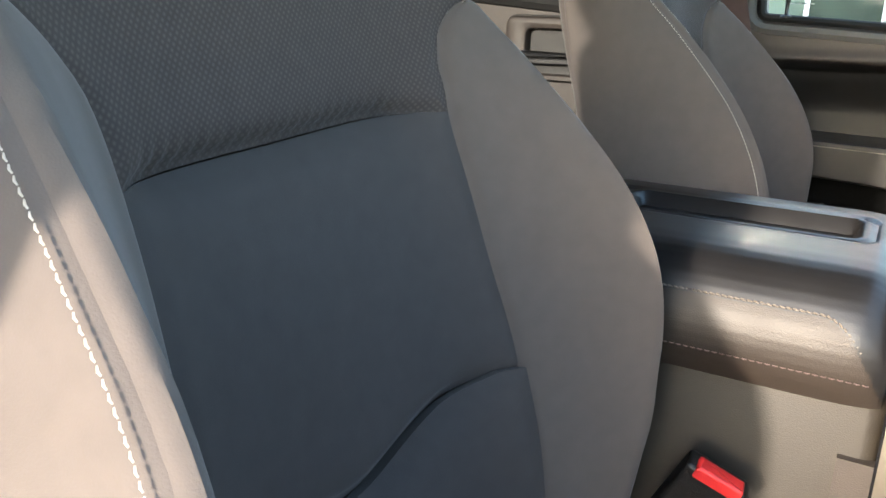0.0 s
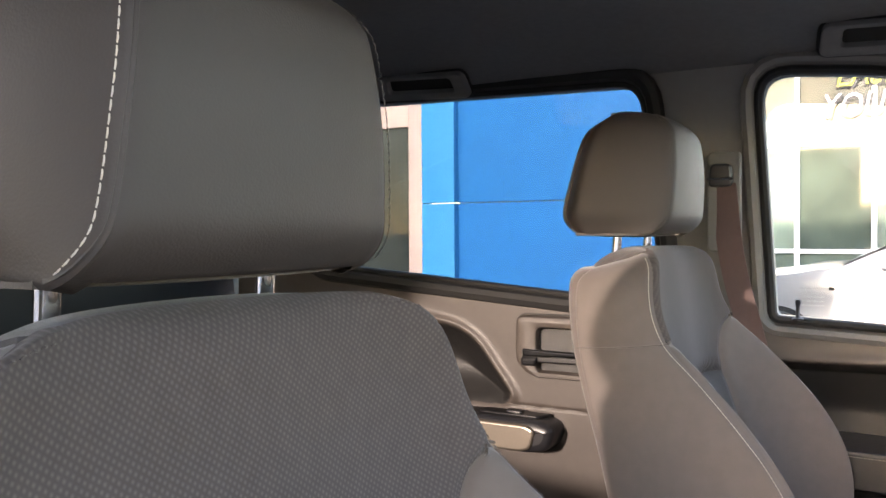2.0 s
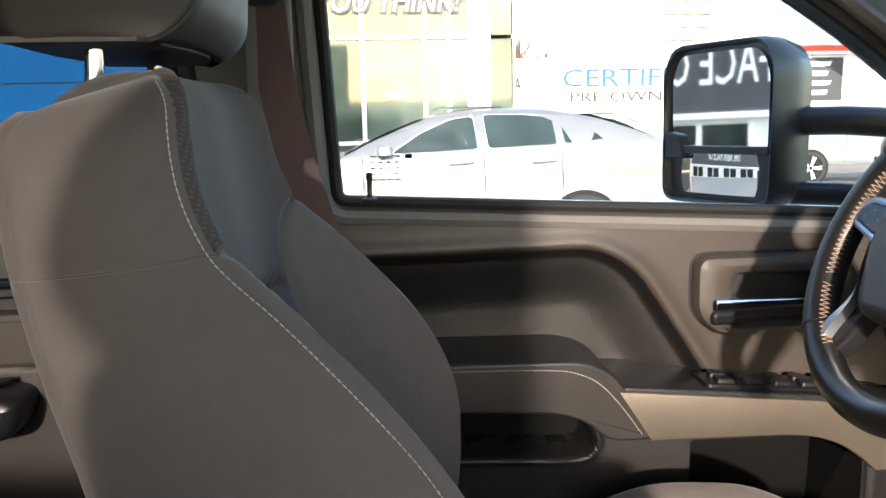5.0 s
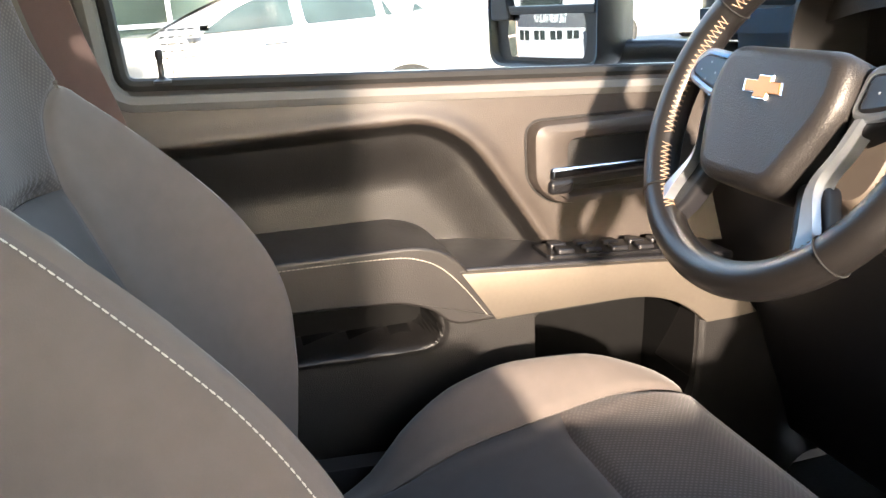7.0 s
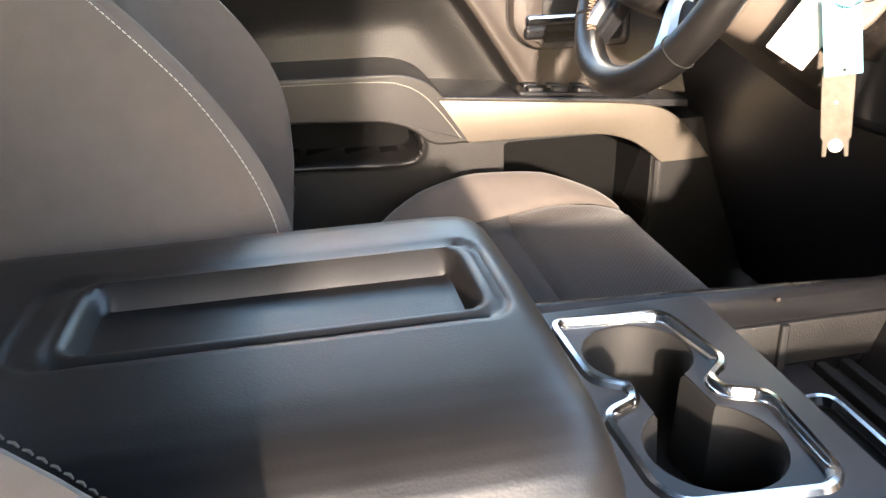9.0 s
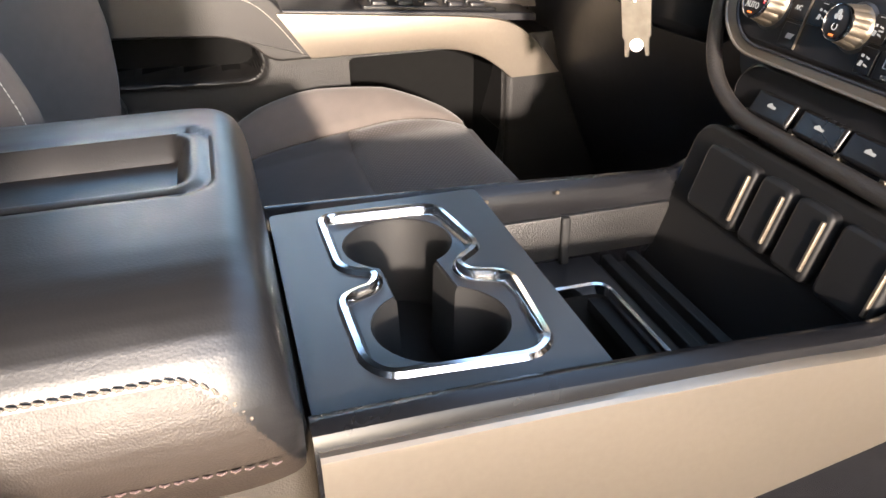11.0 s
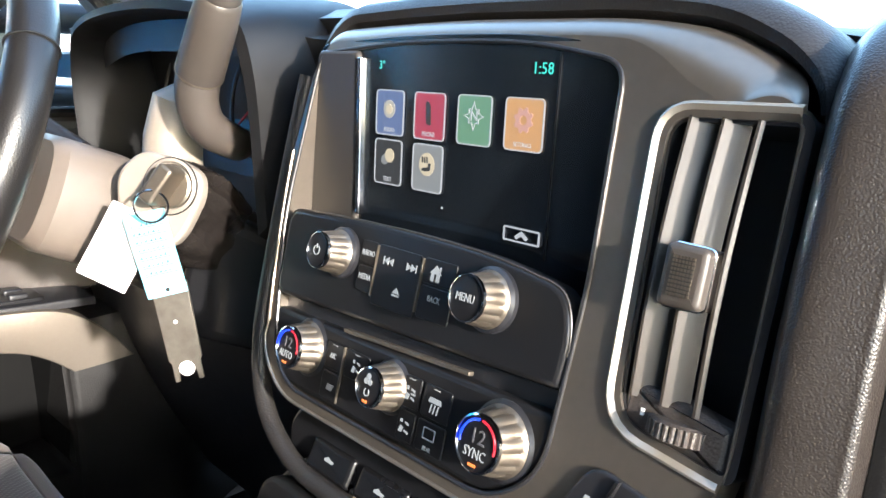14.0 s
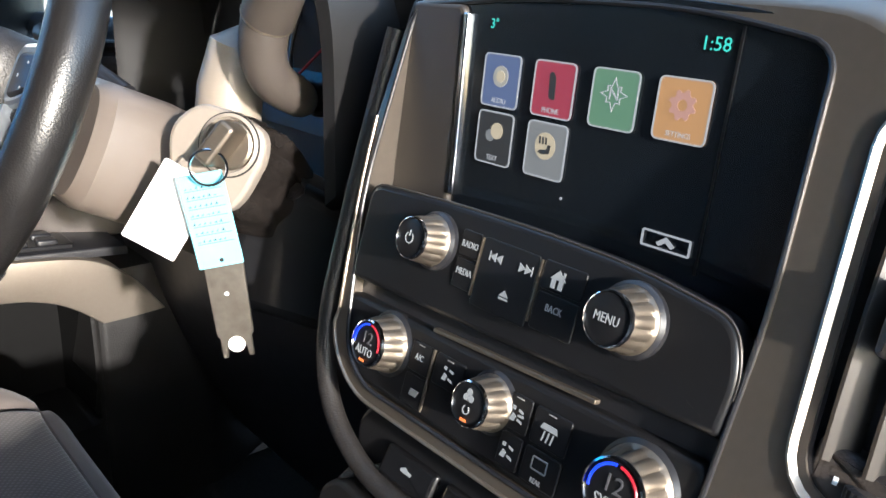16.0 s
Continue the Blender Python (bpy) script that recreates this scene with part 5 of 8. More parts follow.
# padded black rim round the stack
RIM = rounded(st([(0.100, 1.117), (-0.085, 1.113), (-0.146, 1.128), (-0.170, 1.135), (-0.192, 1.160), (-0.2085, 1.205), (-0.2075, 1.368), (-0.203, 1.390), (-0.156, 1.4165), (-0.100, 1.4230), (0.031, 1.4245), (0.150, 1.418), (0.171, 1.390), (0.174, 1.28), (0.172, 1.19), (0.150, 1.142)]),
              [0.03, 0.02, 0.03, 0.02, 0.03, 0.02, 0.012, 0.02, 0.04, 0.05, 0.08, 0.03, 0.03, 0.06, 0.03, 0.04], 5)
keep = [p.y / KZ + SZ < 1.385 and not (p.x > 0.195 and p.y / KZ + SZ > 1.215) for p in RIM]
k0 = next(k for k, p in enumerate(RIM) if keep[k] and not keep[k - 1] and p.x < 0)
low_rim = [RIM[(k0 + i) % len(RIM)] for i in range(len(RIM)) if keep[(k0 + i) % len(RIM)]]
path = [sl(-0.010) @ Vector((p.x, p.y, 0)) for p in low_rim]
rim = part("padded_rim", tube(path, 0.0068, 12, up=Vector((-1, 0, 0.2))), M_PAD, dash, "black padded rim round the stack")
# the soft hood that rolls over the top of the stack
hood_k = [k for k in order if BEZ[k].y / KZ + SZ > 1.345]
bm = bmesh.new()
hood_rows = []
for out_, dd_ in ((0.0, -0.026), (-0.003, -0.016), (-0.008, -0.0135), (-0.014, -0.016), (-0.019, -0.023), (-0.0225, -0.036), (-0.0235, -0.060), (-0.021, -0.095), (-0.012, -0.16)):
    of = offset(BEZ, out_)
    row = []
    for k in hood_k:
        near = 0.55 + 0.45 * float(sstep(1.36, 1.41, BEZ[k].y / KZ + SZ))
        row.append(sl(dd_) @ Vector((*BEZ[k].lerp(of[k], near), 0)))
    hood_rows.append(row)
rings(bm, hood_rows, close=False)
part("stack_hood", bm, M_PAD, dash, "soft black hood rolling over the stack")
part("rim_back", slab(RIM, 0.012, sl(-0.050)), M_BLACK, rim)

# screen glass, more upright than the stack, with its contents
SCM = basis((0.4820, 0, 1.34), (0, -1, 0), (0.09, 0, 1))
K2 = math.hypot(1, 0.09)


def ss(pts):
    """(y, z) on the display's face, as its own plane's coordinates."""
    return [(-y, (z - 1.34) * K2) for y, z in pts]


scr_poly = rounded(ss([(0.157, 1.268), (-0.126, 1.270), (-0.1185, 1.399), (-0.05, 1.406), (0.05, 1.406), (0.149, 1.400)]), [0.01, 0.01, 0.014, 0.04, 0.04, 0.012], 5)
screen = part("touch_screen", slab(scr_poly, 0.004, SCM, 0.001), M_SCREEN, dash, "dark touch screen showing six app tiles")
part("left_cheek", slab(rounded(ss([(0.1535, 1.270), (0.0975, 1.272), (0.0985, 1.396), (0.1465, 1.396)]), 0.006), 0.006, SCM @ Matrix.Translation((0, 0, 0.002)), 0.003), M_CHEEK, screen, "dark pewter panel beside the screen")
# The glint on the display's curved edge, built as a thin chrome bar.
part("chrome_strip", slab(rounded(ss([(0.0976, 1.286), (0.0928, 1.286), (0.0942, 1.3915), (0.0990, 1.3915)]), 0.001), 0.0078, SCM @ Matrix.Translation((0, 0, 0.001)), 0.0015), M_CHROME, screen, "strip built for the glint along the display's edge")
part("right_edge", slab(rounded(ss([(-0.0710, 1.285), (-0.0722, 1.285), (-0.0735, 1.396), (-0.0723, 1.396)]), 0.0003), 0.0048, SCM), M_GLOSS, screen)


def scr_at(y, z, d=0.0045):
    return SCM @ Matrix.Translation((-y, (z - 1.34) * K2, d))


E_BLUE, E_RED, E_GREEN, E_ORANGE, E_GREY, E_DARK = (glow("tile_" + n, c, s, 0.6) for n, c, s in (
    ("blue", (0.13, 0.17, 0.30), 1.1), ("red", (0.42, 0.06, 0.09), 1.1), ("green", (0.16, 0.30, 0.18), 1.1), ("orange", (0.62, 0.33, 0.14), 1.1), ("grey", (0.28, 0.28, 0.27), 1.0), ("dark", (0.05, 0.05, 0.05), 1.0)))
E_TEAL = glow("teal_digits", (0.1, 0.75, 0.6), 0.75)
E_PALE = glow("pale_icon", (0.62, 0.58, 0.50), 0.45)
E_CREAM = glow("cream_icon", (0.75, 0.62, 0.42), 0.55)
E_TXT = glow("tile_words", (0.6, 0.6, 0.6), 0.55)


def tile(y, z, w, h, mt, words, icon):
    p = part("app_tile", slab(rounded([(-w / 2, -h / 2), (w / 2, -h / 2), (w / 2, h / 2), (-w / 2, h / 2)], 0.0035), 0.0006, scr_at(y, z)), mt, screen)
    o = rounded([(-w / 2, -h / 2), (w / 2, -h / 2), (w / 2, h / 2), (-w / 2, h / 2)], 0.0035)
    part("tile_border", frame_slab(o, offset(o, 0.0008), 0.0009, scr_at(y, z)), E_TXT, p)
    if words:
        part("tile_caption", text_bm(words, 0.0042 if len(words) < 7 else 0.0036, scr_at(y, z) @ Matrix.Translation((0, -h * 0.38, 0.0009)), 0.0001, width=0.85), E_TXT, p)
    m = scr_at(y, z) @ Matrix.Translation((0, h * 0.08, 0.0009))
    bm = bmesh.new()
    col = E_PALE
    if icon == "speaker":
        slab(circle(0.0058, 20, 0, 0), 0.0004, m, 0, bm)
        part("icon", bm, E_PALE, p)
        bm = slab(circle(0.0032, 16, 0.0005, 0), 0.0004, m @ Matrix.Translation((0, 0, 0.0005)))
        col = E_CREAM
    elif icon == "phone":
        slab(rounded([(-0.002, -0.007), (0.0022, -0.008), (0.0016, 0.004), (-0.0008, 0.007), (-0.0030, 0.006)], 0.0015), 0.0004, m, 0, bm)
        col = E_DARK
    elif icon == "compass":
        pts = []
        for i in range(16):
            r = (0.0085 if i % 4 == 0 else 0.0062) if i % 2 == 0 else 0.0045
            pts.append((r * math.sin(i * math.pi / 8), r * math.cos(i * math.pi / 8)))
        o2 = [Vector(q) for q in pts]
        frame_slab(o2, [q * 0.86 for q in o2], 0.0004, m, 0, bm)
        part("icon", bm, E_TXT, p)
        bm = text_bm("N", 0.0085, m, 0.0002)
        col = E_TXT
    elif icon == "gear":
        o2 = [Vector(((0.0072 if (i // 2) % 2 else 0.0056) * math.cos(i * math.pi / 16), (0.0072 if (i // 2) % 2 else 0.0056) * math.sin(i * math.pi / 16))) for i in range(32)]
        frame_slab(o2, circle(0.0026, 32), 0.0004, m, 0, bm)
        col = E_PINK
    elif icon == "bubbles":
        slab(circle(0.0046, 18, 0.002, 0.002), 0.0004, m, 0, bm)
        part("icon", slab(circle(0.0034, 18, -0.0032, -0.001), 0.0004, m @ Matrix.Translation((0, 0, -0.0002))), E_GREY, p)
        col = E_CREAM
    elif icon == "seat":
        slab(circle(0.0072, 22), 0.0003, m, 0, bm)
        part("icon", bm, E_CREAM, p)
        bm = bmesh.new()
        slab(rounded([(-0.001, -0.0045), (0.0036, -0.0036), (0.0042, 0.001), (0.0022, 0.001), (0.0018, -0.0016), (-0.0028, -0.0022), (-0.0044, -0.0038)], 0.0006), 0.0004, m @ Matrix.Translation((0, 0, 0.0004)), 0, bm)
        for k in range(3):
            slab(rounded([(-0.004 + 0.0022 * k, 0.001), (-0.003 + 0.0022 * k, 0.001), (-0.0034 + 0.0022 * k, 0.0048), (-0.0044 + 0.0022 * k, 0.0048)], 0.0002), 0.0004, m @ Matrix.Translation((0, 0, 0.0004)), 0, bm)
        col = E_DARK
    part("icon", bm, col, p)


E_PINK = glow("pink_icon", (0.66, 0.36, 0.28), 0.6)
tile(0.0660, 1.3568, 0.0284, 0.0293, E_BLUE, "AUDIO", "speaker")
tile(0.0273, 1.3568, 0.0286, 0.0293, E_RED, "PHONE", "phone")
tile(-0.0119, 1.3570, 0.0282, 0.0293, E_GREEN, "", "compass")
tile(-0.0506, 1.3572, 0.0287, 0.0294, E_ORANGE, "SETTINGS", "gear")
tile(0.0661, 1.3248, 0.0281, 0.0298, E_DARK, "TEXT", "bubbles")
tile(0.0272, 1.3248, 0.0282, 0.0298, E_GREY, "", "seat")
part("clock_digits", text_bm("1:58", 0.0088, scr_at(-0.0611, 1.3873), 0.0001), E_TEAL, screen, "teal clock digits")
part("temperature_digits", text_bm("3\u00b0", 0.0075, scr_at(0.0763, 1.3867), 0.0001), E_TEAL, screen, "teal temperature digits")
hm = rounded([(-0.0135, -0.0042), (0.0135, -0.0042), (0.0135, 0.0042), (-0.0135, 0.0042)], 0.0012)
hb_ = part("home_tile", frame_slab(hm, offset(hm, 0.0009), 0.0008, scr_at(-0.0542, 1.2960)), E_TXT, screen)
part("icon", slab([(-0.005, -0.001), (0, 0.0026), (0.005, -0.001), (0.0035, -0.0026), (0, -0.0002), (-0.0035, -0.0026)], 0.0006, scr_at(-0.0542, 1.2960)), E_TXT, hb_)
part("dot", slab(circle(0.0007, 10), 0.0005, scr_at(0.0121, 1.3021)), E_TXT, screen)

# radio panel, standing proud below the screen
RAD = rounded(st([(0.142, 1.228), (-0.116, 1.236), (-0.118, 1.262), (-0.110, 1.283), (-0.06, 1.290), (0.0, 1.2915), (0.07, 1.2905), (0.142, 1.287)]), [0.010, 0.004, 0.01, 0.014, 0.05, 0.05, 0.05, 0.012], 5)
radio = part("radio_panel", slab(RAD, 0.014, sl(-0.011), 0.0035), M_GLOSS, dash, "gloss black radio panel with two silver knobs")
edge_ = [p for p in RAD if p.y / KZ + SZ > 1.24]
k0 = next(k for k, p in enumerate(RAD) if p.x > 0 and p.y / KZ + SZ > 1.24)
edge_ = [p for p in RAD[k0:] + RAD[:k0] if p in edge_]
part("panel_edge", tube([sl(0.0012) @ Vector((p.x, p.y, 0)) for p in edge_], 0.0007, 6, up=Vector((-1, 0, 0.2))), M_CHEEK, radio, "thin grey panel edge")
CLI = rounded(st([(0.112, 1.171), (-0.088, 1.171), (-0.115, 1.196), (-0.117, 1.224), (0.144, 1.219), (0.140, 1.190)]), [0.01, 0.015, 0.015, 0.01, 0.008, 0.02], 5)
cli = part("climate_panel", slab(CLI, 0.012, sl(-0.012), 0.004), M_GLOSS, dash, "gloss black climate panel with three silver knobs")
part("disc_slot", slab(rounded(st([(0.060, 1.2225), (-0.055, 1.2275), (-0.055, 1.2250), (0.060, 1.2200)]), 0.0006), 0.004, sl(-0.004), 0.0005), M_SATIN, dash, "thin bright disc slot edge")
part("slot_back", slab(rounded(st([(0.146, 1.214), (-0.123, 1.218), (-0.123, 1.234), (0.146, 1.226)]), 0.002), 0.006, sl(-0.014)), M_BLACK, dash)


def knob(y, z, r, h, parent, lift, words="", digits="", power=False):
    m = SM @ Matrix.Translation((-y, (z - SZ) * KZ, lift))
    k = part("knob", lathe([(r * 1.12, -0.002), (r * 1.12, 0.001), (r * 1.02, 0.003), (r * 1.0, 0.004), (r * 0.97, h * 0.55), (r * 0.90, h * 0.86), (r * 0.84, h)], m, 96, ribs=14, depth=r * 0.06, span=(3, 5)), M_SATIN, parent, "ribbed satin silver knob")
    part("knob_base", lathe([(r * 1.22, -0.004), (r * 1.22, 0.0), (r * 1.10, 0.0018)], m, 40), M_BLACK, k)
    part("knob_ring", lathe([(r * 0.86, h - 0.001), (r * 0.86, h + 0.0012), (r * 0.80, h + 0.0016), (r * 0.78, h + 0.0005)], m, 40, cap0=False, cap1=False), M_CHROME, k)
    part("knob_face", lathe([(r * 0.79, h - 0.001), (r * 0.79, h + 0.0004), (r * 0.6, h + 0.0010), (r * 0.1, h + 0.0014)], m, 32), M_GLOSS, k, "gloss black knob face")
    f = m @ Matrix.Translation((0, 0, h + 0.0018))
    if words:
        part("knob_caption", text_bm(words, r * 0.42 if len(words) > 3 else r * 0.5, f @ Matrix.Translation((0, -r * 0.30 if digits else 0, 0)), 0.0002, width=0.8), E_WORD, k)
    if digits:
        part("knob_digits", text_bm(digits, r * 0.62, f @ Matrix.Translation((0, r * 0.18, -0.0003)), 0.0002), M_DIMINK, k)
        for a0, a1, mt in ((95, 190, E_ARCB), (-10, 85, E_ARCR)):
            pts = [f @ Vector((r * 0.68 * math.cos(radians(a)), r * 0.68 * math.sin(radians(a)), -0.0006)) for a in np.linspace(a0, a1, 12)]
            part("dial_arc", tube(pts, r * 0.04, 6), mt, k, "coloured dial arc")
        part("lamp_mark", slab(rounded([(-r * 0.15, -r * 0.66), (r * 0.15, -r * 0.66), (r * 0.15, -r * 0.58), (-r * 0.15, -r * 0.58)], 0.0002), 0.0004, f), E_AMBER, k)
    if power:
        pts = [f @ Vector((r * 0.22 * math.sin(radians(a)), r * 0.22 * math.cos(radians(a)), 0)) for a in np.linspace(35, 325, 16)]
        part("power_mark", tube(pts, 0.0004, 5), E_WORD, k)
        part("power_bar", tube([f @ Vector((0, r * 0.08, 0)), f @ Vector((0, r * 0.30, 0))], 0.0004, 5), E_WORD, k)
    return k, f


E_WORD = glow("lit_words", (0.75, 0.75, 0.72), 0.4)
E_ARCB, E_ARCR, E_AMBER = glow("arc_blue", (0.02, 0.06, 0.9), 1.6), glow("arc_red", (0.75, 0.03, 0.05), 0.9), glow("amber_mark", (1.0, 0.25, 0.06), 1.2)
knob(0.0715, 1.2680, 0.0138, 0.017, radio, 0.006, power=True)
knob(-0.0640, 1.2680, 0.0148, 0.017, radio, 0.006, words="MENU")
knob(0.0925, 1.2015, 0.0165, 0.017, cli, 0.000, words="AUTO", digits="12")
k3, f3 = knob(0.0045, 1.2015, 0.0142, 0.017, cli, 0.000)
knob(-0.0870, 1.2010, 0.0180, 0.018, cli, 0.000, words="SYNC", digits="12")
for a in (90, 210, 330):
    part("fan_mark", slab(circle(0.0019, 10, 0.0021 * math.cos(radians(a)), 0.0045 + 0.0021 * math.sin(radians(a))), 0.0003, f3), E_WORD, k3)
part("power_mark", tube([f3 @ Vector((0.0022 * math.sin(radians(a)), -0.003 + 0.0022 * math.cos(radians(a)), 0)) for a in np.linspace(35, 325, 14)], 0.0004, 5), E_WORD, k3)
part("lamp_mark", slab([(-0.0022, -0.0092), (0.0022, -0.0092), (0.0022, -0.0078), (-0.0022, -0.0078)], 0.0003, f3), E_AMBER, k3)


def legend(parent, y, z, words, size, mt=None, d=0.0032):
    return part("legend", text_bm(words, size, SM @ Matrix.Translation((-y, (z - SZ) * KZ, d)), 0.0002, width=0.8), mt or E_WORD, parent)


def marks(parent, y, z, polys, mt=None, d=0.003, scale=1.0):
    bm = bmesh.new()
    for p in polys:
        slab([(a * scale, b * scale) for a, b in p], 0.0004, SM @ Matrix.Translation((-y, (z - SZ) * KZ, d)), 0, bm)
    return part("mark", bm, mt or E_WORD, parent)


def button(parent, y0, y1, z0, z1, d=0.0028):
    return part("button", slab(rounded(st([(y0, z0), (y1, z0), (y1, z1), (y0, z1)]), 0.002), 0.0012, sl(d), 0.0006), M_GLOSS, parent)


button(radio, 0.0525, 0.0375, 1.266, 1.280)
button(radio, 0.0525, 0.0375, 1.249, 1.2645)
button(radio, 0.0355, -0.0045, 1.244, 1.280)
button(radio, -0.0075, -0.0345, 1.266, 1.280)
button(radio, -0.0075, -0.0345, 1.246, 1.2645)
for y in (0.0365, -0.006):
    part("divider", slab(rounded(st([(y + 0.0004, 1.248), (y - 0.0004, 1.248), (y - 0.0004, 1.279), (y + 0.0004, 1.279)]), 0.0001), 0.0016, sl(0.0030)), M_SATIN, radio)
legend(radio, 0.0448, 1.2725, "RADIO", 0.0052, d=0.0042)
legend(radio, 0.0445, 1.2580, "MEDIA", 0.0052, d=0.0042)
marks(radio, 0.0240, 1.2715, [[(-0.0042, 0), (0, 0.0024), (0, -0.0024)], [(0, 0), (0.0042, 0.0024), (0.0042, -0.0024)], [(-0.005, -0.0024), (-0.0043, -0.0024), (-0.0043, 0.0024), (-0.005, 0.0024)]], d=0.0042)
marks(radio, 0.0030, 1.2715, [[(0.0042, 0), (0, 0.0024), (0, -0.0024)], [(0, 0), (-0.0042, 0.0024), (-0.0042, -0.0024)], [(0.005, -0.0024), (0.0043, -0.0024), (0.0043, 0.0024), (0.005, 0.0024)]], d=0.0042)
marks(radio, 0.0125, 1.2545, [[(-0.0032, 0), (0.0032, 0), (0, 0.0034)], [(-0.0032, -0.0018), (0.0032, -0.0018), (0.0032, -0.0008), (-0.0032, -0.0008)]], d=0.0042)
marks(radio, -0.0185, 1.2722, [[(-0.0050, 0), (0.0050, 0), (0, 0.0050)], [(-0.0036, -0.0045), (-0.001, -0.0045), (-0.001, 0), (-0.0036, 0)], [(0.001, -0.0045), (0.0036, -0.0045), (0.0036, 0), (0.001, 0)], [(0.0026, 0.002), (0.0038, 0.002), (0.0038, 0.0045), (0.0026, 0.0045)]], d=0.0042)
legend(radio, -0.0205, 1.2580, "BACK", 0.0052, M_GREYINK, d=0.0042)
# climate buttons
for y0, y1, z0, z1 in ((0.0715, 0.0540, 1.195, 1.212), (0.0715, 0.0540, 1.176, 1.193), (0.0505, 0.0270, 1.195, 1.212), (-0.0080, -0.0225, 1.195, 1.213), (-0.0080, -0.0225, 1.176, 1.193), (-0.0250, -0.0480, 1.195, 1.213), (-0.0250, -0.0480, 1.176, 1.193)):
    button(cli, y0, y1, z0, z1, 0.0004)
legend(cli, 0.0632, 1.2035, "A/C", 0.0052, d=0.0020)
legend(cli, -0.0362, 1.1785, "REAR", 0.0036, M_GREYINK, d=0.0020)
marks(cli, 0.0605, 1.184, [[(-0.004, -0.002), (0.002, -0.002), (0.004, 0.002), (-0.003, 0.002)]], M_GREYINK, 0.0018)
FACE_ = [[(-0.004, -0.003), (-0.001, -0.003), (0.0, 0.0), (-0.0025, 0.001)], [(0.001, -0.002), (0.0045, -0.0028), (0.0042, -0.0016), (0.001, -0.0008)], [(-0.0035, 0.0028), (-0.0015, 0.0028), (-0.0015, 0.0048), (-0.0035, 0.0048)], [(0.0008, 0.003), (0.004, 0.0022), (0.004, 0.0034), (0.0008, 0.0042)]]
marks(cli, 0.0385, 1.2025, FACE_, d=0.0018)
marks(cli, -0.0145, 1.2025, FACE_ + [[(0.001, 0.0002), (0.0048, 0.0004), (0.0046, 0.0016), (0.0008, 0.0012)]], d=0.0018)
marks(cli, -0.0145, 1.1835, FACE_, d=0.0018)
DEF_ = [[(-0.0055, 0.0015), (0.0055, 0.0015), (0.0042, 0.0045), (-0.0042, 0.0045)]] + [[(-0.0034 + 0.0028 * k, -0.0045), (-0.0026 + 0.0028 * k, -0.0045), (-0.0018 + 0.0028 * k, 0.0008), (-0.0026 + 0.0028 * k, 0.0008)] for k in range(3)]
marks(cli, -0.0360, 1.2025, DEF_, d=0.0018)
frm = rounded([(-0.005, -0.0035), (0.005, -0.0035), (0.005, 0.0035), (-0.005, 0.0035)], 0.001)
part("mark", frame_slab(frm, offset(frm, 0.0007), 0.0004, SM @ Matrix.Translation((0.0360, (1.1868 - SZ) * KZ, 0.0018))), M_GREYINK, cli)
for y, z in ((0.0630, 1.2105), (0.0385, 1.2105), (-0.0145, 1.2115), (-0.0360, 1.2115)):
    part("lamp_bar", slab([(-0.0024, -0.0003), (0.0024, -0.0003), (0.0024, 0.0003), (-0.0024, 0.0003)], 0.0004, SM @ Matrix.Translation((-y, (z - SZ) * KZ, 0.0018))), M_GREYINK, cli)
part("divider", slab(rounded(st([(0.0533, 1.176), (0.0521, 1.176), (0.0521, 1.212), (0.0533, 1.212)]), 0.0003), 0.0016, sl(0.0006)), M_SATIN, cli)

# lower switch bank
bank = part("switch_bank", slab(rounded(st([(0.116, 1.113), (-0.088, 1.111), (-0.108, 1.121), (-0.106, 1.146), (-0.088, 1.160), (0.110, 1.160), (0.126, 1.14)]), [0.015, 0.02, 0.01, 0.01, 0.01, 0.02, 0.01], 4), 0.012, sl(-0.030), 0.004), M_GLOSS, dash, "gloss black switch bank")
for y in (0.064, 0.010, -0.040, -0.084):
    b_ = part("switch", slab(rounded([(-0.0235, -0.011), (0.0235, -0.011), (0.0235, 0.010), (-0.0235, 0.010)], 0.003), 0.010, SM @ Matrix.Translation((-y, (1.131 - SZ) * KZ, -0.022)) @ pose(0, 0, 0, -14, 0, 0), 0.003), M_PIANO, bank, "black rocker switch")
    bm = bmesh.new()
    for q in ([(-0.005, -0.002), (0.004, -0.002), (0.005, 0.001), (0.001, 0.0015), (-0.001, 0.003), (-0.005, 0.001)],):
        slab(q, 0.0005, SM @ Matrix.Translation((-y, (1.133 - SZ) * KZ, -0.0125)), 0, bm)
    part("mark", bm, E_WORD, b_)
    part("switch_cap", slab(rounded([(-0.003, -0.004), (0.003, -0.004), (0.003, 0.002), (-0.003, 0.002)], 0.001), 0.006, SM @ Matrix.Translation((-y - 0.0265, (1.123 - SZ) * KZ, -0.019)), 0.0015), M_SATIN, bank)
part("bank_end", slab(rounded([(-0.011, -0.006), (0.010, -0.006), (0.012, 0.006), (-0.008, 0.006)], 0.003), 0.008, SM @ Matrix.Translation((0.094, (1.125 - SZ) * KZ, -0.018)), 0.003), M_SATIN, bank)
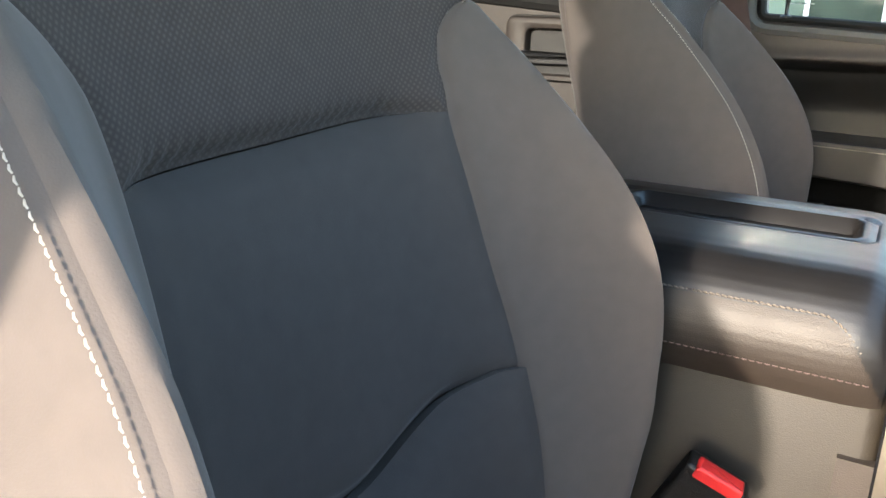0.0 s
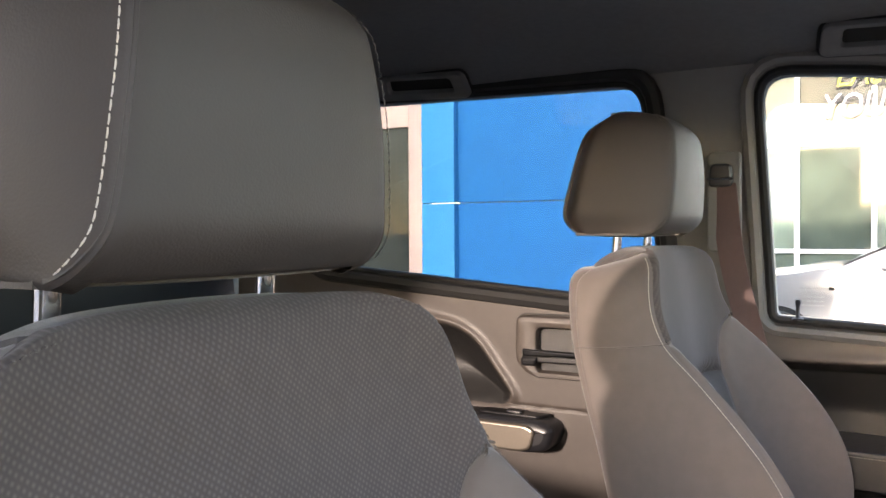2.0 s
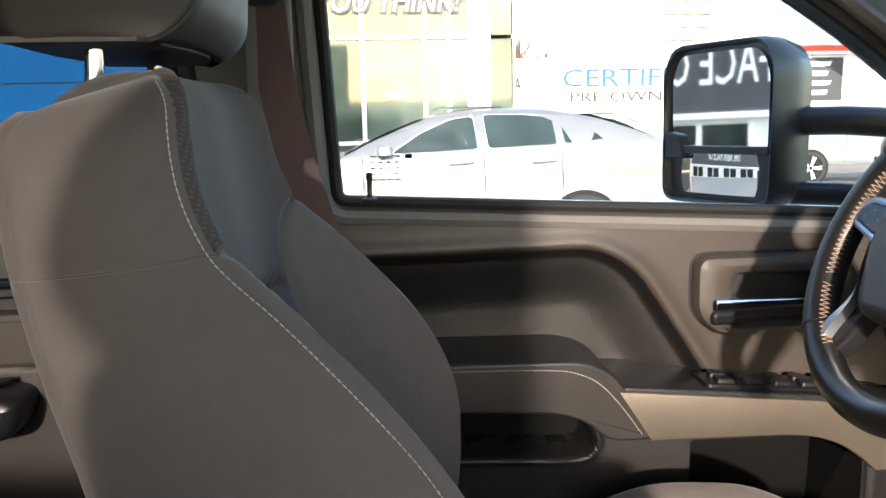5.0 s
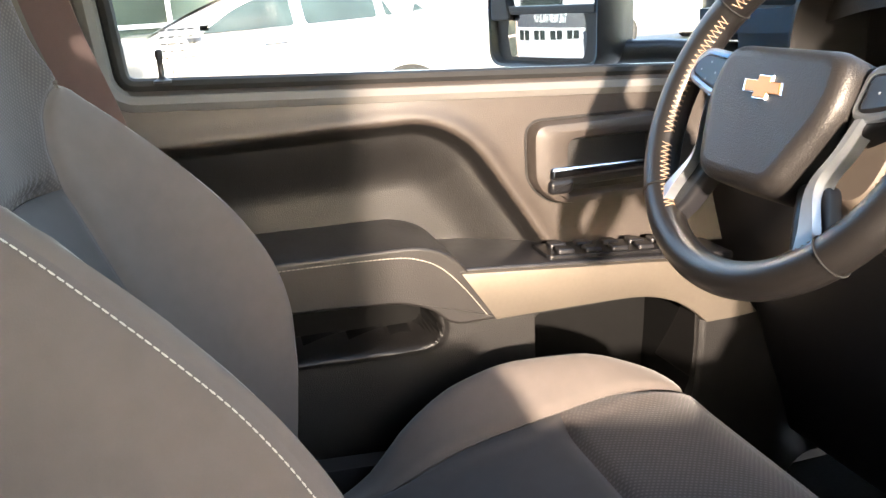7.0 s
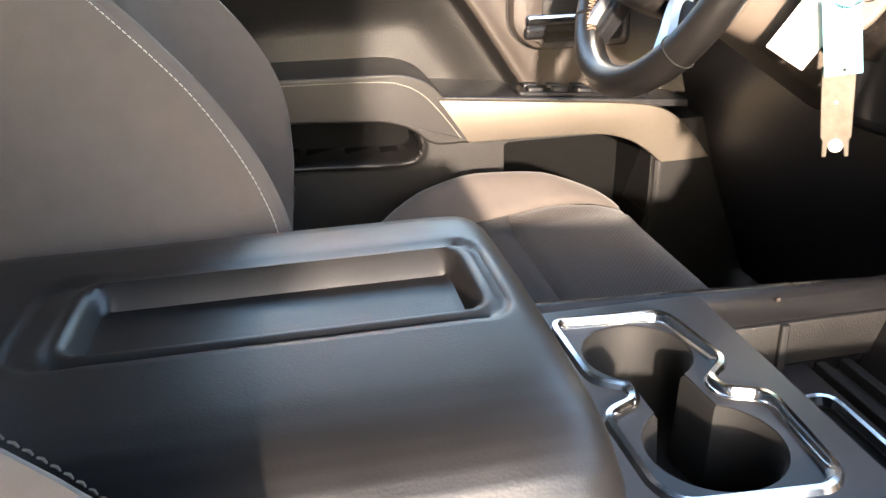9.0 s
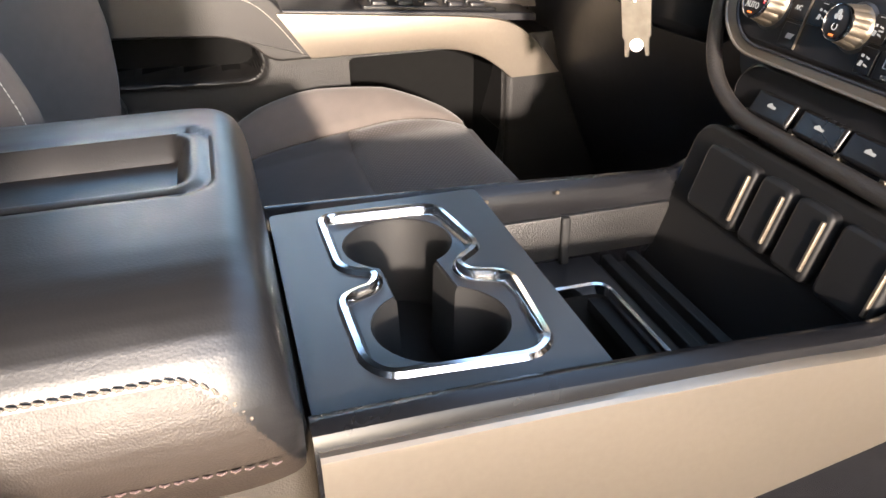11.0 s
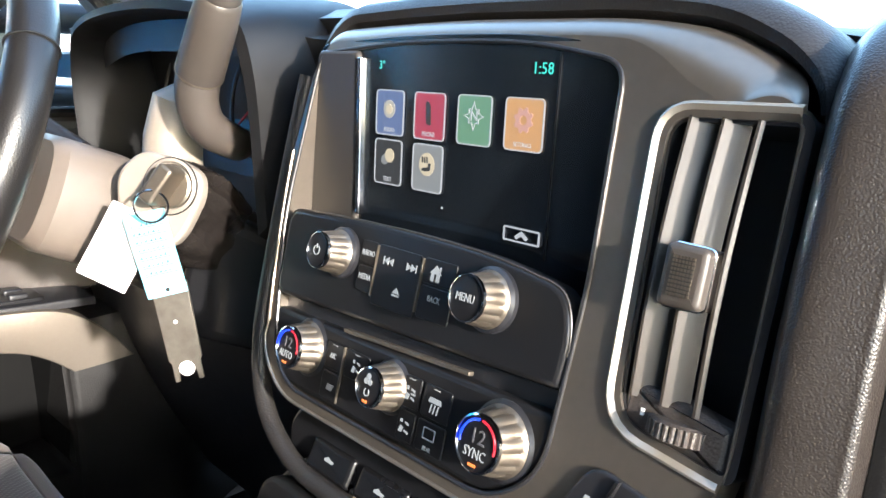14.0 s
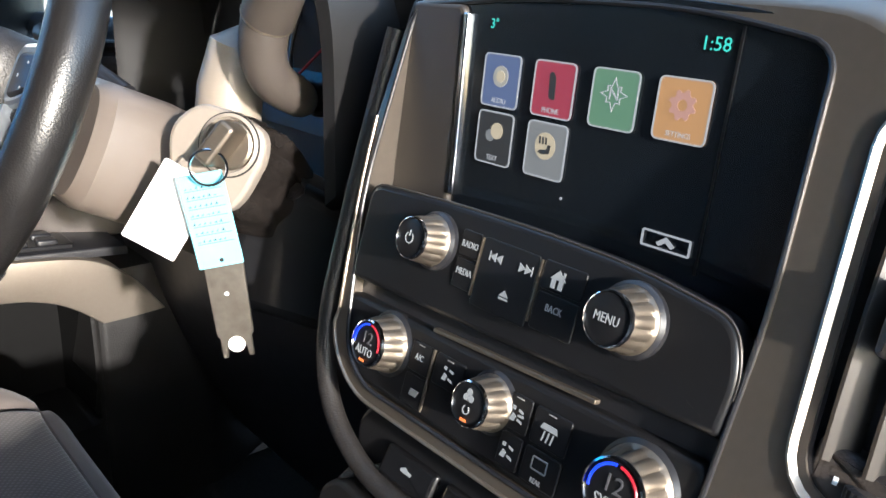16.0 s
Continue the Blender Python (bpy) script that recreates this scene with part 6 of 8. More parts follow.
# seat heater switches
HP = rounded(st([(-0.1245, 1.176), (-0.1450, 1.2115), (-0.180, 1.206), (-0.185, 1.196), (-0.170, 1.180)]), [0.004, 0.010, 0.008, 0.010, 0.010], 5)
hp = part("heater_plate", slab(HP, 0.003, sl(0.0), 0.0015), M_BLACK, dash, "black seat heater switch plate")
for y, z in ((-0.1455, 1.192), (-0.1675, 1.193)):
    marks(hp, y, z, [[(-0.005, -0.003), (0.004, -0.004), (0.0045, -0.001), (0.001, 0.0), (0.002, 0.005), (-0.001, 0.005), (-0.0025, 0.0005), (-0.0055, -0.0005)]], d=0.0028)
part("divider", slab(rounded(st([(-0.1485, 1.178), (-0.1512, 1.178), (-0.1620, 1.209), (-0.1593, 1.209)]), 0.0008), 0.005, sl(0.0), 0.0008), M_GLOSS, hp)

# air vent: box, upright fins, grip, thumb wheel
vent = part("air_vent", holed([(p.x, p.y) for p in offset(VENT, -0.004)], [[(p.x, p.y) for p in offset(VENT, 0.0015)]], sl(-0.05), 0.048), M_BLACK, dash, "air vent with upright fins and a grip")
part("vent_back", slab(offset(VENT, -0.003), 0.003, sl(-0.055)), M_RUBBER, vent)
for y, deep in ((-0.1545, 0.0085), (-0.1705, 0.0080), (-0.1868, 0.0012)):
    bm = bmesh.new()
    rows = []
    for i in range(11):
        z = 1.246 + 0.124 * i / 10
        b = 0.004 * math.sin(math.pi * i / 10)
        rows.append([SM @ Vector((-y + dx + 1.15 * (b - d), (z - SZ) * KZ, d)) for dx, d in ((-0.0007, b), (0.0007, b), (0.0007, b - deep), (-0.0007, b - deep))])
    rings(bm, rows, True, True, True)
    part("fin", bm, M_FIN, vent, "upright vent fin")
GP = rounded([(-0.0105, -0.0142), (0.0105, -0.0135), (0.0105, 0.0135), (-0.0105, 0.0142)], 0.0035)
GC = SM @ Matrix.Translation((0.1735, (1.302 - SZ) * KZ, 0))
gr = part("grip", slab(GP, 0.020, GC @ Matrix.Translation((0, 0, -0.008)), 0.003), M_LEVER, vent, "grooved grip of the vent")
part("grip_edge", tube([GC @ Vector((p.x, p.y, 0.006)) for p in GP], 0.0008, 6, closed=True, up=Vector((-1, 0, 0))), M_CHROME, gr)
bm = bmesh.new()
for i in range(7):
    for j in range(10):
        x_, y_ = -0.0048 + 0.0016 * i, -0.0081 + 0.0018 * j
        slab([(x_ - 0.0005, y_ - 0.0006), (x_ + 0.0005, y_ - 0.0006), (x_ + 0.0005, y_ + 0.0006), (x_ - 0.0005, y_ + 0.0006)], 0.0008, GC @ Matrix.Translation((0, 0, 0.0120)), 0, bm)
part("grip_dots", bm, M_SATIN, gr)
part("vent_sill", slab(rounded(st([(-0.149, 1.230), (-0.2045, 1.224), (-0.2045, 1.246), (-0.151, 1.254)]), 0.003), 0.014, sl(-0.016), 0.004), M_DOOR, vent, "brown vent sill")
part("thumb_wheel", lathe([(0.013, -0.0045), (0.0155, -0.0035), (0.0155, 0.0035), (0.013, 0.0045)], SM @ Matrix.Translation((0.179, (1.2375 - SZ) * KZ, -0.0075)) @ pose(0, 0, 0, 90, 0, 0), 90, ribs=30, depth=0.001, span=(1, 2)), M_DOOR, vent, "ribbed thumb wheel")
part("white_mark", slab([(-0.0009, -0.0016), (0.0009, -0.0016), (0.0009, 0.0016), (-0.0009, 0.0016)], 0.0006, SM @ Matrix.Translation((0.1615, (1.2405 - SZ) * KZ, -0.0022))), M_WHITE, vent)

# dash top: one long moulded pad with a hood over the stack
def dash_top(u, v):
    y = -0.86 + 1.72 * u
    edge = 0.500 + 0.055 * math.exp(-((y + 0.02) / 0.26) ** 4)
    x = edge + (1.12 - edge) * v
    hood = 0.022 * math.exp(-((y + 0.02) / 0.22) ** 4) * (1 - sstep(0.0, 0.5, v))
    bin_ = 0.035 * math.exp(-((y - 0.43) / 0.2) ** 4) * (1 - sstep(0.05, 0.45, v))
    z = 1.400 + hood + bin_ - 0.05 * v - 0.012 * (1 - v) ** 8
    return (x, y, z)


part("dash_top", patch(dash_top, 90, 26, groove=0.0, skirt=0.03, core=(0.8, 0, 0.9)), M_PAD, dash, "black grained dash top")


# passenger side: a leather-grained pad with a rolled edge, then two set-back glovebox lids
PROF_X = curve([0, 0.1, 0.25, 0.45, 0.62, 0.75, 0.9, 1.0], [0.66, 0.545, 0.484, 0.454, 0.434, 0.424, 0.432, 0.49])
PROF_Z = curve([0, 0.1, 0.25, 0.45, 0.62, 0.75, 0.9, 1.0], [1.413, 1.414, 1.394, 1.325, 1.25, 1.19, 1.10, 0.97])


def face_x(y, v):
    start = -0.2060 + 0.050 * float(sstep(0.75, 0.92, v))
    away = start - y
    return float(PROF_X(v)) - 0.007 + 0.030 * math.exp(-(max(0.0, away) / 0.009) ** 1.5) + 0.30 * max(0.0, away - 0.014) * float(sstep(-0.1, 0.35, v))


def pad_face(u, v):
    start = -0.2060 + 0.050 * float(sstep(0.75, 0.92, v))
    edge = -0.2475 - 0.010 * float(sstep(0.77, 0.87, v))
    if u < 0.7:
        return (face_x(start + (edge - start) * u / 0.7, v), start + (edge - start) * u / 0.7, float(PROF_Z(v)))
    a = (u - 0.7) / 0.3 * 2.2  # the edge rolls round and runs straight back
    r = 0.0045
    if a < math.pi / 2:
        return (face_x(edge, v) + r * (1 - math.cos(a)), edge - r * math.sin(a), float(PROF_Z(v)))
    return (face_x(edge, v) + r + (a - math.pi / 2) * 0.045, edge - r, float(PROF_Z(v)))


def lid_face(v0, v1):
    def f(u, v):
        y = -0.2535 - 0.6065 * u
        w = v0 + (v1 - v0) * v
        return (face_x(y, w) + 0.014, y, float(PROF_Z(w)))
    return f


part("passenger_pad", patch(pad_face, 64, 50, groove=0.0, skirt=0.004, core=(1.2, -0.3, 1.2)), M_GRAINPAD, dash, "black leather-grained passenger pad with a rolled edge")
part("glovebox_lid", patch(lid_face(0.0, 0.768), 60, 30, groove=0.004, gw=0.004, skirt=0.02, core=(1.2, -0.5, 1.2)), M_PAD, dash, "black upper glovebox lid")
part("glovebox_lid", patch(lid_face(0.776, 1.0), 60, 16, groove=0.004, gw=0.004, skirt=0.02, core=(1.2, -0.5, 1.2)), M_PAD, dash, "black lower glovebox lid")


# knee panels below
def knee(y0, y1, zt, zb, xt, xb):
    def f(u, v):
        y = y0 + (y1 - y0) * u
        return (xt + (xb - xt) * v + 0.03 * math.sin(math.pi * v) * -1, y, zt + (zb - zt) * v)
    return f


part("knee_panel", patch(knee(-0.15, -0.84, 1.10, 0.72, 0.50, 0.62), 40, 20, groove=0.003, skirt=0.02, core=(1.5, 0, 1.0)), M_DOOR, dash, "dark brown lower dash panel")
part("stack_flank", patch(lambda u, v: (0.420 + 0.12 * u, -0.152 - 0.10 * u, 1.13 - 0.24 * v), 16, 12, groove=0.0, skirt=0.01, core=(1.0, 0.4, 1.0)), M_DOOR, dash)
part("driver_knee_panel", patch(knee(0.17, 0.86, 1.20, 0.72, 0.50, 0.66), 40, 20, groove=0.003, skirt=0.02, core=(1.5, 0, 1.0)), M_BLACK, dash, "black driver's knee panel")
part("stack_core", box(0.52, 0.75, -0.22, 0.19, 0.70, 1.36), M_RUBBER, dash)
part("driver_face", patch(lambda u, v: (0.545 + 0.02 * math.sin(math.pi * v), 0.175 + 0.68 * u, 1.42 - 0.24 * v), 30, 14, groove=0.0, skirt=0.03, core=(1.5, 0.5, 1.2)), M_PAD, dash, "black driver-side dash face")
# instrument hood and cluster
HOOD = [(0.22, 1.26), (0.225, 1.39), (0.27, 1.432), (0.43, 1.445), (0.59, 1.432), (0.635, 1.39), (0.64, 1.26)]
hp_ = spline([(0, y, z) for y, z in HOOD], 6)
bm = bmesh.new()
rings(bm, [[(0.60, p.y, p.z) for p in hp_], [(0.50, p.y, p.z) for p in hp_], [(0.470, p.y, p.z - 0.004) for p in hp_], [(0.466, p.y + (0.43 - p.y) * 0.04, p.z - 0.012) for p in hp_], [(0.475, p.y + (0.43 - p.y) * 0.06, p.z - 0.018) for p in hp_], [(0.58, p.y + (0.43 - p.y) * 0.10, p.z - 0.03) for p in hp_]], close=False)
part("instrument_hood", bm, M_DOCK, dash, "black instrument hood")
cl = part("gauge_panel", slab(rounded([(-0.62, 0), (-0.245, 0), (-0.255, 0.165), (-0.61, 0.165)], 0.03), 0.01, basis((0.56, 0, 1.265), (0, -1, 0), (0.25, 0, 1))), M_GLOSS, dash, "dark instrument cluster with dial rings")
for y, z, r in ((0.51, 1.35, 0.06), (0.35, 1.35, 0.06), (0.43, 1.40, 0.02), (0.275, 1.39, 0.02), (0.275, 1.33, 0.02)):
    m_ = basis((0.545 + (z - 1.33) * 0.25, y, z), (0, -1, 0), (0.25, 0, 1))
    part("dial_ring", tube([m_ @ Vector((r * math.cos(a), r * math.sin(a), 0)) for a in np.linspace(0, 2 * math.pi, 32, endpoint=False)], 0.0022, 6, closed=True, up=Vector((-1, 0, 0.2))), M_CHEEK, cl)
    part("needle", tube([m_ @ Vector((0, 0, 0.002)), m_ @ Vector((-r * 0.6, -r * 0.5, 0.002))], 0.0012, 5), M_RED, cl)
# round driver-side vent and pedal below
part("pedal", slab(rounded([(-0.04, -0.03), (0.04, -0.03), (0.04, 0.03), (-0.04, 0.03)], 0.01), 0.012, basis((0.72, 0.40, 0.82), (0, -1, 0), (0.5, 0, 0.86)), 0.004), M_RUBBER, dash, "black brake pedal")
part("pedal_arm", tube([(0.73, 0.40, 0.83), (0.80, 0.40, 0.95), (0.86, 0.40, 1.1)], 0.012, 8), M_BLACK, dash)
bm = lathe([(0.020, 0), (0.020, 0.01), (0.016, 0.013)], basis((0.60, 0.33, 0.93), (0, -1, 0), (0.2, 0, 1)), 20)
part("release_handle", bm, M_DOORB, dash, "black release handle")

# ---------- steering wheel ----------
sw_ = thing("steering_wheel", "black leather steering wheel with tan cross stitching and silver inlays", "steering wheel")
TH = radians(25.4)
WM = basis((0.306, 0.425, 1.315), (0, -1, 0), (math.sin(TH), 0, math.cos(TH)))
R_ = 0.157
path = [WM @ Vector((R_ * math.cos(a), R_ * 0.99 * math.sin(a), 0.012)) for a in np.linspace(0, 2 * math.pi, 80, endpoint=False)]
rim_ = part("rim", tube(path, 0.0168, 20, closed=True, up=WM.to_3x3() @ Vector((0, 0, 1)), flat=1.08), M_RIM, sw_, "black leather rim")
for a in (35, 145, 222, 318):
    ar = radians(a)
    c = WM @ Vector((R_ * math.cos(ar), R_ * 0.99 * math.sin(ar), 0.012))
    t = WM.to_3x3() @ Vector((-math.sin(ar), math.cos(ar), 0))
    n_ = WM.to_3x3() @ Vector((math.cos(ar), math.sin(ar), 0))
    u_ = WM.to_3x3() @ Vector((0, 0, 1))
    part("rim_joint", tube([c + n_ * 0.0176 * math.cos(q) + u_ * 0.0190 * math.sin(q) for q in np.linspace(0, 2 * math.pi, 20, endpoint=False)], 0.0010, 5, closed=True, up=t), M_RUBBER, rim_)
# tan cross stitches on the inner side
for a0, a1 in ((150, 200), (-20, 30), (205, 235), (305, 335), (120, 142), (38, 60)):
    bm = bmesh.new()
    a = a0
    while a < a1:
        for s in (1, -1):
            pts = []
            for k in (-1, 0, 1):
                aa = radians(a + 1.1 * k)
                w = 0.75 * s * k
                r = R_ - 0.0176 * math.cos(w)
                pts.append(WM @ Vector((r * math.cos(aa), r * 0.99 * math.sin(aa), 0.017 + 0.0185 * math.sin(w) * 0.6)))
            tube(pts, 0.0004, 5, bm)
        a += 2.2
    part("cross_stitching", bm, M_TAN, rim_, "tan cross stitching")
# airbag pad
PADP = rounded([(-0.074, 0.046), (0.074, 0.046), (0.082, 0.0), (0.050, -0.078), (-0.050, -0.078), (-0.082, 0.0)], [0.02, 0.02, 0.03, 0.022, 0.022, 0.03], 6)
pad_ = part("hub_pad", slab(PADP, 0.050, WM @ Matrix.Translation((0, 0, -0.012)), 0.014, steps=5), M_PAD, sw_, "black leather-grained hub pad")
BOW = [(-0.021, -0.005), (-0.0075, -0.005), (-0.0075, -0.0095), (0.0085, -0.0095), (0.0085, -0.005), (0.024, -0.005), (0.020, 0.005), (0.0075, 0.005), (0.0075, 0.0095), (-0.0085, 0.0095), (-0.0085, 0.005), (-0.024, 0.005)]
em = WM @ Matrix.Translation((-0.002, 0.007, 0.0375))
part("emblem_edge", slab([Vector(p) * 1.12 for p in BOW], 0.0025, em, 0.0006), M_CHROME, pad_)
part("emblem", slab(BOW, 0.0036, em, 0.0008), M_GOLD, pad_, "plain gold cross-shaped emblem")
# side spokes with button pods and silver inlays
for s in (1, -1):
    SP = rounded([(s * 0.068, 0.040), (s * 0.150, 0.046), (s * 0.154, 0.010), (s * 0.120, 0.004), (s * 0.080, -0.022)], 0.012, 4)
    sp = part("spoke", slab(SP if s > 0 else SP[::-1], 0.022, WM @ Matrix.Translation((0, 0, -0.006)), 0.005), M_BLACK, sw_, "black spoke with thumb buttons")
    POD = rounded([(s * 0.086, 0.034), (s * 0.126, 0.038), (s * 0.138, 0.028), (s * 0.138, 0.016), (s * 0.10, 0.004), (s * 0.086, 0.002)], 0.007, 4)
    POD = POD if s > 0 else POD[::-1]
    pd = part("button_pod", slab(POD, 0.006, WM @ Matrix.Translation((0, 0, 0.015)), 0.003), M_BLACK, sp, "black thumb button pod")
    part("pod_trim", tube([WM @ Vector((p.x, p.y, 0.0165)) for p in offset(POD, -0.003)], 0.0040, 8, closed=True, up=WM.to_3x3() @ Vector((0, 0, 1))), M_SILVER, pd, "satin silver pod trim")
    for dx, dy in ((0.112, 0.029), (0.124, 0.021), (0.100, 0.019), (0.112, 0.012)):
        part("mark", slab(circle(0.0011, 10, s * dx, dy), 0.0006, WM @ Matrix.Translation((0, 0, 0.0208))), E_WORD, pd)
    # silver blade running down beside the pad
    BL = spline([(s * 0.092, -0.004, 0), (s * 0.086, -0.03, 0), (s * 0.076, -0.062, 0), (s * 0.088, -0.098, 0), (s * 0.094, -0.124, 0)], 6)
    bm = bmesh.new()
    rows = []
    for i, p in enumerate(BL):
        w = 0.004 + 0.010 * sstep(0.35, 0.8, i / len(BL))
        rows.append([WM @ Vector((p.x - s * w * 0.2, p.y, 0.006)), WM @ Vector((p.x, p.y, 0.024)), WM @ Vector((p.x + s * w, p.y + 0.002, 0.022)), WM @ Vector((p.x + s * w * 1.2, p.y + 0.003, 0.004))])
    rings(bm, rows, True, True, True)
    part("inlay", bm, M_SILVER, sw_, "satin silver lower spoke inlay")
    LS = rounded([(s * 0.052, -0.060), (s * 0.080, -0.050), (s * 0.112, -0.104), (s * 0.088, -0.132), (s * 0.072, -0.110)], 0.01, 4)
    part("lower_spoke", slab(LS if s > 0 else LS[::-1], 0.018, WM @ Matrix.Translation((0, 0, -0.004)), 0.006), M_BLACK, sw_)

# steering column with ignition and gear lever
col_ = thing("steering_column", "brown-grey steering column shroud with ignition and column gear lever", "steering column")
CM = basis((0.345, 0.420, 1.285), (0, -1, 0), (math.sin(TH), 0, math.cos(TH)))
SEC = rounded([(-0.065, -0.055), (0.065, -0.055), (0.075, 0.0), (0.06, 0.05), (-0.06, 0.05), (-0.075, 0.0)], 0.025, 5)
bm = bmesh.new()
rings(bm, [[CM @ Vector((p.x * k, p.y * k - dy, -d)) for p in SEC] for d, k, dy in ((0.0, 0.85, 0), (0.01, 0.97, 0), (0.06, 1.0, 0), (0.14, 1.05, 0.01), (0.24, 1.15, 0.02))], True, True, True)
shroud = part("shroud", bm, M_SHROUD, col_, "brown-grey plastic shroud")
IM = basis((0.419, 0.282, 1.289), (0.62, -0.78, 0), (0.25, 0.1, 1))
POD_O = rounded([(-0.046, -0.044), (0.002, -0.050), (0.013, -0.038), (0.027, -0.010), (0.0275, 0.010), (0.008, 0.022), (-0.026, 0.031), (-0.050, 0.012)], [0.02, 0.010, 0.02, 0.012, 0.012, 0.02, 0.012, 0.02], 6)
pod = part("ignition_pod", slab(POD_O, 0.011, IM @ Matrix.Translation((0, 0, -0.012)), 0.004, steps=4), M_CREAM, col_, "rounded beige ignition housing")
bm = bmesh.new()
body_ = offset(POD_O, 0.003)
rows = []
for i in range(11):
    sw = offset(POD_O, 0.003 - 0.010 * sstep(0.0, 0.5, i / 10))
    rows.append([IM @ Vector((p.x + 0.0025 * math.sin(7 * i + 300 * p.y), p.y - 0.020 * i / 10 + 0.002 * math.sin(5 * i + 260 * p.x), -0.010 - 0.075 * i / 10)) for p in (body_ if i == 0 else sw)])
rings(bm, rows, True, True, True)
part("pod_sleeve", bm, M_SLEEVE, pod, "creased black sleeve behind the lock")
part("ignition_ring", lathe([(0.0225, -0.004), (0.023, 0.0012), (0.0205, 0.0022), (0.0195, 0.0003)], IM, 40, cap0=False, cap1=False), M_CREAM, pod, "champagne ignition ring")
part("ring_groove", tube([IM @ Vector((0.0232 * math.cos(a), 0.0232 * math.sin(a), 0.0)) for a in np.linspace(0, 2 * math.pi, 36, endpoint=False)], 0.0009, 6, closed=True, up=Vector((-1, -0.6, 0))), M_RUBBER, pod)
part("ignition_lock", lathe([(0.0192, -0.004), (0.0185, 0.001), (0.0165, 0.0022)], IM, 32), M_SATIN, pod)
part("column_boot", slab(rounded([(-0.06, -0.10), (0.05, -0.12), (0.07, -0.02), (-0.03, 0.02)], 0.02), 0.03, IM @ Matrix.Translation((0.02, -0.03, -0.10)), 0.012), M_GLOSS, col_, "black column boot")
part("lever_boss", tube([(0.452, 0.352, 1.280), (0.456, 0.350, 1.320), (0.462, 0.346, 1.352), (0.470, 0.342, 1.362)], [0.027, 0.026, 0.022, 0.010], 20), M_CREAM, col_, "champagne boss behind the gear lever")
lev_path = spline([(0.450, 0.274, 1.382), (0.449, 0.281, 1.356), (0.458, 0.285, 1.334), (0.482, 0.293, 1.319), (0.515, 0.340, 1.308), (0.560, 0.420, 1.300)], 6)
lever = part("gear_lever", tube(lev_path, [0.0185 - 0.005 * i / len(lev_path) for i in range(len(lev_path))], 18), M_LEVER, col_, "brown-grey column gear lever with a cranked arm")
d_ = Vector((0.0, -0.051, 0.062)).normalized()
GM = Matrix.Translation((0.450, 0.274, 1.379)) @ d_.to_track_quat("Z", "Y").to_matrix().to_4x4()
part("lever_grip", lathe([(0.0170, -0.002), (0.0195, 0.0005), (0.0198, 0.006), (0.0188, 0.05), (0.0172, 0.070), (0.0160, 0.0735), (0.0155, 0.074), (0.0158, 0.076), (0.0148, 0.081), (0.011, 0.083)], GM, 28), M_LEVER, lever, "thick grip of the gear lever")
part("grip_ring", lathe([(0.0196, -0.0010), (0.0202, 0.0), (0.0198, 0.0012)], GM, 28, cap0=False, cap1=False), M_SATIN, lever)
# stalk on the far side
part("turn_stalk", tube([(0.42, 0.48, 1.30), (0.40, 0.56, 1.33), (0.39, 0.61, 1.345)], [0.009, 0.008, 0.010], 10), M_BLACK, col_)

# keys with tags hanging from the ignition
key = thing("key_ring", "key with white card, blue card and metal fob in ignition", "keys")
KX = Vector((0.845, -0.53, 0)).normalized()
part("key_head", slab(rounded([(-0.017, -0.007), (0.017, -0.007), (0.017, 0.007), (-0.017, 0.007)], 0.004), 0.026, IM @ pose(0, 0, 0, 0, 0, 55), 0.003), M_SATIN, key, "key head in the lock")
rc = IM @ Vector((-0.004, -0.006, 0.026))
part("split_ring", tube([rc + KX * 0.013 * math.cos(a) + Vector((0, 0, 0.013 * math.sin(a) - 0.012)) for a in np.linspace(0, 2 * math.pi, 28, endpoint=False)], 0.0010, 6, closed=True, up=Vector((0.5, 0.8, 0))), M_CHROME, key)


def hang(x, y, z, rot):
    """A tag's plane: x across, y up, z towards the passenger door."""
    return basis((x, y, z), KX, (0, 0, 1)) @ pose(0, 0, 0, 0, 0, rot)


WT = hang(0.379, 0.302, 1.241, -32)
part("white_card", slab(rounded([(-0.021, -0.034), (0.021, -0.034), (0.021, 0.034), (-0.021, 0.034)], 0.002), 0.0006, WT), M_PAPER, key, "blank white card tag", smooth=False)
BT = hang(0.4006, 0.2799, 1.236, 10)
bt = part("blue_card", slab(rounded([(-0.0165, -0.036), (0.0165, -0.036), (0.0165, 0.036), (-0.0165, 0.036)], 0.0012), 0.0006, BT @ Matrix.Translation((0, 0, 0.003))), M_BLUECARD, key, "pale blue card tag with dark scribbles", smooth=False)
rng_ = random.Random(4)
bm = bmesh.new()
for i in range(7):
    yy = 0.024 - 0.0068 * i
    a, b = -0.013, -0.013 + rng_.uniform(0.017, 0.026)
    slab([(a, yy - 0.0003), (0.0135, yy - 0.0003), (0.0135, yy + 0.0001), (a, yy + 0.0001)], 0.0004, BT @ Matrix.Translation((0, 0, 0.0036)), 0, bm)
    for k in range(6):
        xx = a + 0.0038 * k
        slab([(xx, yy + 0.0014), (xx + rng_.uniform(0.0014, 0.003), yy + 0.0012), (xx + 0.002, yy + rng_.uniform(0.002, 0.004))], 0.0004, BT @ Matrix.Translation((0, 0, 0.0036)), 0, bm)
part("scribble_bars", bm, M_INK, bt)
part("tag_hole", slab(circle(0.0017, 14, 0.001, -0.031), 0.0005, BT @ Matrix.Translation((0, 0, 0.0036))), M_RUBBER, bt)
FT = hang(0.418, 0.293, 1.159, 6)
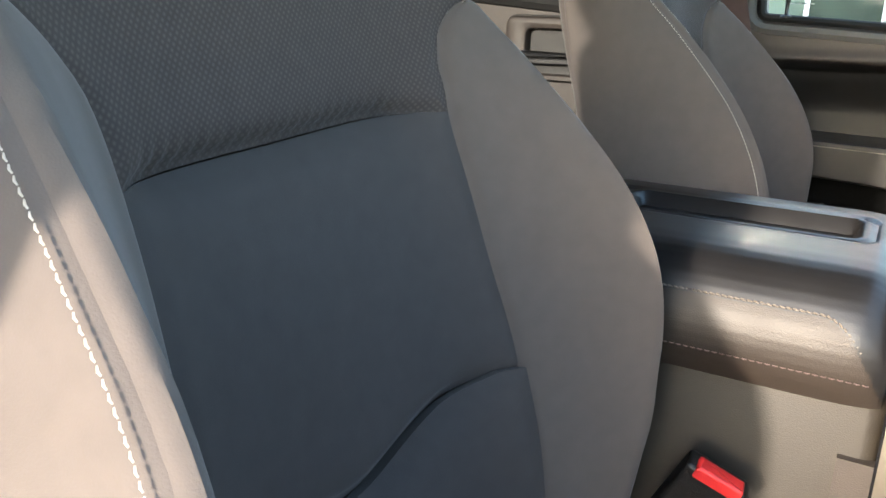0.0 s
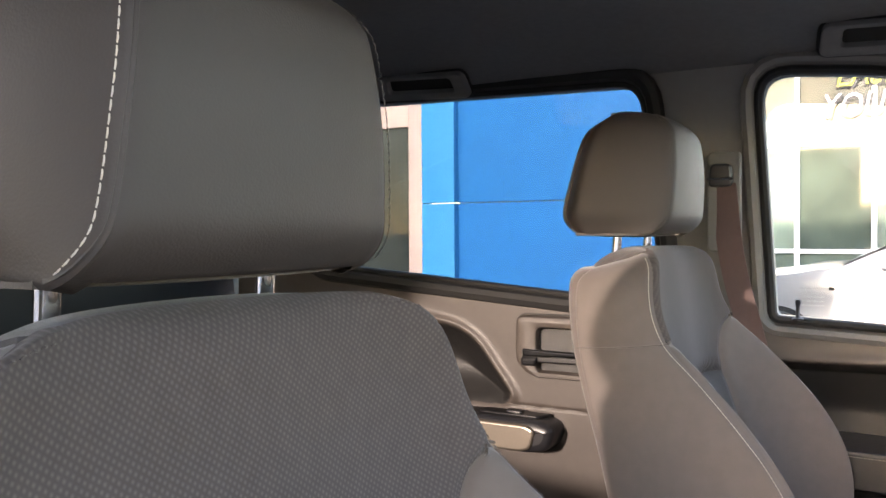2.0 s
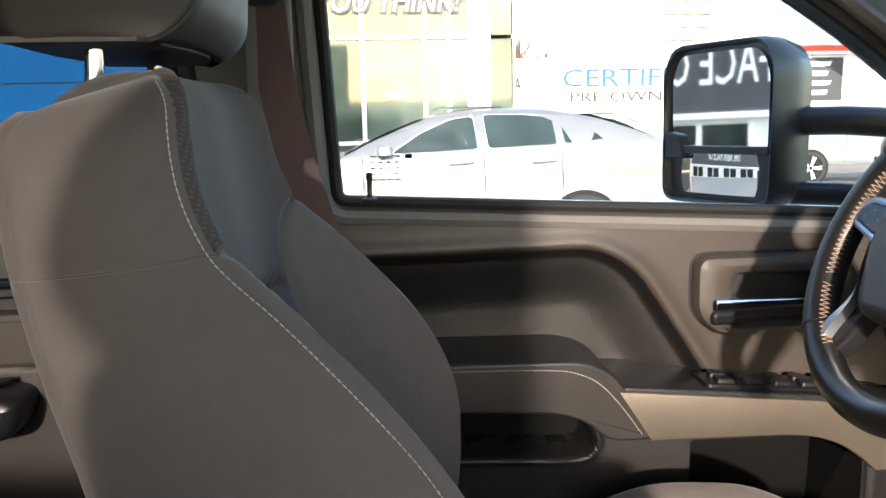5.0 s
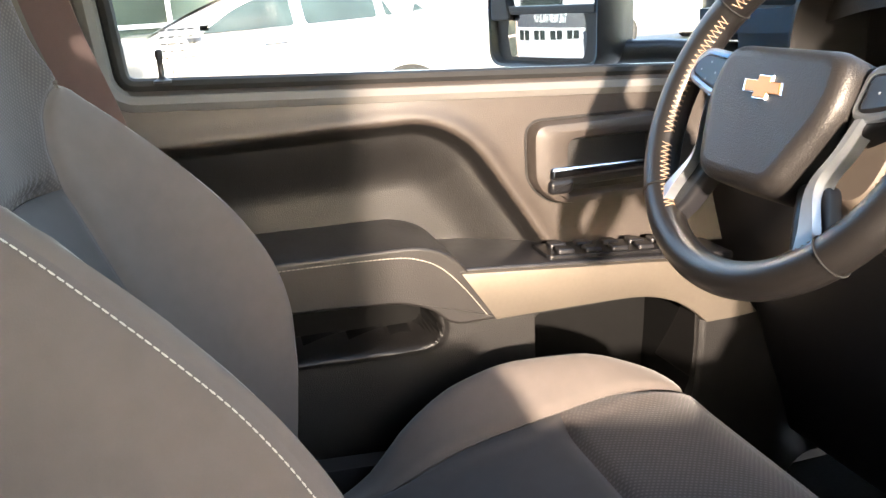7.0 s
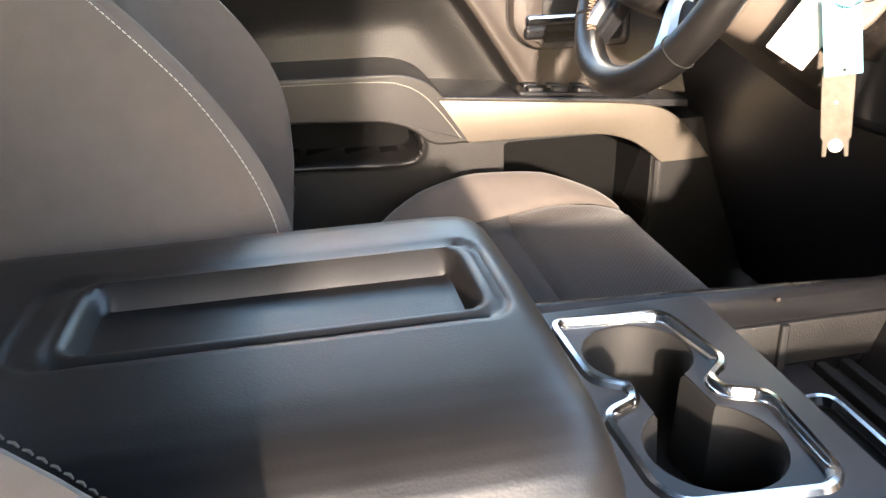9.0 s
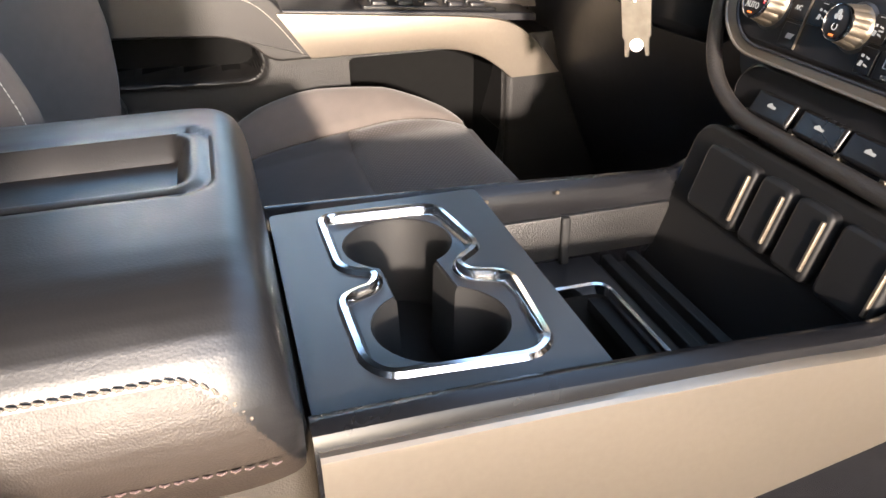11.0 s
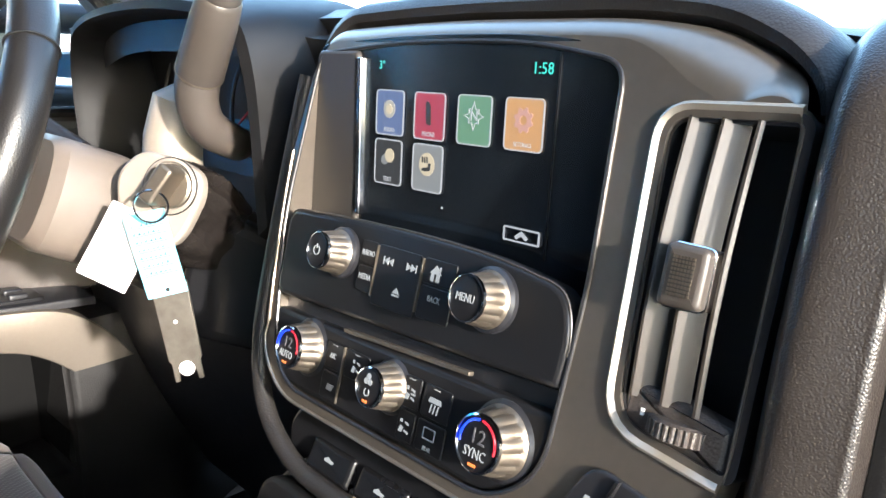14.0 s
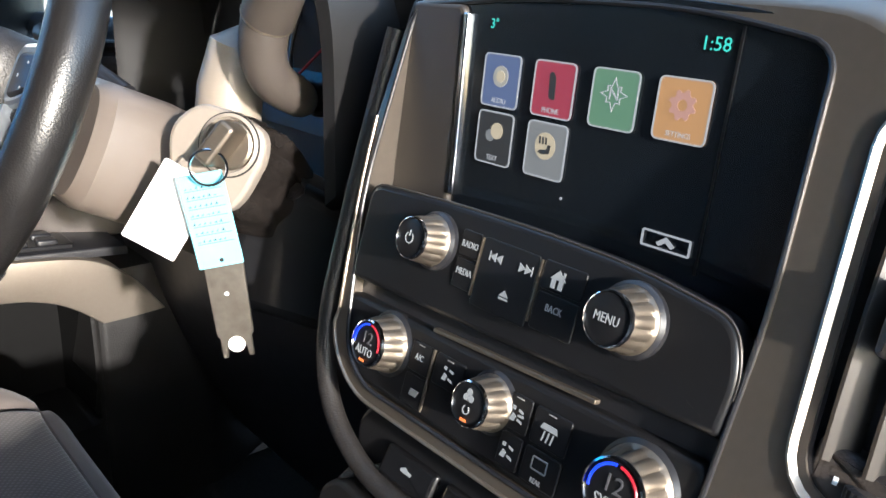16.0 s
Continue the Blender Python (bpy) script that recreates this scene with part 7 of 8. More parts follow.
fob = part("metal_fob", slab(rounded([(-0.0155, 0.045), (-0.0145, -0.026), (-0.0125, -0.028), (-0.0125, -0.046), (-0.008, -0.046), (-0.007, -0.036), (0.007, -0.036), (0.008, -0.046), (0.0125, -0.046), (0.0125, -0.028), (0.0145, -0.026), (0.0155, 0.045)], 0.001, 2), 0.004, FT @ Matrix.Translation((0, 0, -0.003)), 0.001), M_FOB, key, "worn metal fob with notched end")
part("fob_button", lathe([(0.0068, 0), (0.0068, 0.003), (0.005, 0.004)], FT @ Matrix.Translation((0, -0.034, -0.001)), 24), M_PAPER, fob, "round white fob button")
part("fob_rivet", lathe([(0.0018, 0), (0.0012, 0.0012)], FT @ Matrix.Translation((-0.001, 0.010, 0.001)), 12), M_WHITE, fob)

# ---------- belts, roof fittings, outside mirror ----------
belt = thing("seat_belt", "maroon-grey seat belt hanging from the pillar guide", "seat belt")
pts = spline([(-0.338, 0.762, 1.598), (-0.328, 0.758, 1.50), (-0.312, 0.748, 1.42), (-0.285, 0.73, 1.33), (-0.26, 0.715, 1.22), (-0.25, 0.705, 1.0)], 8)
bm = bmesh.new()
rings(bm, [[p + Vector((a, b, 0)) for a, b in ((-0.024, 0.010), (0.024, -0.006), (0.024, -0.0045), (-0.024, 0.0115))] for p in pts], True, True, True)
part("webbing", bm, M_BELT, belt, "flat maroon-grey webbing")
gm = basis((-0.342, 0.768, 1.612), (1, 0, 0), (0, 0, 1))
gd = part("guide", slab(rounded([(-0.022, -0.020), (0.022, -0.020), (0.018, 0.022), (-0.018, 0.022)], 0.01), 0.014, gm, 0.004), M_BLACK, belt, "black belt guide loop")
part("guide_bar", tube([gm @ Vector((-0.022, -0.006, 0.014)), gm @ Vector((0.022, -0.006, 0.014))], 0.003, 8), M_CHROME, gd)
part("height_plate", slab(rounded([(-0.03, -0.14), (0.03, -0.14), (0.03, 0.045), (-0.03, 0.045)], 0.012), 0.008, gm @ Matrix.Translation((0.004, 0, -0.008)), 0.004), M_PILLAR, belt, "grey sliding plate on the pillar")


def grab_handle(x0, x1, y, z, label):
    g = thing("grab_handle", label, "grab handle", "roof handles")
    m = basis(((x0 + x1) / 2, y, z), (1, 0, -0.05), (0, -0.62, 0.78))
    h, w = (x1 - x0) / 2, 0.029
    out = rounded([(-h, -w), (h, -w), (h - 0.006, w), (-h + 0.006, w)], 0.016, 6)
    inn = rounded([(-h + 0.034, -w + 0.019), (h - 0.034, -w + 0.019), (h - 0.038, w - 0.010), (-h + 0.038, w - 0.010)], 0.008, 6)
    part("bar", frame_slab(out, inn, 0.022, m, 0.007), M_LINER, g, "grey moulded grip")
    part("recess", slab(offset(inn, -0.002), 0.006, m), M_RUBBER, g, "dark recess behind the grip")
    part("gap", tube([m @ Vector((p.x, p.y, 0.006)) for p in offset(out, -0.003)], 0.003, 6, closed=True, up=Vector((0, 1, 0))), M_RUBBER, g)


grab_handle(-0.176, 0.060, 0.712, 1.826, "grey folding grab handle on the roof rail above the front window")
grab_handle(-1.06, -0.83, 0.712, 1.830, "grey folding grab handle on the roof rail above the rear window")
visor = thing("sun_visor", "grey folded sun visor with a pale warning label", "sun visor")
VM = Matrix.Translation((0.225, 0.50, 1.806)) @ pose(0, 0, 0, 0, 9, 0)
part("panel", slab(rounded([(-0.09, -0.20), (0.09, -0.20), (0.09, 0.19), (-0.05, 0.19), (-0.09, 0.15)], 0.03, 6), -0.018, VM, 0.0), M_LINER, visor, "felt-covered visor panel")
wl_ = part("warning_label", slab([(-0.035, 0.02), (0.035, 0.02), (0.035, 0.13), (-0.035, 0.13)], -0.001, VM @ Matrix.Translation((0.02, 0, -0.0182))), M_PAPER, visor, "pale warning label", smooth=False)
bm = bmesh.new()
for i in range(8):
    slab([(-0.028 + 0.008 * i, 0.03), (-0.025 + 0.008 * i, 0.03), (-0.025 + 0.008 * i, 0.12), (-0.028 + 0.008 * i, 0.12)], -0.0004, VM @ Matrix.Translation((0.02, 0, -0.0194)), 0, bm)
part("label_bars", bm, M_GOLD, wl_)

# etched marks on the driver's glass
etch = thing("glass_marking", "small white etched marks in the corner of the glass", "marking")
em_ = basis((-0.19, 0.8725, 1.385), (1, 0, 0), (0, 0, 1))
bm = bmesh.new()
for i in range(5):
    for k in range(4):
        slab([(-0.03 + 0.011 * k, 0.018 - 0.008 * i), (-0.0215 + 0.011 * k - 0.002 * (i % 2), 0.018 - 0.008 * i), (-0.0215 + 0.011 * k - 0.002 * (i % 2), 0.0205 - 0.008 * i), (-0.03 + 0.011 * k, 0.0205 - 0.008 * i)], 0.0004, em_, 0, bm)
part("etched_bars", bm, M_GREYINK, etch)
part("etched_block", slab([(0.018, 0.016), (0.028, 0.016), (0.028, 0.022), (0.018, 0.022)], 0.0004, em_), M_RUBBER, etch)

# towing mirror outside the driver's door
mir = thing("door_mirror", "tall black towing mirror with flat and convex glass on two arms", "mirror")
MN = Vector((-0.91, -0.41, 0.0)).normalized()
MU = Vector((0, 0, 1))
MC = Vector((0.392, 1.150, 1.437))
MM = basis(MC, MU.cross(MN), MU)
HO = rounded([(-0.122, -0.14), (0.122, -0.14), (0.125, 0.10), (0.10, 0.142), (-0.10, 0.142), (-0.125, 0.10)], [0.03, 0.03, 0.05, 0.03, 0.03, 0.05], 6)
bm = bmesh.new()
rings(bm, [[MM @ Vector((p.x * k, p.y * k, d)) for p in HO] for k, d in ((0.94, -0.004), (0.97, 0.010), (1.0, 0.012), (1.02, 0.0), (1.02, -0.04), (0.95, -0.09), (0.75, -0.115))], True, True, True)
part("housing", bm, M_BLACK, mir, "black plastic mirror housing")
GL = rounded([(-0.108, -0.040), (0.108, -0.040), (0.110, 0.085), (0.09, 0.126), (-0.09, 0.126), (-0.110, 0.085)], [0.008, 0.008, 0.03, 0.025, 0.025, 0.03], 5)
part("flat_glass", slab(GL, 0.003, MM @ Matrix.Translation((0, 0, -0.002)) @ pose(0, 0, 0, 1.0, 0, 0)), M_MIRROR, mir, "flat mirror glass", smooth=False)
bm = bmesh.new()
rows = []
for i in range(17):
    row = []
    for j in range(11):
        x, y = -0.106 + 0.212 * i / 16, -0.124 + 0.074 * j / 10
        row.append(MM @ Vector((x, y, 0.004 - (x * x + (y + 0.087) ** 2) / (2 * 0.5))))
    rows.append(row)
rings(bm, rows, close=False)
part("convex_glass", bm, M_MIRROR, mir, "small convex mirror glass")
part("divider", slab(rounded([(-0.115, -0.052), (0.115, -0.052), (0.115, -0.038), (-0.115, -0.038)], 0.004), 0.008, MM, 0.002), M_BLACK, mir)
part("toggle", slab(rounded([(-0.118, -0.062), (-0.07, -0.062), (-0.08, -0.018), (-0.118, -0.012)], 0.008), 0.012, MM, 0.004), M_BLACK, mir)
for z0, r in ((1.440, 0.024), (1.318, 0.020)):
    part("arm", tube([(0.46, 1.115, z0), (0.56, 1.04, z0), (0.66, 0.95, z0 - 0.01), (0.72, 0.90, z0 - 0.02)], r, 12), M_BLACK, mir, "black mirror arm")
part("foot", slab(rounded([(0.64, 1.29), (0.84, 1.27), (0.82, 1.40), (0.68, 1.43)], 0.03), -0.05, dm(0.885), 0.0), M_BLACK, mir, "black mirror foot on the door corner")
part("foot_knuckle", box(0.60, 0.72, 0.93, 1.02, 1.335, 1.42, 0.02), M_BLACK, mir)

# ---------- outside ----------
M_SNOW = mat("dry_asphalt", (0.24, 0.23, 0.22), 0.9, var=0.2, scale=8, bump=0.2, bscale=60, dist=0.01, big=0.3)
bm = bmesh.new()
bm.faces.new([bm.verts.new(p) for p in ((-600, -600, 0.1), (600, -600, 0.1), (600, 600, 0.1), (-600, 600, 0.1))])
solo("ground", bm, M_SNOW, "pale dry asphalt car lot", "ground", kind="structure")

M_CARPAINT = mat("silver_car_paint", (0.22, 0.22, 0.225), 0.32, metal=0.3, var=0.03, scale=300, coat=0.6)
M_WHITEPAINT = mat("white_car_paint", (0.8, 0.8, 0.8), 0.3, var=0.02, coat=0.6)
M_TINT = mat("tinted_car_glass", (0.022, 0.036, 0.036), 0.06, var=0.5, scale=2.5, rvar=0.03, spec=0.35)
M_TYRE = mat("tyre_rubber", (0.03, 0.03, 0.03), 0.85, bump=0.2, bscale=80)
M_BLUEWALL = mat("blue_cladding", (0.0, 0.10, 0.30), 0.65, var=0.05, scale=2, spec=0.15)
M_BLUELIGHT = mat("pale_blue_return", (0.012, 0.18, 0.40), 0.6, var=0.04, spec=0.2)
M_FRAMEP = mat("pale_pink_frame", (0.30, 0.22, 0.20), 0.5, var=0.05)
M_WALLW = mat("white_wall_panel", (0.78, 0.77, 0.74), 0.7, var=0.05, scale=3, bump=0.1, bscale=40, dist=0.005)
M_SHOW = mat("showroom_glass", (0.025, 0.03, 0.028), 0.03, var=0.4, scale=1.5, rvar=0.02, spec=0.15)
M_SHOWL = mat("lit_showroom_glass", (0.085, 0.112, 0.092), 0.05, var=0.6, scale=1.6, rvar=0.02, spec=0.45, big=0.7, each=1.1)
M_SIGNB = mat("sign_blue", (0.0, 0.10, 0.24), 0.5, var=0.03)
M_SIGNK = mat("sign_dark", (0.035, 0.035, 0.04), 0.5, var=0.05)
M_SIGNG = mat("charcoal_sign_band", (0.045, 0.047, 0.055), 0.6, var=0.08, scale=4)
M_SIGNY = mat("sign_yellow", (0.65, 0.7, 0.05), 0.5, var=0.03)
M_SIGNR = mat("sign_red", (0.75, 0.06, 0.03), 0.5, var=0.03)
M_TOWERWIN = mat("hazy_tower_window", (0.22, 0.22, 0.22), 0.3, var=0.2, scale=1)
M_TOWER = mat("pale_tower_concrete", (0.6, 0.58, 0.55), 0.8, var=0.06, scale=1)
M_BARK = mat("grey_bark", (0.09, 0.07, 0.055), 0.9, bump=0.4, bscale=30, dist=0.01)
M_NEEDLE = mat("dark_conifer", (0.03, 0.05, 0.03), 0.9, var=0.4, scale=4)
M_TWIG = mat("bare_twigs", (0.13, 0.09, 0.065), 0.9, var=0.3, scale=6)
GZ = 0.1


def fy(y):
    """Plane facing the truck: x along the lot, y up."""
    return basis((0, y, 0), (1, 0, 0), (0, 0, 1))


# ---- blue pavilion near the rear door
pav = thing("dealership_pavilion", "bright blue panelled pavilion with a glazed doorway in a pale frame", "building")
for z0, z1 in ((GZ, 1.751), (1.760, 3.4)):
    part("blue_panel", box(-3.25, -0.98, 5.0, 5.4, z0, z1, 0.006), M_BLUEWALL, pav, "bright blue wall panel")
    part("return_panel", slab([(0, 0), (0.345, 0), (0.345, z1 - z0), (0, z1 - z0)], 0.06, basis((-3.585, 5.05, z0), (0.335, -0.05, 0), (0, 0, 1)), 0.004), M_BLUELIGHT, pav, "paler blue return panel")
part("wall_core", box(-3.24, -1.0, 5.02, 5.42, GZ, 3.38), M_SIGNK, pav)
part("base_strip", box(-3.25, -0.98, 4.985, 5.0, 0.93, 1.0, 0.003), M_BLUELIGHT, pav, "paler strip along the base")
for x in (-3.66, -5.2):
    part("door_frame", box(x - 0.075, x + 0.075, 5.0, 5.15, GZ, 3.42, 0.01), M_FRAMEP, pav, "pale door frame post")
part("transom", box(-5.2, -3.73, 5.02, 5.12, 2.42, 3.3, 0.01), M_FRAMEP, pav)
part("pane", box(-5.13, -3.73, 5.06, 5.08, 0.3, 2.42), M_SHOW, pav, "dark reflecting door glass")
part("sill", box(-5.13, -3.73, 5.02, 5.12, 0.95, 1.03, 0.005), M_FRAMEP, pav)

# ---- glazed showroom
show = thing("showroom_building", "glazed showroom with mullions, white corner column and window lettering", "building")
FYY = 12.4
xs_ = [-5.6, -4.6, -3.6, -2.5, -1.5, -0.47, 0.49, 0.86, 1.19]
zs_ = [GZ, 1.2, 2.80, 3.9, 5.2]
for i, (a, b) in enumerate(zip(xs_, xs_[1:])):
    for j, (c, d) in enumerate(zip(zs_, zs_[1:])):
        part("pane", box(a + 0.03, b - 0.03, FYY + 0.04, FYY + 0.06, c + 0.03, d - 0.03), M_SHOWL, show)
for x in xs_:
    part("mullion", box(x - 0.035, x + 0.035, FYY - 0.03, FYY + 0.1, GZ, 5.2, 0.008), M_WALLW, show)
for z in zs_[1:]:
    part("transom", box(-5.6, 1.19, FYY - 0.02, FYY + 0.09, z - 0.03, z + 0.03, 0.006), M_WALLW, show)
part("corner_column", box(1.22, 1.50, FYY - 0.15, FYY + 0.4, GZ, 5.6, 0.02), M_WALLW, show, "white corner column")
for a, b in ((1.50, 1.88),):
    for c, d in zip(zs_, zs_[1:]):
        part("pane", box(a, b, FYY + 0.1, FYY + 0.13, c + 0.03, d - 0.03), M_SHOWL, show)
part("roof", box(-6.0, 2.1, FYY - 0.4, FYY + 8, 5.6, 6.0, 0.03), M_WALLW, show, "white flat roof")
part("wall", box(-6.0, 1.9, FYY + 0.5, FYY + 8, GZ, 5.6), M_SIGNG, show)
part("side_wall", box(1.86, 1.92, FYY + 0.1, FYY + 8, GZ, 5.6), M_WALLW, show)
LET = fy(FYY - 0.03)
def outlined(words, size, x, z, mt, shear=0.25, width=1.0):
    o = part("lettering_edge", text_bm(words, size, LET @ Matrix.Translation((x, z, 0.0)), 0.004, shear=shear, width=width), M_SIGNK, show)
    for dx, dz in ((-0.03, -0.02), (0.03, -0.03), (0.0, 0.03)):
        part("lettering_edge", text_bm(words, size, LET @ Matrix.Translation((x + dx, z + dz, 0.0)), 0.004, shear=shear, width=width), M_SIGNK, o)
    part("lettering", text_bm(words, size, LET @ Matrix.Translation((x, z, 0.012)), 0.004, shear=shear, width=width), mt, o)


outlined("YOU THINK!", 0.50, -0.08, 3.33, M_WHITE, width=0.78)
outlined("EASIER", 0.52, -0.42, 3.78, M_SIGNY, width=0.74)
outlined("THAN", 0.48, 0.72, 3.66, M_WHITE, width=0.66)
part("red_banner", box(-0.2, 1.18, FYY - 0.045, FYY - 0.035, 3.98, 4.6), M_SIGNR, show, "red window banner")
part("door_notice", slab([(-0.14, -0.05), (0.14, -0.05), (0.14, 0.05), (-0.14, 0.05)], 0.004, LET @ Matrix.Translation((0.02, 1.92, 0))), M_WHITE, show)

# ---- sign wall far behind
far = thing("sign_wall_building", "long white wall with blue and grey used-car lettering", "building")
part("wall", box(3.2, 24.0, 25.0, 31.0, GZ, 3.35, 0.02), M_WALLW, far, "long white rendered wall")
part("coping", box(3.1, 24.1, 24.9, 31.1, 3.35, 3.45, 0.01), M_WALLW, far)
LF = fy(24.98)
part("lettering", text_bm("CERTIFIED", 0.80, LF @ Matrix.Translation((5.45, 2.80, 0)), 0.02, "LEFT", width=1.28), M_SIGNB, far, "blue block letters")
part("lettering", text_bm("PRE-OWNED", 0.44, LF @ Matrix.Translation((5.70, 2.23, 0)), 0.02, "LEFT", width=1.5), M_SIGNK, far, "dark thin letters")
part("letter_mark", text_bm("A", 0.6, LF @ Matrix.Translation((4.06, 2.65, 0)), 0.02, width=0.6), M_SIGNK, far)
part("red_band", box(10.5, 14.9, 24.86, 24.9, 3.55, 3.72), M_SIGNR, far, "red roofline band")
part("upper_wall", box(10.5, 24.0, 24.9, 31.0, 3.4, 3.8), M_WALLW, far)
part("dark_board", box(12.4, 14.6, 24.92, 24.98, 2.0, 3.38, 0.01), M_SIGNK, far, "dark sign board")
bm = bmesh.new()
for i in range(4):
    a = 12.65 + 0.1 * (i % 2)
    slab([(a, 3.08 - 0.3 * i), (a + 1.5 - 0.2 * (i % 2), 3.08 - 0.3 * i), (a + 1.56 - 0.2 * (i % 2), 3.22 - 0.3 * i), (a + 0.06, 3.22 - 0.3 * i)], 0.01, fy(24.91), 0, bm)
part("board_bars", bm, M_WHITE, far)

tower = thing("apartment_tower", "pale distant apartment tower with rows of balconies", "building")
part("wall", box(27.9, 33.2, 80, 92, GZ, 24.0), M_TOWER, tower)
for i in range(13):
    for k in range(3):
        z = 8.4 + 1.25 * i
        x = 28.3 + 1.7 * k
        w_ = part("window", box(x, x + 1.1, 79.9, 80.05, z, z + 0.62), M_TOWERWIN, tower)
        part("balcony", box(x - 0.15, x + 1.25, 79.4, 79.95, z - 0.25, z - 0.05), M_TOWER, tower)

# ---- building behind the truck, seen in the door mirror
rear = thing("sign_band_building", "white storefront with a charcoal sign band and white lettering", "building")
RC = Vector((-13.0, 5.75, 0))
RD = Vector((0.30, 0.954, 0)).normalized()
RM = basis((RC.x, RC.y, 0), RD, (0, 0, 1))
part("wall", slab([(-9, GZ), (9, GZ), (9, 1.15), (-9, 1.15)], 0.3, RM @ Matrix.Translation((0, 0, -0.3))), M_WALLW, rear)
part("sign_band", slab([(-9, 1.20), (9, 1.20), (9, 3.6), (-9, 3.6)], 0.4, RM @ Matrix.Translation((0, 0, -0.3))), M_SIGNG, rear, "charcoal sign band")
part("ledge", slab([(-9, 1.10), (9, 1.10), (9, 1.22), (-9, 1.22)], 0.5, RM @ Matrix.Translation((0, 0, -0.3)), 0.02), M_WALLW, rear)
part("lettering", text_bm("THE NEW FACE OF", 1.08, RM @ Matrix.Translation((-1.28, 2.05, 0.11)), 0.02, width=0.5), M_WHITE, rear, "large white letters")
for x in (-4.5, -2.2, 0.2, 2.6, 5.0):
    w_ = part("window", slab([(x - 0.9, GZ + 0.05), (x + 0.9, GZ + 0.05), (x + 0.9, 1.0), (x - 0.9, 1.0)], 0.03, RM @ Matrix.Translation((0, 0, 0.0))), M_SHOW, rear)
    for q in (-0.9, 0, 0.9):
        part("window_frame", slab([(x + q - 0.05, GZ), (x + q + 0.05, GZ), (x + q + 0.05, 1.05), (x + q - 0.05, 1.05)], 0.07, RM), M_WALLW, w_)
# unseen plain wall on the passenger side, added to bounce fill light
opp = thing("bounce_wall", "unseen plain pale wall added to bounce light across the lot", "building")
part("wall", box(-14, 16, -26, -24, GZ, 3.0), M_WALLW, opp)


# ---- parked cars
def car(ox, oy, paint, label, flip=1):
    """A four-door saloon, nose towards -x; side facing -y at oy."""
    c = thing("parked_car", label, "car", "parked cars")
    X = lambda v: ox + flip * v
    yc = oy + 0.92
    prof_top = curve([-2.15, -2.05, -1.6, -0.95, -0.75, 0.0, 0.7, 1.4, 2.0, 2.45, 2.85, 2.95], [0.62, 0.80, 0.95, 1.04, 1.08, 1.10, 1.12, 1.15, 1.18, 1.17, 1.10, 0.85])
    wid = curve([-2.15, -1.9, -1.3, 0, 1.6, 2.5, 2.95], [0.62, 0.82, 0.91, 0.92, 0.92, 0.86, 0.74])
    bm = bmesh.new()
    rows = []
    for x in np.linspace(-2.15, 2.95, 60):
        zt, w = GZ + float(prof_top(x)), float(wid(x))
        zb = GZ + 0.22
        sec = [(0, zb), (w * 0.9, zb), (w * 0.98, zb + 0.12), (w, zb + 0.32), (w * 0.985, zb + 0.36), (w * 0.99, zt - 0.28), (w * 0.985, zt - 0.14), (w * 0.95, zt - 0.03), (w * 0.8, zt), (0, zt + 0.02)]
        pts = [(X(x), yc - a, z) for a, z in sec] + [(X(x), yc + a, z) for a, z in sec[-2:0:-1]]
        rows.append(pts)
    rings(bm, rows, True, True, True)
    body = part("body", bm, paint, c)
    roof = curve([-0.65, -0.15, 0.40, 0.9, 1.3, 1.75, 2.15, 2.55], [1.04, 1.28, 1.46, 1.50, 1.495, 1.43, 1.31, 1.16])
    bm = bmesh.new()
    rows = []
    for x in np.linspace(-0.65, 2.55, 44):
        zr = GZ + float(roof(x))
        z0 = GZ + float(prof_top(x)) - 0.04
        zr = max(zr, z0 + 0.01)
        k = (zr - z0) / 0.44
        w = float(wid(x)) * 0.95
        sec = [(w, z0), (w * (1 - 0.13 * k), z0 + (zr - z0) * 0.80), (w * (1 - 0.22 * k), zr - 0.02 * k), (w * 0.5, zr + 0.005), (0, zr + 0.012)]
        rows.append([(X(x), yc - a, z) for a, z in sec] + [(X(x), yc + a, z) for a, z in sec[-2::-1]])
    rings(bm, rows, False)
    part("roof", bm, paint, c)
    # side windows set on the leaning glasshouse
    for nm, pts in (("window", [(-0.12, 1.10), (0.70, 1.12), (0.66, 1.43), (0.44, 1.40), (0.16, 1.28)]), ("window", [(0.80, 1.125), (1.46, 1.15), (1.42, 1.40), (1.16, 1.435), (0.76, 1.44)]), ("window", [(1.54, 1.155), (1.93, 1.19), (1.74, 1.31), (1.50, 1.385)])):
        for s in (-1, 1):
            q = rounded([(X(a), GZ + b) for a, b in pts], 0.035, 4)
            bm = slab(q, 0.012 * s, fy(0))
            for v in bm.verts:
                k = (v.co.z - GZ - 1.08) / 0.42
                v.co.y = yc + s * (0.905 * (0.962 - 0.155 * max(0, k) ** 1.15) + abs(v.co.y))
            wn = part(nm, bm, M_TINT, c, "tinted side window")
            q2 = [Vector((p.co.x, p.co.y + 0.012 * s * 0, p.co.z)) for p in wn.data.vertices][:len(q)]
            part("window_trim", tube(q2, 0.010, 6, closed=True, up=Vector((0, 1, 0))), M_CHROME, wn)
    for a, b in ((-0.62, 0.2), (1.8, 2.5)):
        xs2 = np.linspace(a, b, 8)
        bm = bmesh.new()
        rings(bm, [[(X(x), yc + t * 0.70, GZ + float(roof(x)) + 0.016) for t in (-1, -0.5, 0, 0.5, 1)] for x in xs2], False)
        part("windscreen", bm, M_TINT, c)
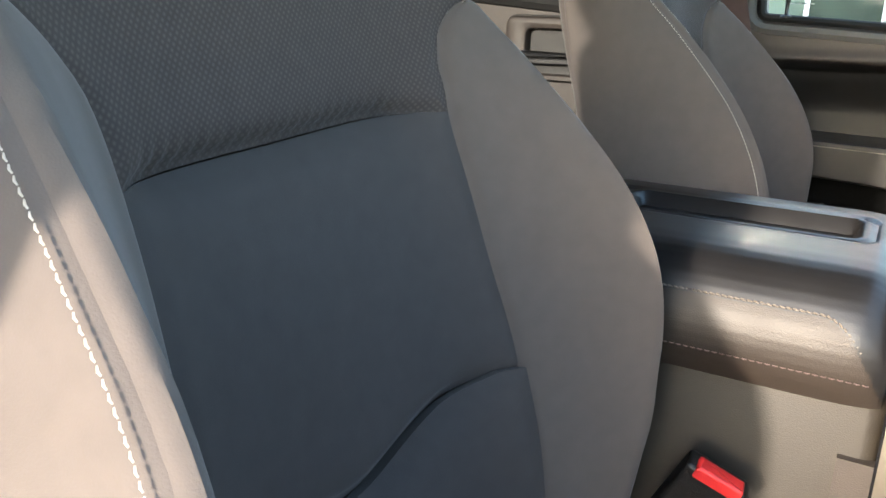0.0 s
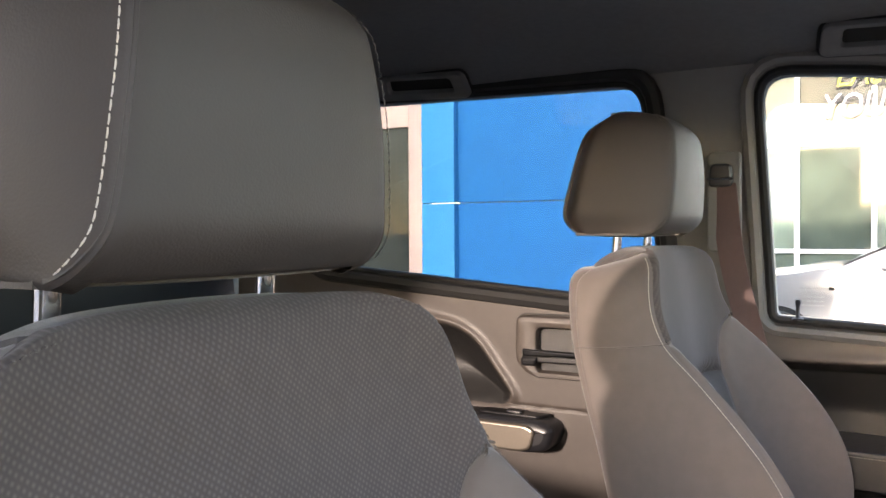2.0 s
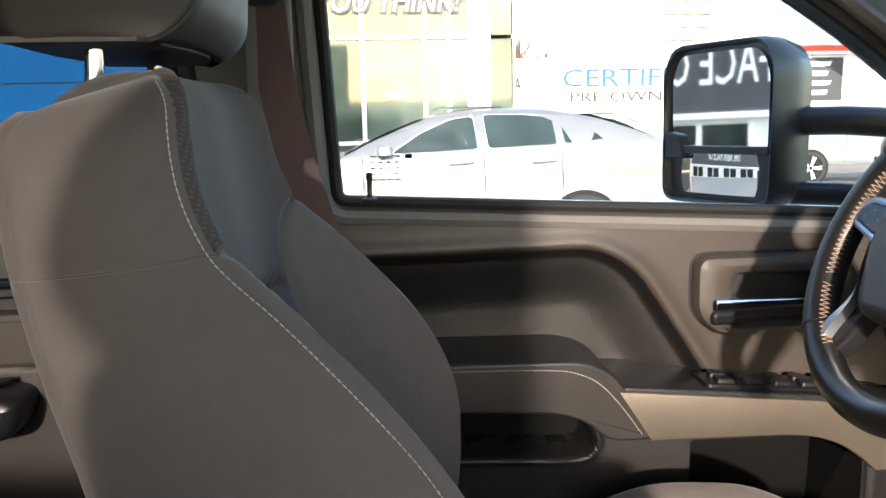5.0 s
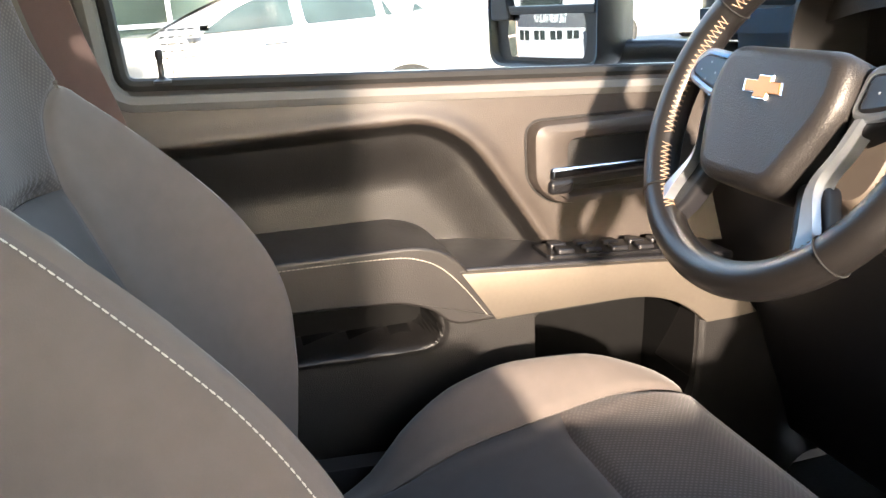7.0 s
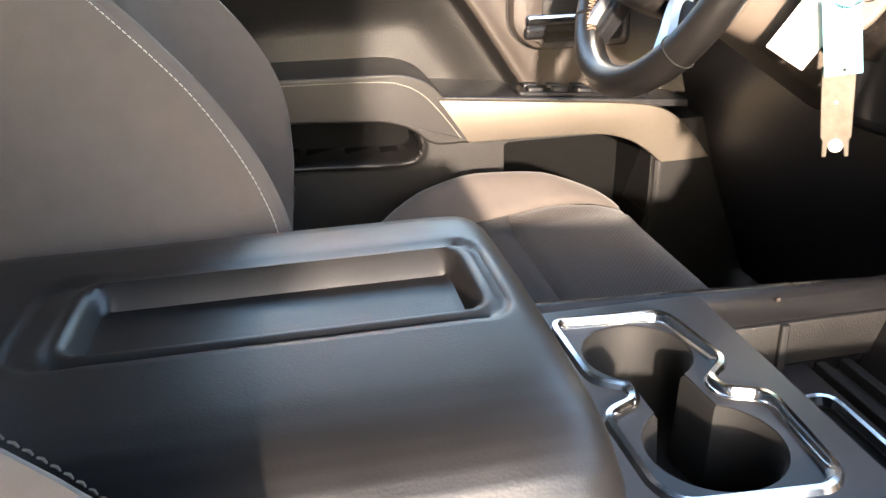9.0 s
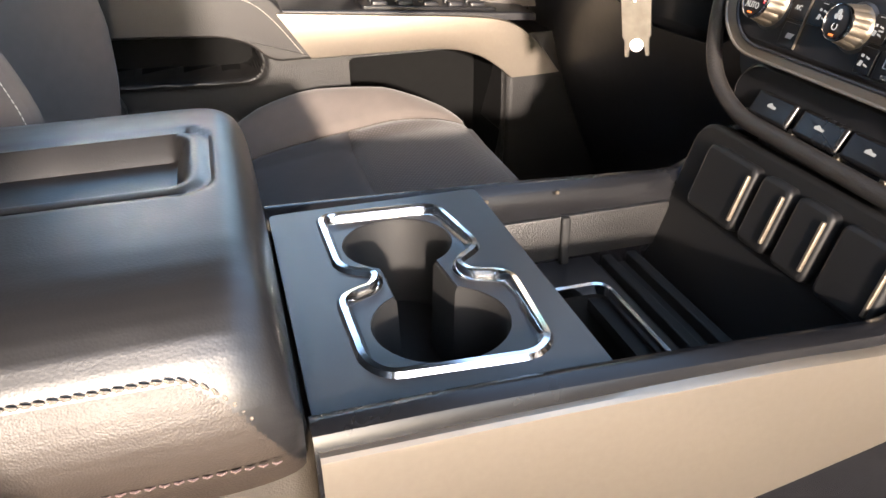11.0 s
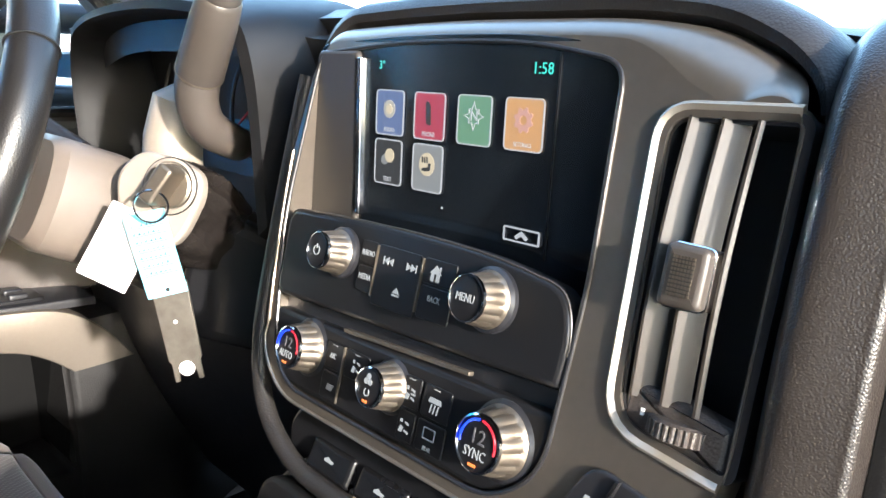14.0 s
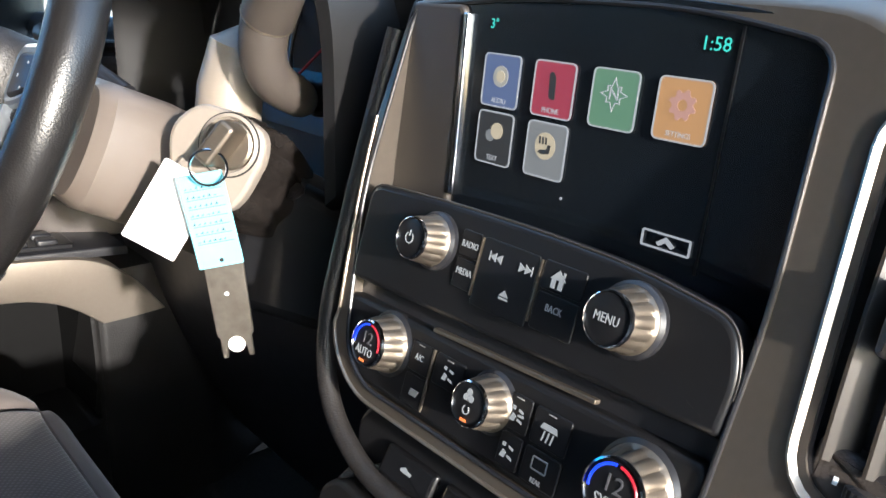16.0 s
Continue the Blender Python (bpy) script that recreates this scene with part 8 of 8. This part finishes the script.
    for x in (-1.12, 1.72):
        for s in (-1, 1):
            m = basis((X(x), yc + s * 0.93, GZ + 0.335), (1, 0, 0), (0, 0, 1)) if s < 0 else basis((X(x), yc + s * 0.93, GZ + 0.335), (-1, 0, 0), (0, 0, 1))
            w = part("wheel", lathe([(0.335, -0.20), (0.34, -0.16), (0.34, -0.03), (0.32, 0.0), (0.26, 0.004), (0.245, -0.02)], m, 36), M_TYRE, c)
            rm = part("rim", lathe([(0.245, -0.02), (0.235, 0.002), (0.225, -0.03), (0.06, -0.045)], m, 36), M_RUBBER, w)
            for k in range(5):
                for d in (-7, 7):
                    a = radians(72 * k + d)
                    tube([m @ Vector((0.04 * math.cos(a), 0.04 * math.sin(a), -0.01)), m @ Vector((0.235 * math.cos(a), 0.235 * math.sin(a), -0.006))], 0.017, 6, bm := bmesh.new())
                    part("spoke", bm, M_WHITEPAINT, rm)
            part("wheel_arch", slab(circle(0.375, 40), 0.012, m @ Matrix.Translation((0, 0, -0.025))), M_RUBBER, c)
    for s in (-1, 1):
        part("mirror", box(min(X(-0.26), X(-0.12)), max(X(-0.26), X(-0.12)), yc + s * 0.99 - 0.07, yc + s * 0.99 + 0.07, GZ + 1.08, GZ + 1.17, 0.025), paint, c)
        for x in (0.42, 1.22):
            part("door_handle", tube([(X(x), yc + s * 0.915, GZ + 0.98), (X(x + 0.03), yc + s * 0.945, GZ + 0.985), (X(x + 0.20), yc + s * 0.945, GZ + 0.995), (X(x + 0.23), yc + s * 0.915, GZ + 0.995)], 0.013, 8), M_CHROME, c, "chrome door handle")
        for x in (-0.40, 0.75, 1.50):
            part("shut_line", tube([(X(x), yc + s * 0.917, GZ + 0.45), (X(x + 0.01), yc + s * 0.921, GZ + 0.8), (X(x), yc + s * 0.905, GZ + 1.07)], 0.004, 5), M_RUBBER, c)
        part("sill_trim", tube([(X(-0.75), yc + s * 0.925, GZ + 0.40), (X(1.35), yc + s * 0.925, GZ + 0.42)], 0.010, 6), M_CHROME, c)
        part("tail_lamp", box(min(X(2.66), X(2.86)), max(X(2.66), X(2.86)), yc + s * 0.72 - 0.10, yc + s * 0.72 + 0.10, GZ + 0.90, GZ + 1.06, 0.02), M_RED, c, "red tail lamp")
    part("sunroof", box(min(X(0.35), X(1.0)), max(X(0.35), X(1.0)), yc - 0.38, yc + 0.38, GZ + 1.50, GZ + 1.528, 0.01), M_TINT, c, "dark sunroof panel")
    return c


car(0.0, 7.3, M_CARPAINT, "silver four-door saloon parked beside the truck")
car(4.6, 14.5, M_WHITEPAINT, "white saloon parked by the far wall", -1)
car(9.6, 15.5, M_CARPAINT, "silver saloon parked by the far wall")


# ---- trees over the far roofs
def tree(x, y, h, conifer, label, seed):
    r = random.Random(seed)
    t = thing("tree", label, "tree", "far trees")
    part("trunk", tube([(x, y, GZ), (x + 0.1, y, GZ + h * 0.5), (x, y, GZ + h * 0.97)], [0.03 * h, 0.02 * h, 0.004 * h], 8), M_BARK, t)
    bm = bmesh.new()
    for i in range(420 if conifer else 260):
        if conifer:
            f = r.random() ** 0.8
            z, rad = GZ + h * (0.15 + 0.85 * f), h * 0.24 * (1 - f) * r.uniform(0.4, 1.1)
            a = r.uniform(0, 2 * math.pi)
            p = Vector((x + rad * math.cos(a), y + rad * math.sin(a), z - rad * 0.3))
            s = 0.05 * h * r.uniform(0.5, 1)
            q = [p + Vector((r.uniform(-s, s), r.uniform(-s, s), r.uniform(-s, s) * 0.5)) for _ in range(3)]
            bm.faces.new([bm.verts.new(v) for v in q])
        else:
            a, e = r.uniform(0, 2 * math.pi), r.uniform(0.1, 1.4)
            z0 = GZ + h * r.uniform(0.35, 0.75)
            ln = h * r.uniform(0.15, 0.32)
            d = Vector((math.cos(a) * math.cos(e), math.sin(a) * math.cos(e), math.sin(e)))
            p0 = Vector((x, y, z0)) + d * h * 0.08 * r.random()
            tube([p0, p0 + d * ln * 0.6 + Vector((r.uniform(-.2, .2), 0, r.uniform(-.1, .2))), p0 + d * ln], [0.006 * h, 0.004 * h, 0.001 * h], 4, bm)
    part("crown", bm, M_NEEDLE if conifer else M_TWIG, t, "dark conifer boughs" if conifer else "bare winter branches")


tree(5.2, 42, 6.0, True, "dark conifer beyond the far wall", 1)
tree(7.4, 44, 6.2, False, "bare winter tree beyond the far wall", 2)
tree(9.0, 45, 5.6, False, "bare winter tree beyond the far wall", 3)
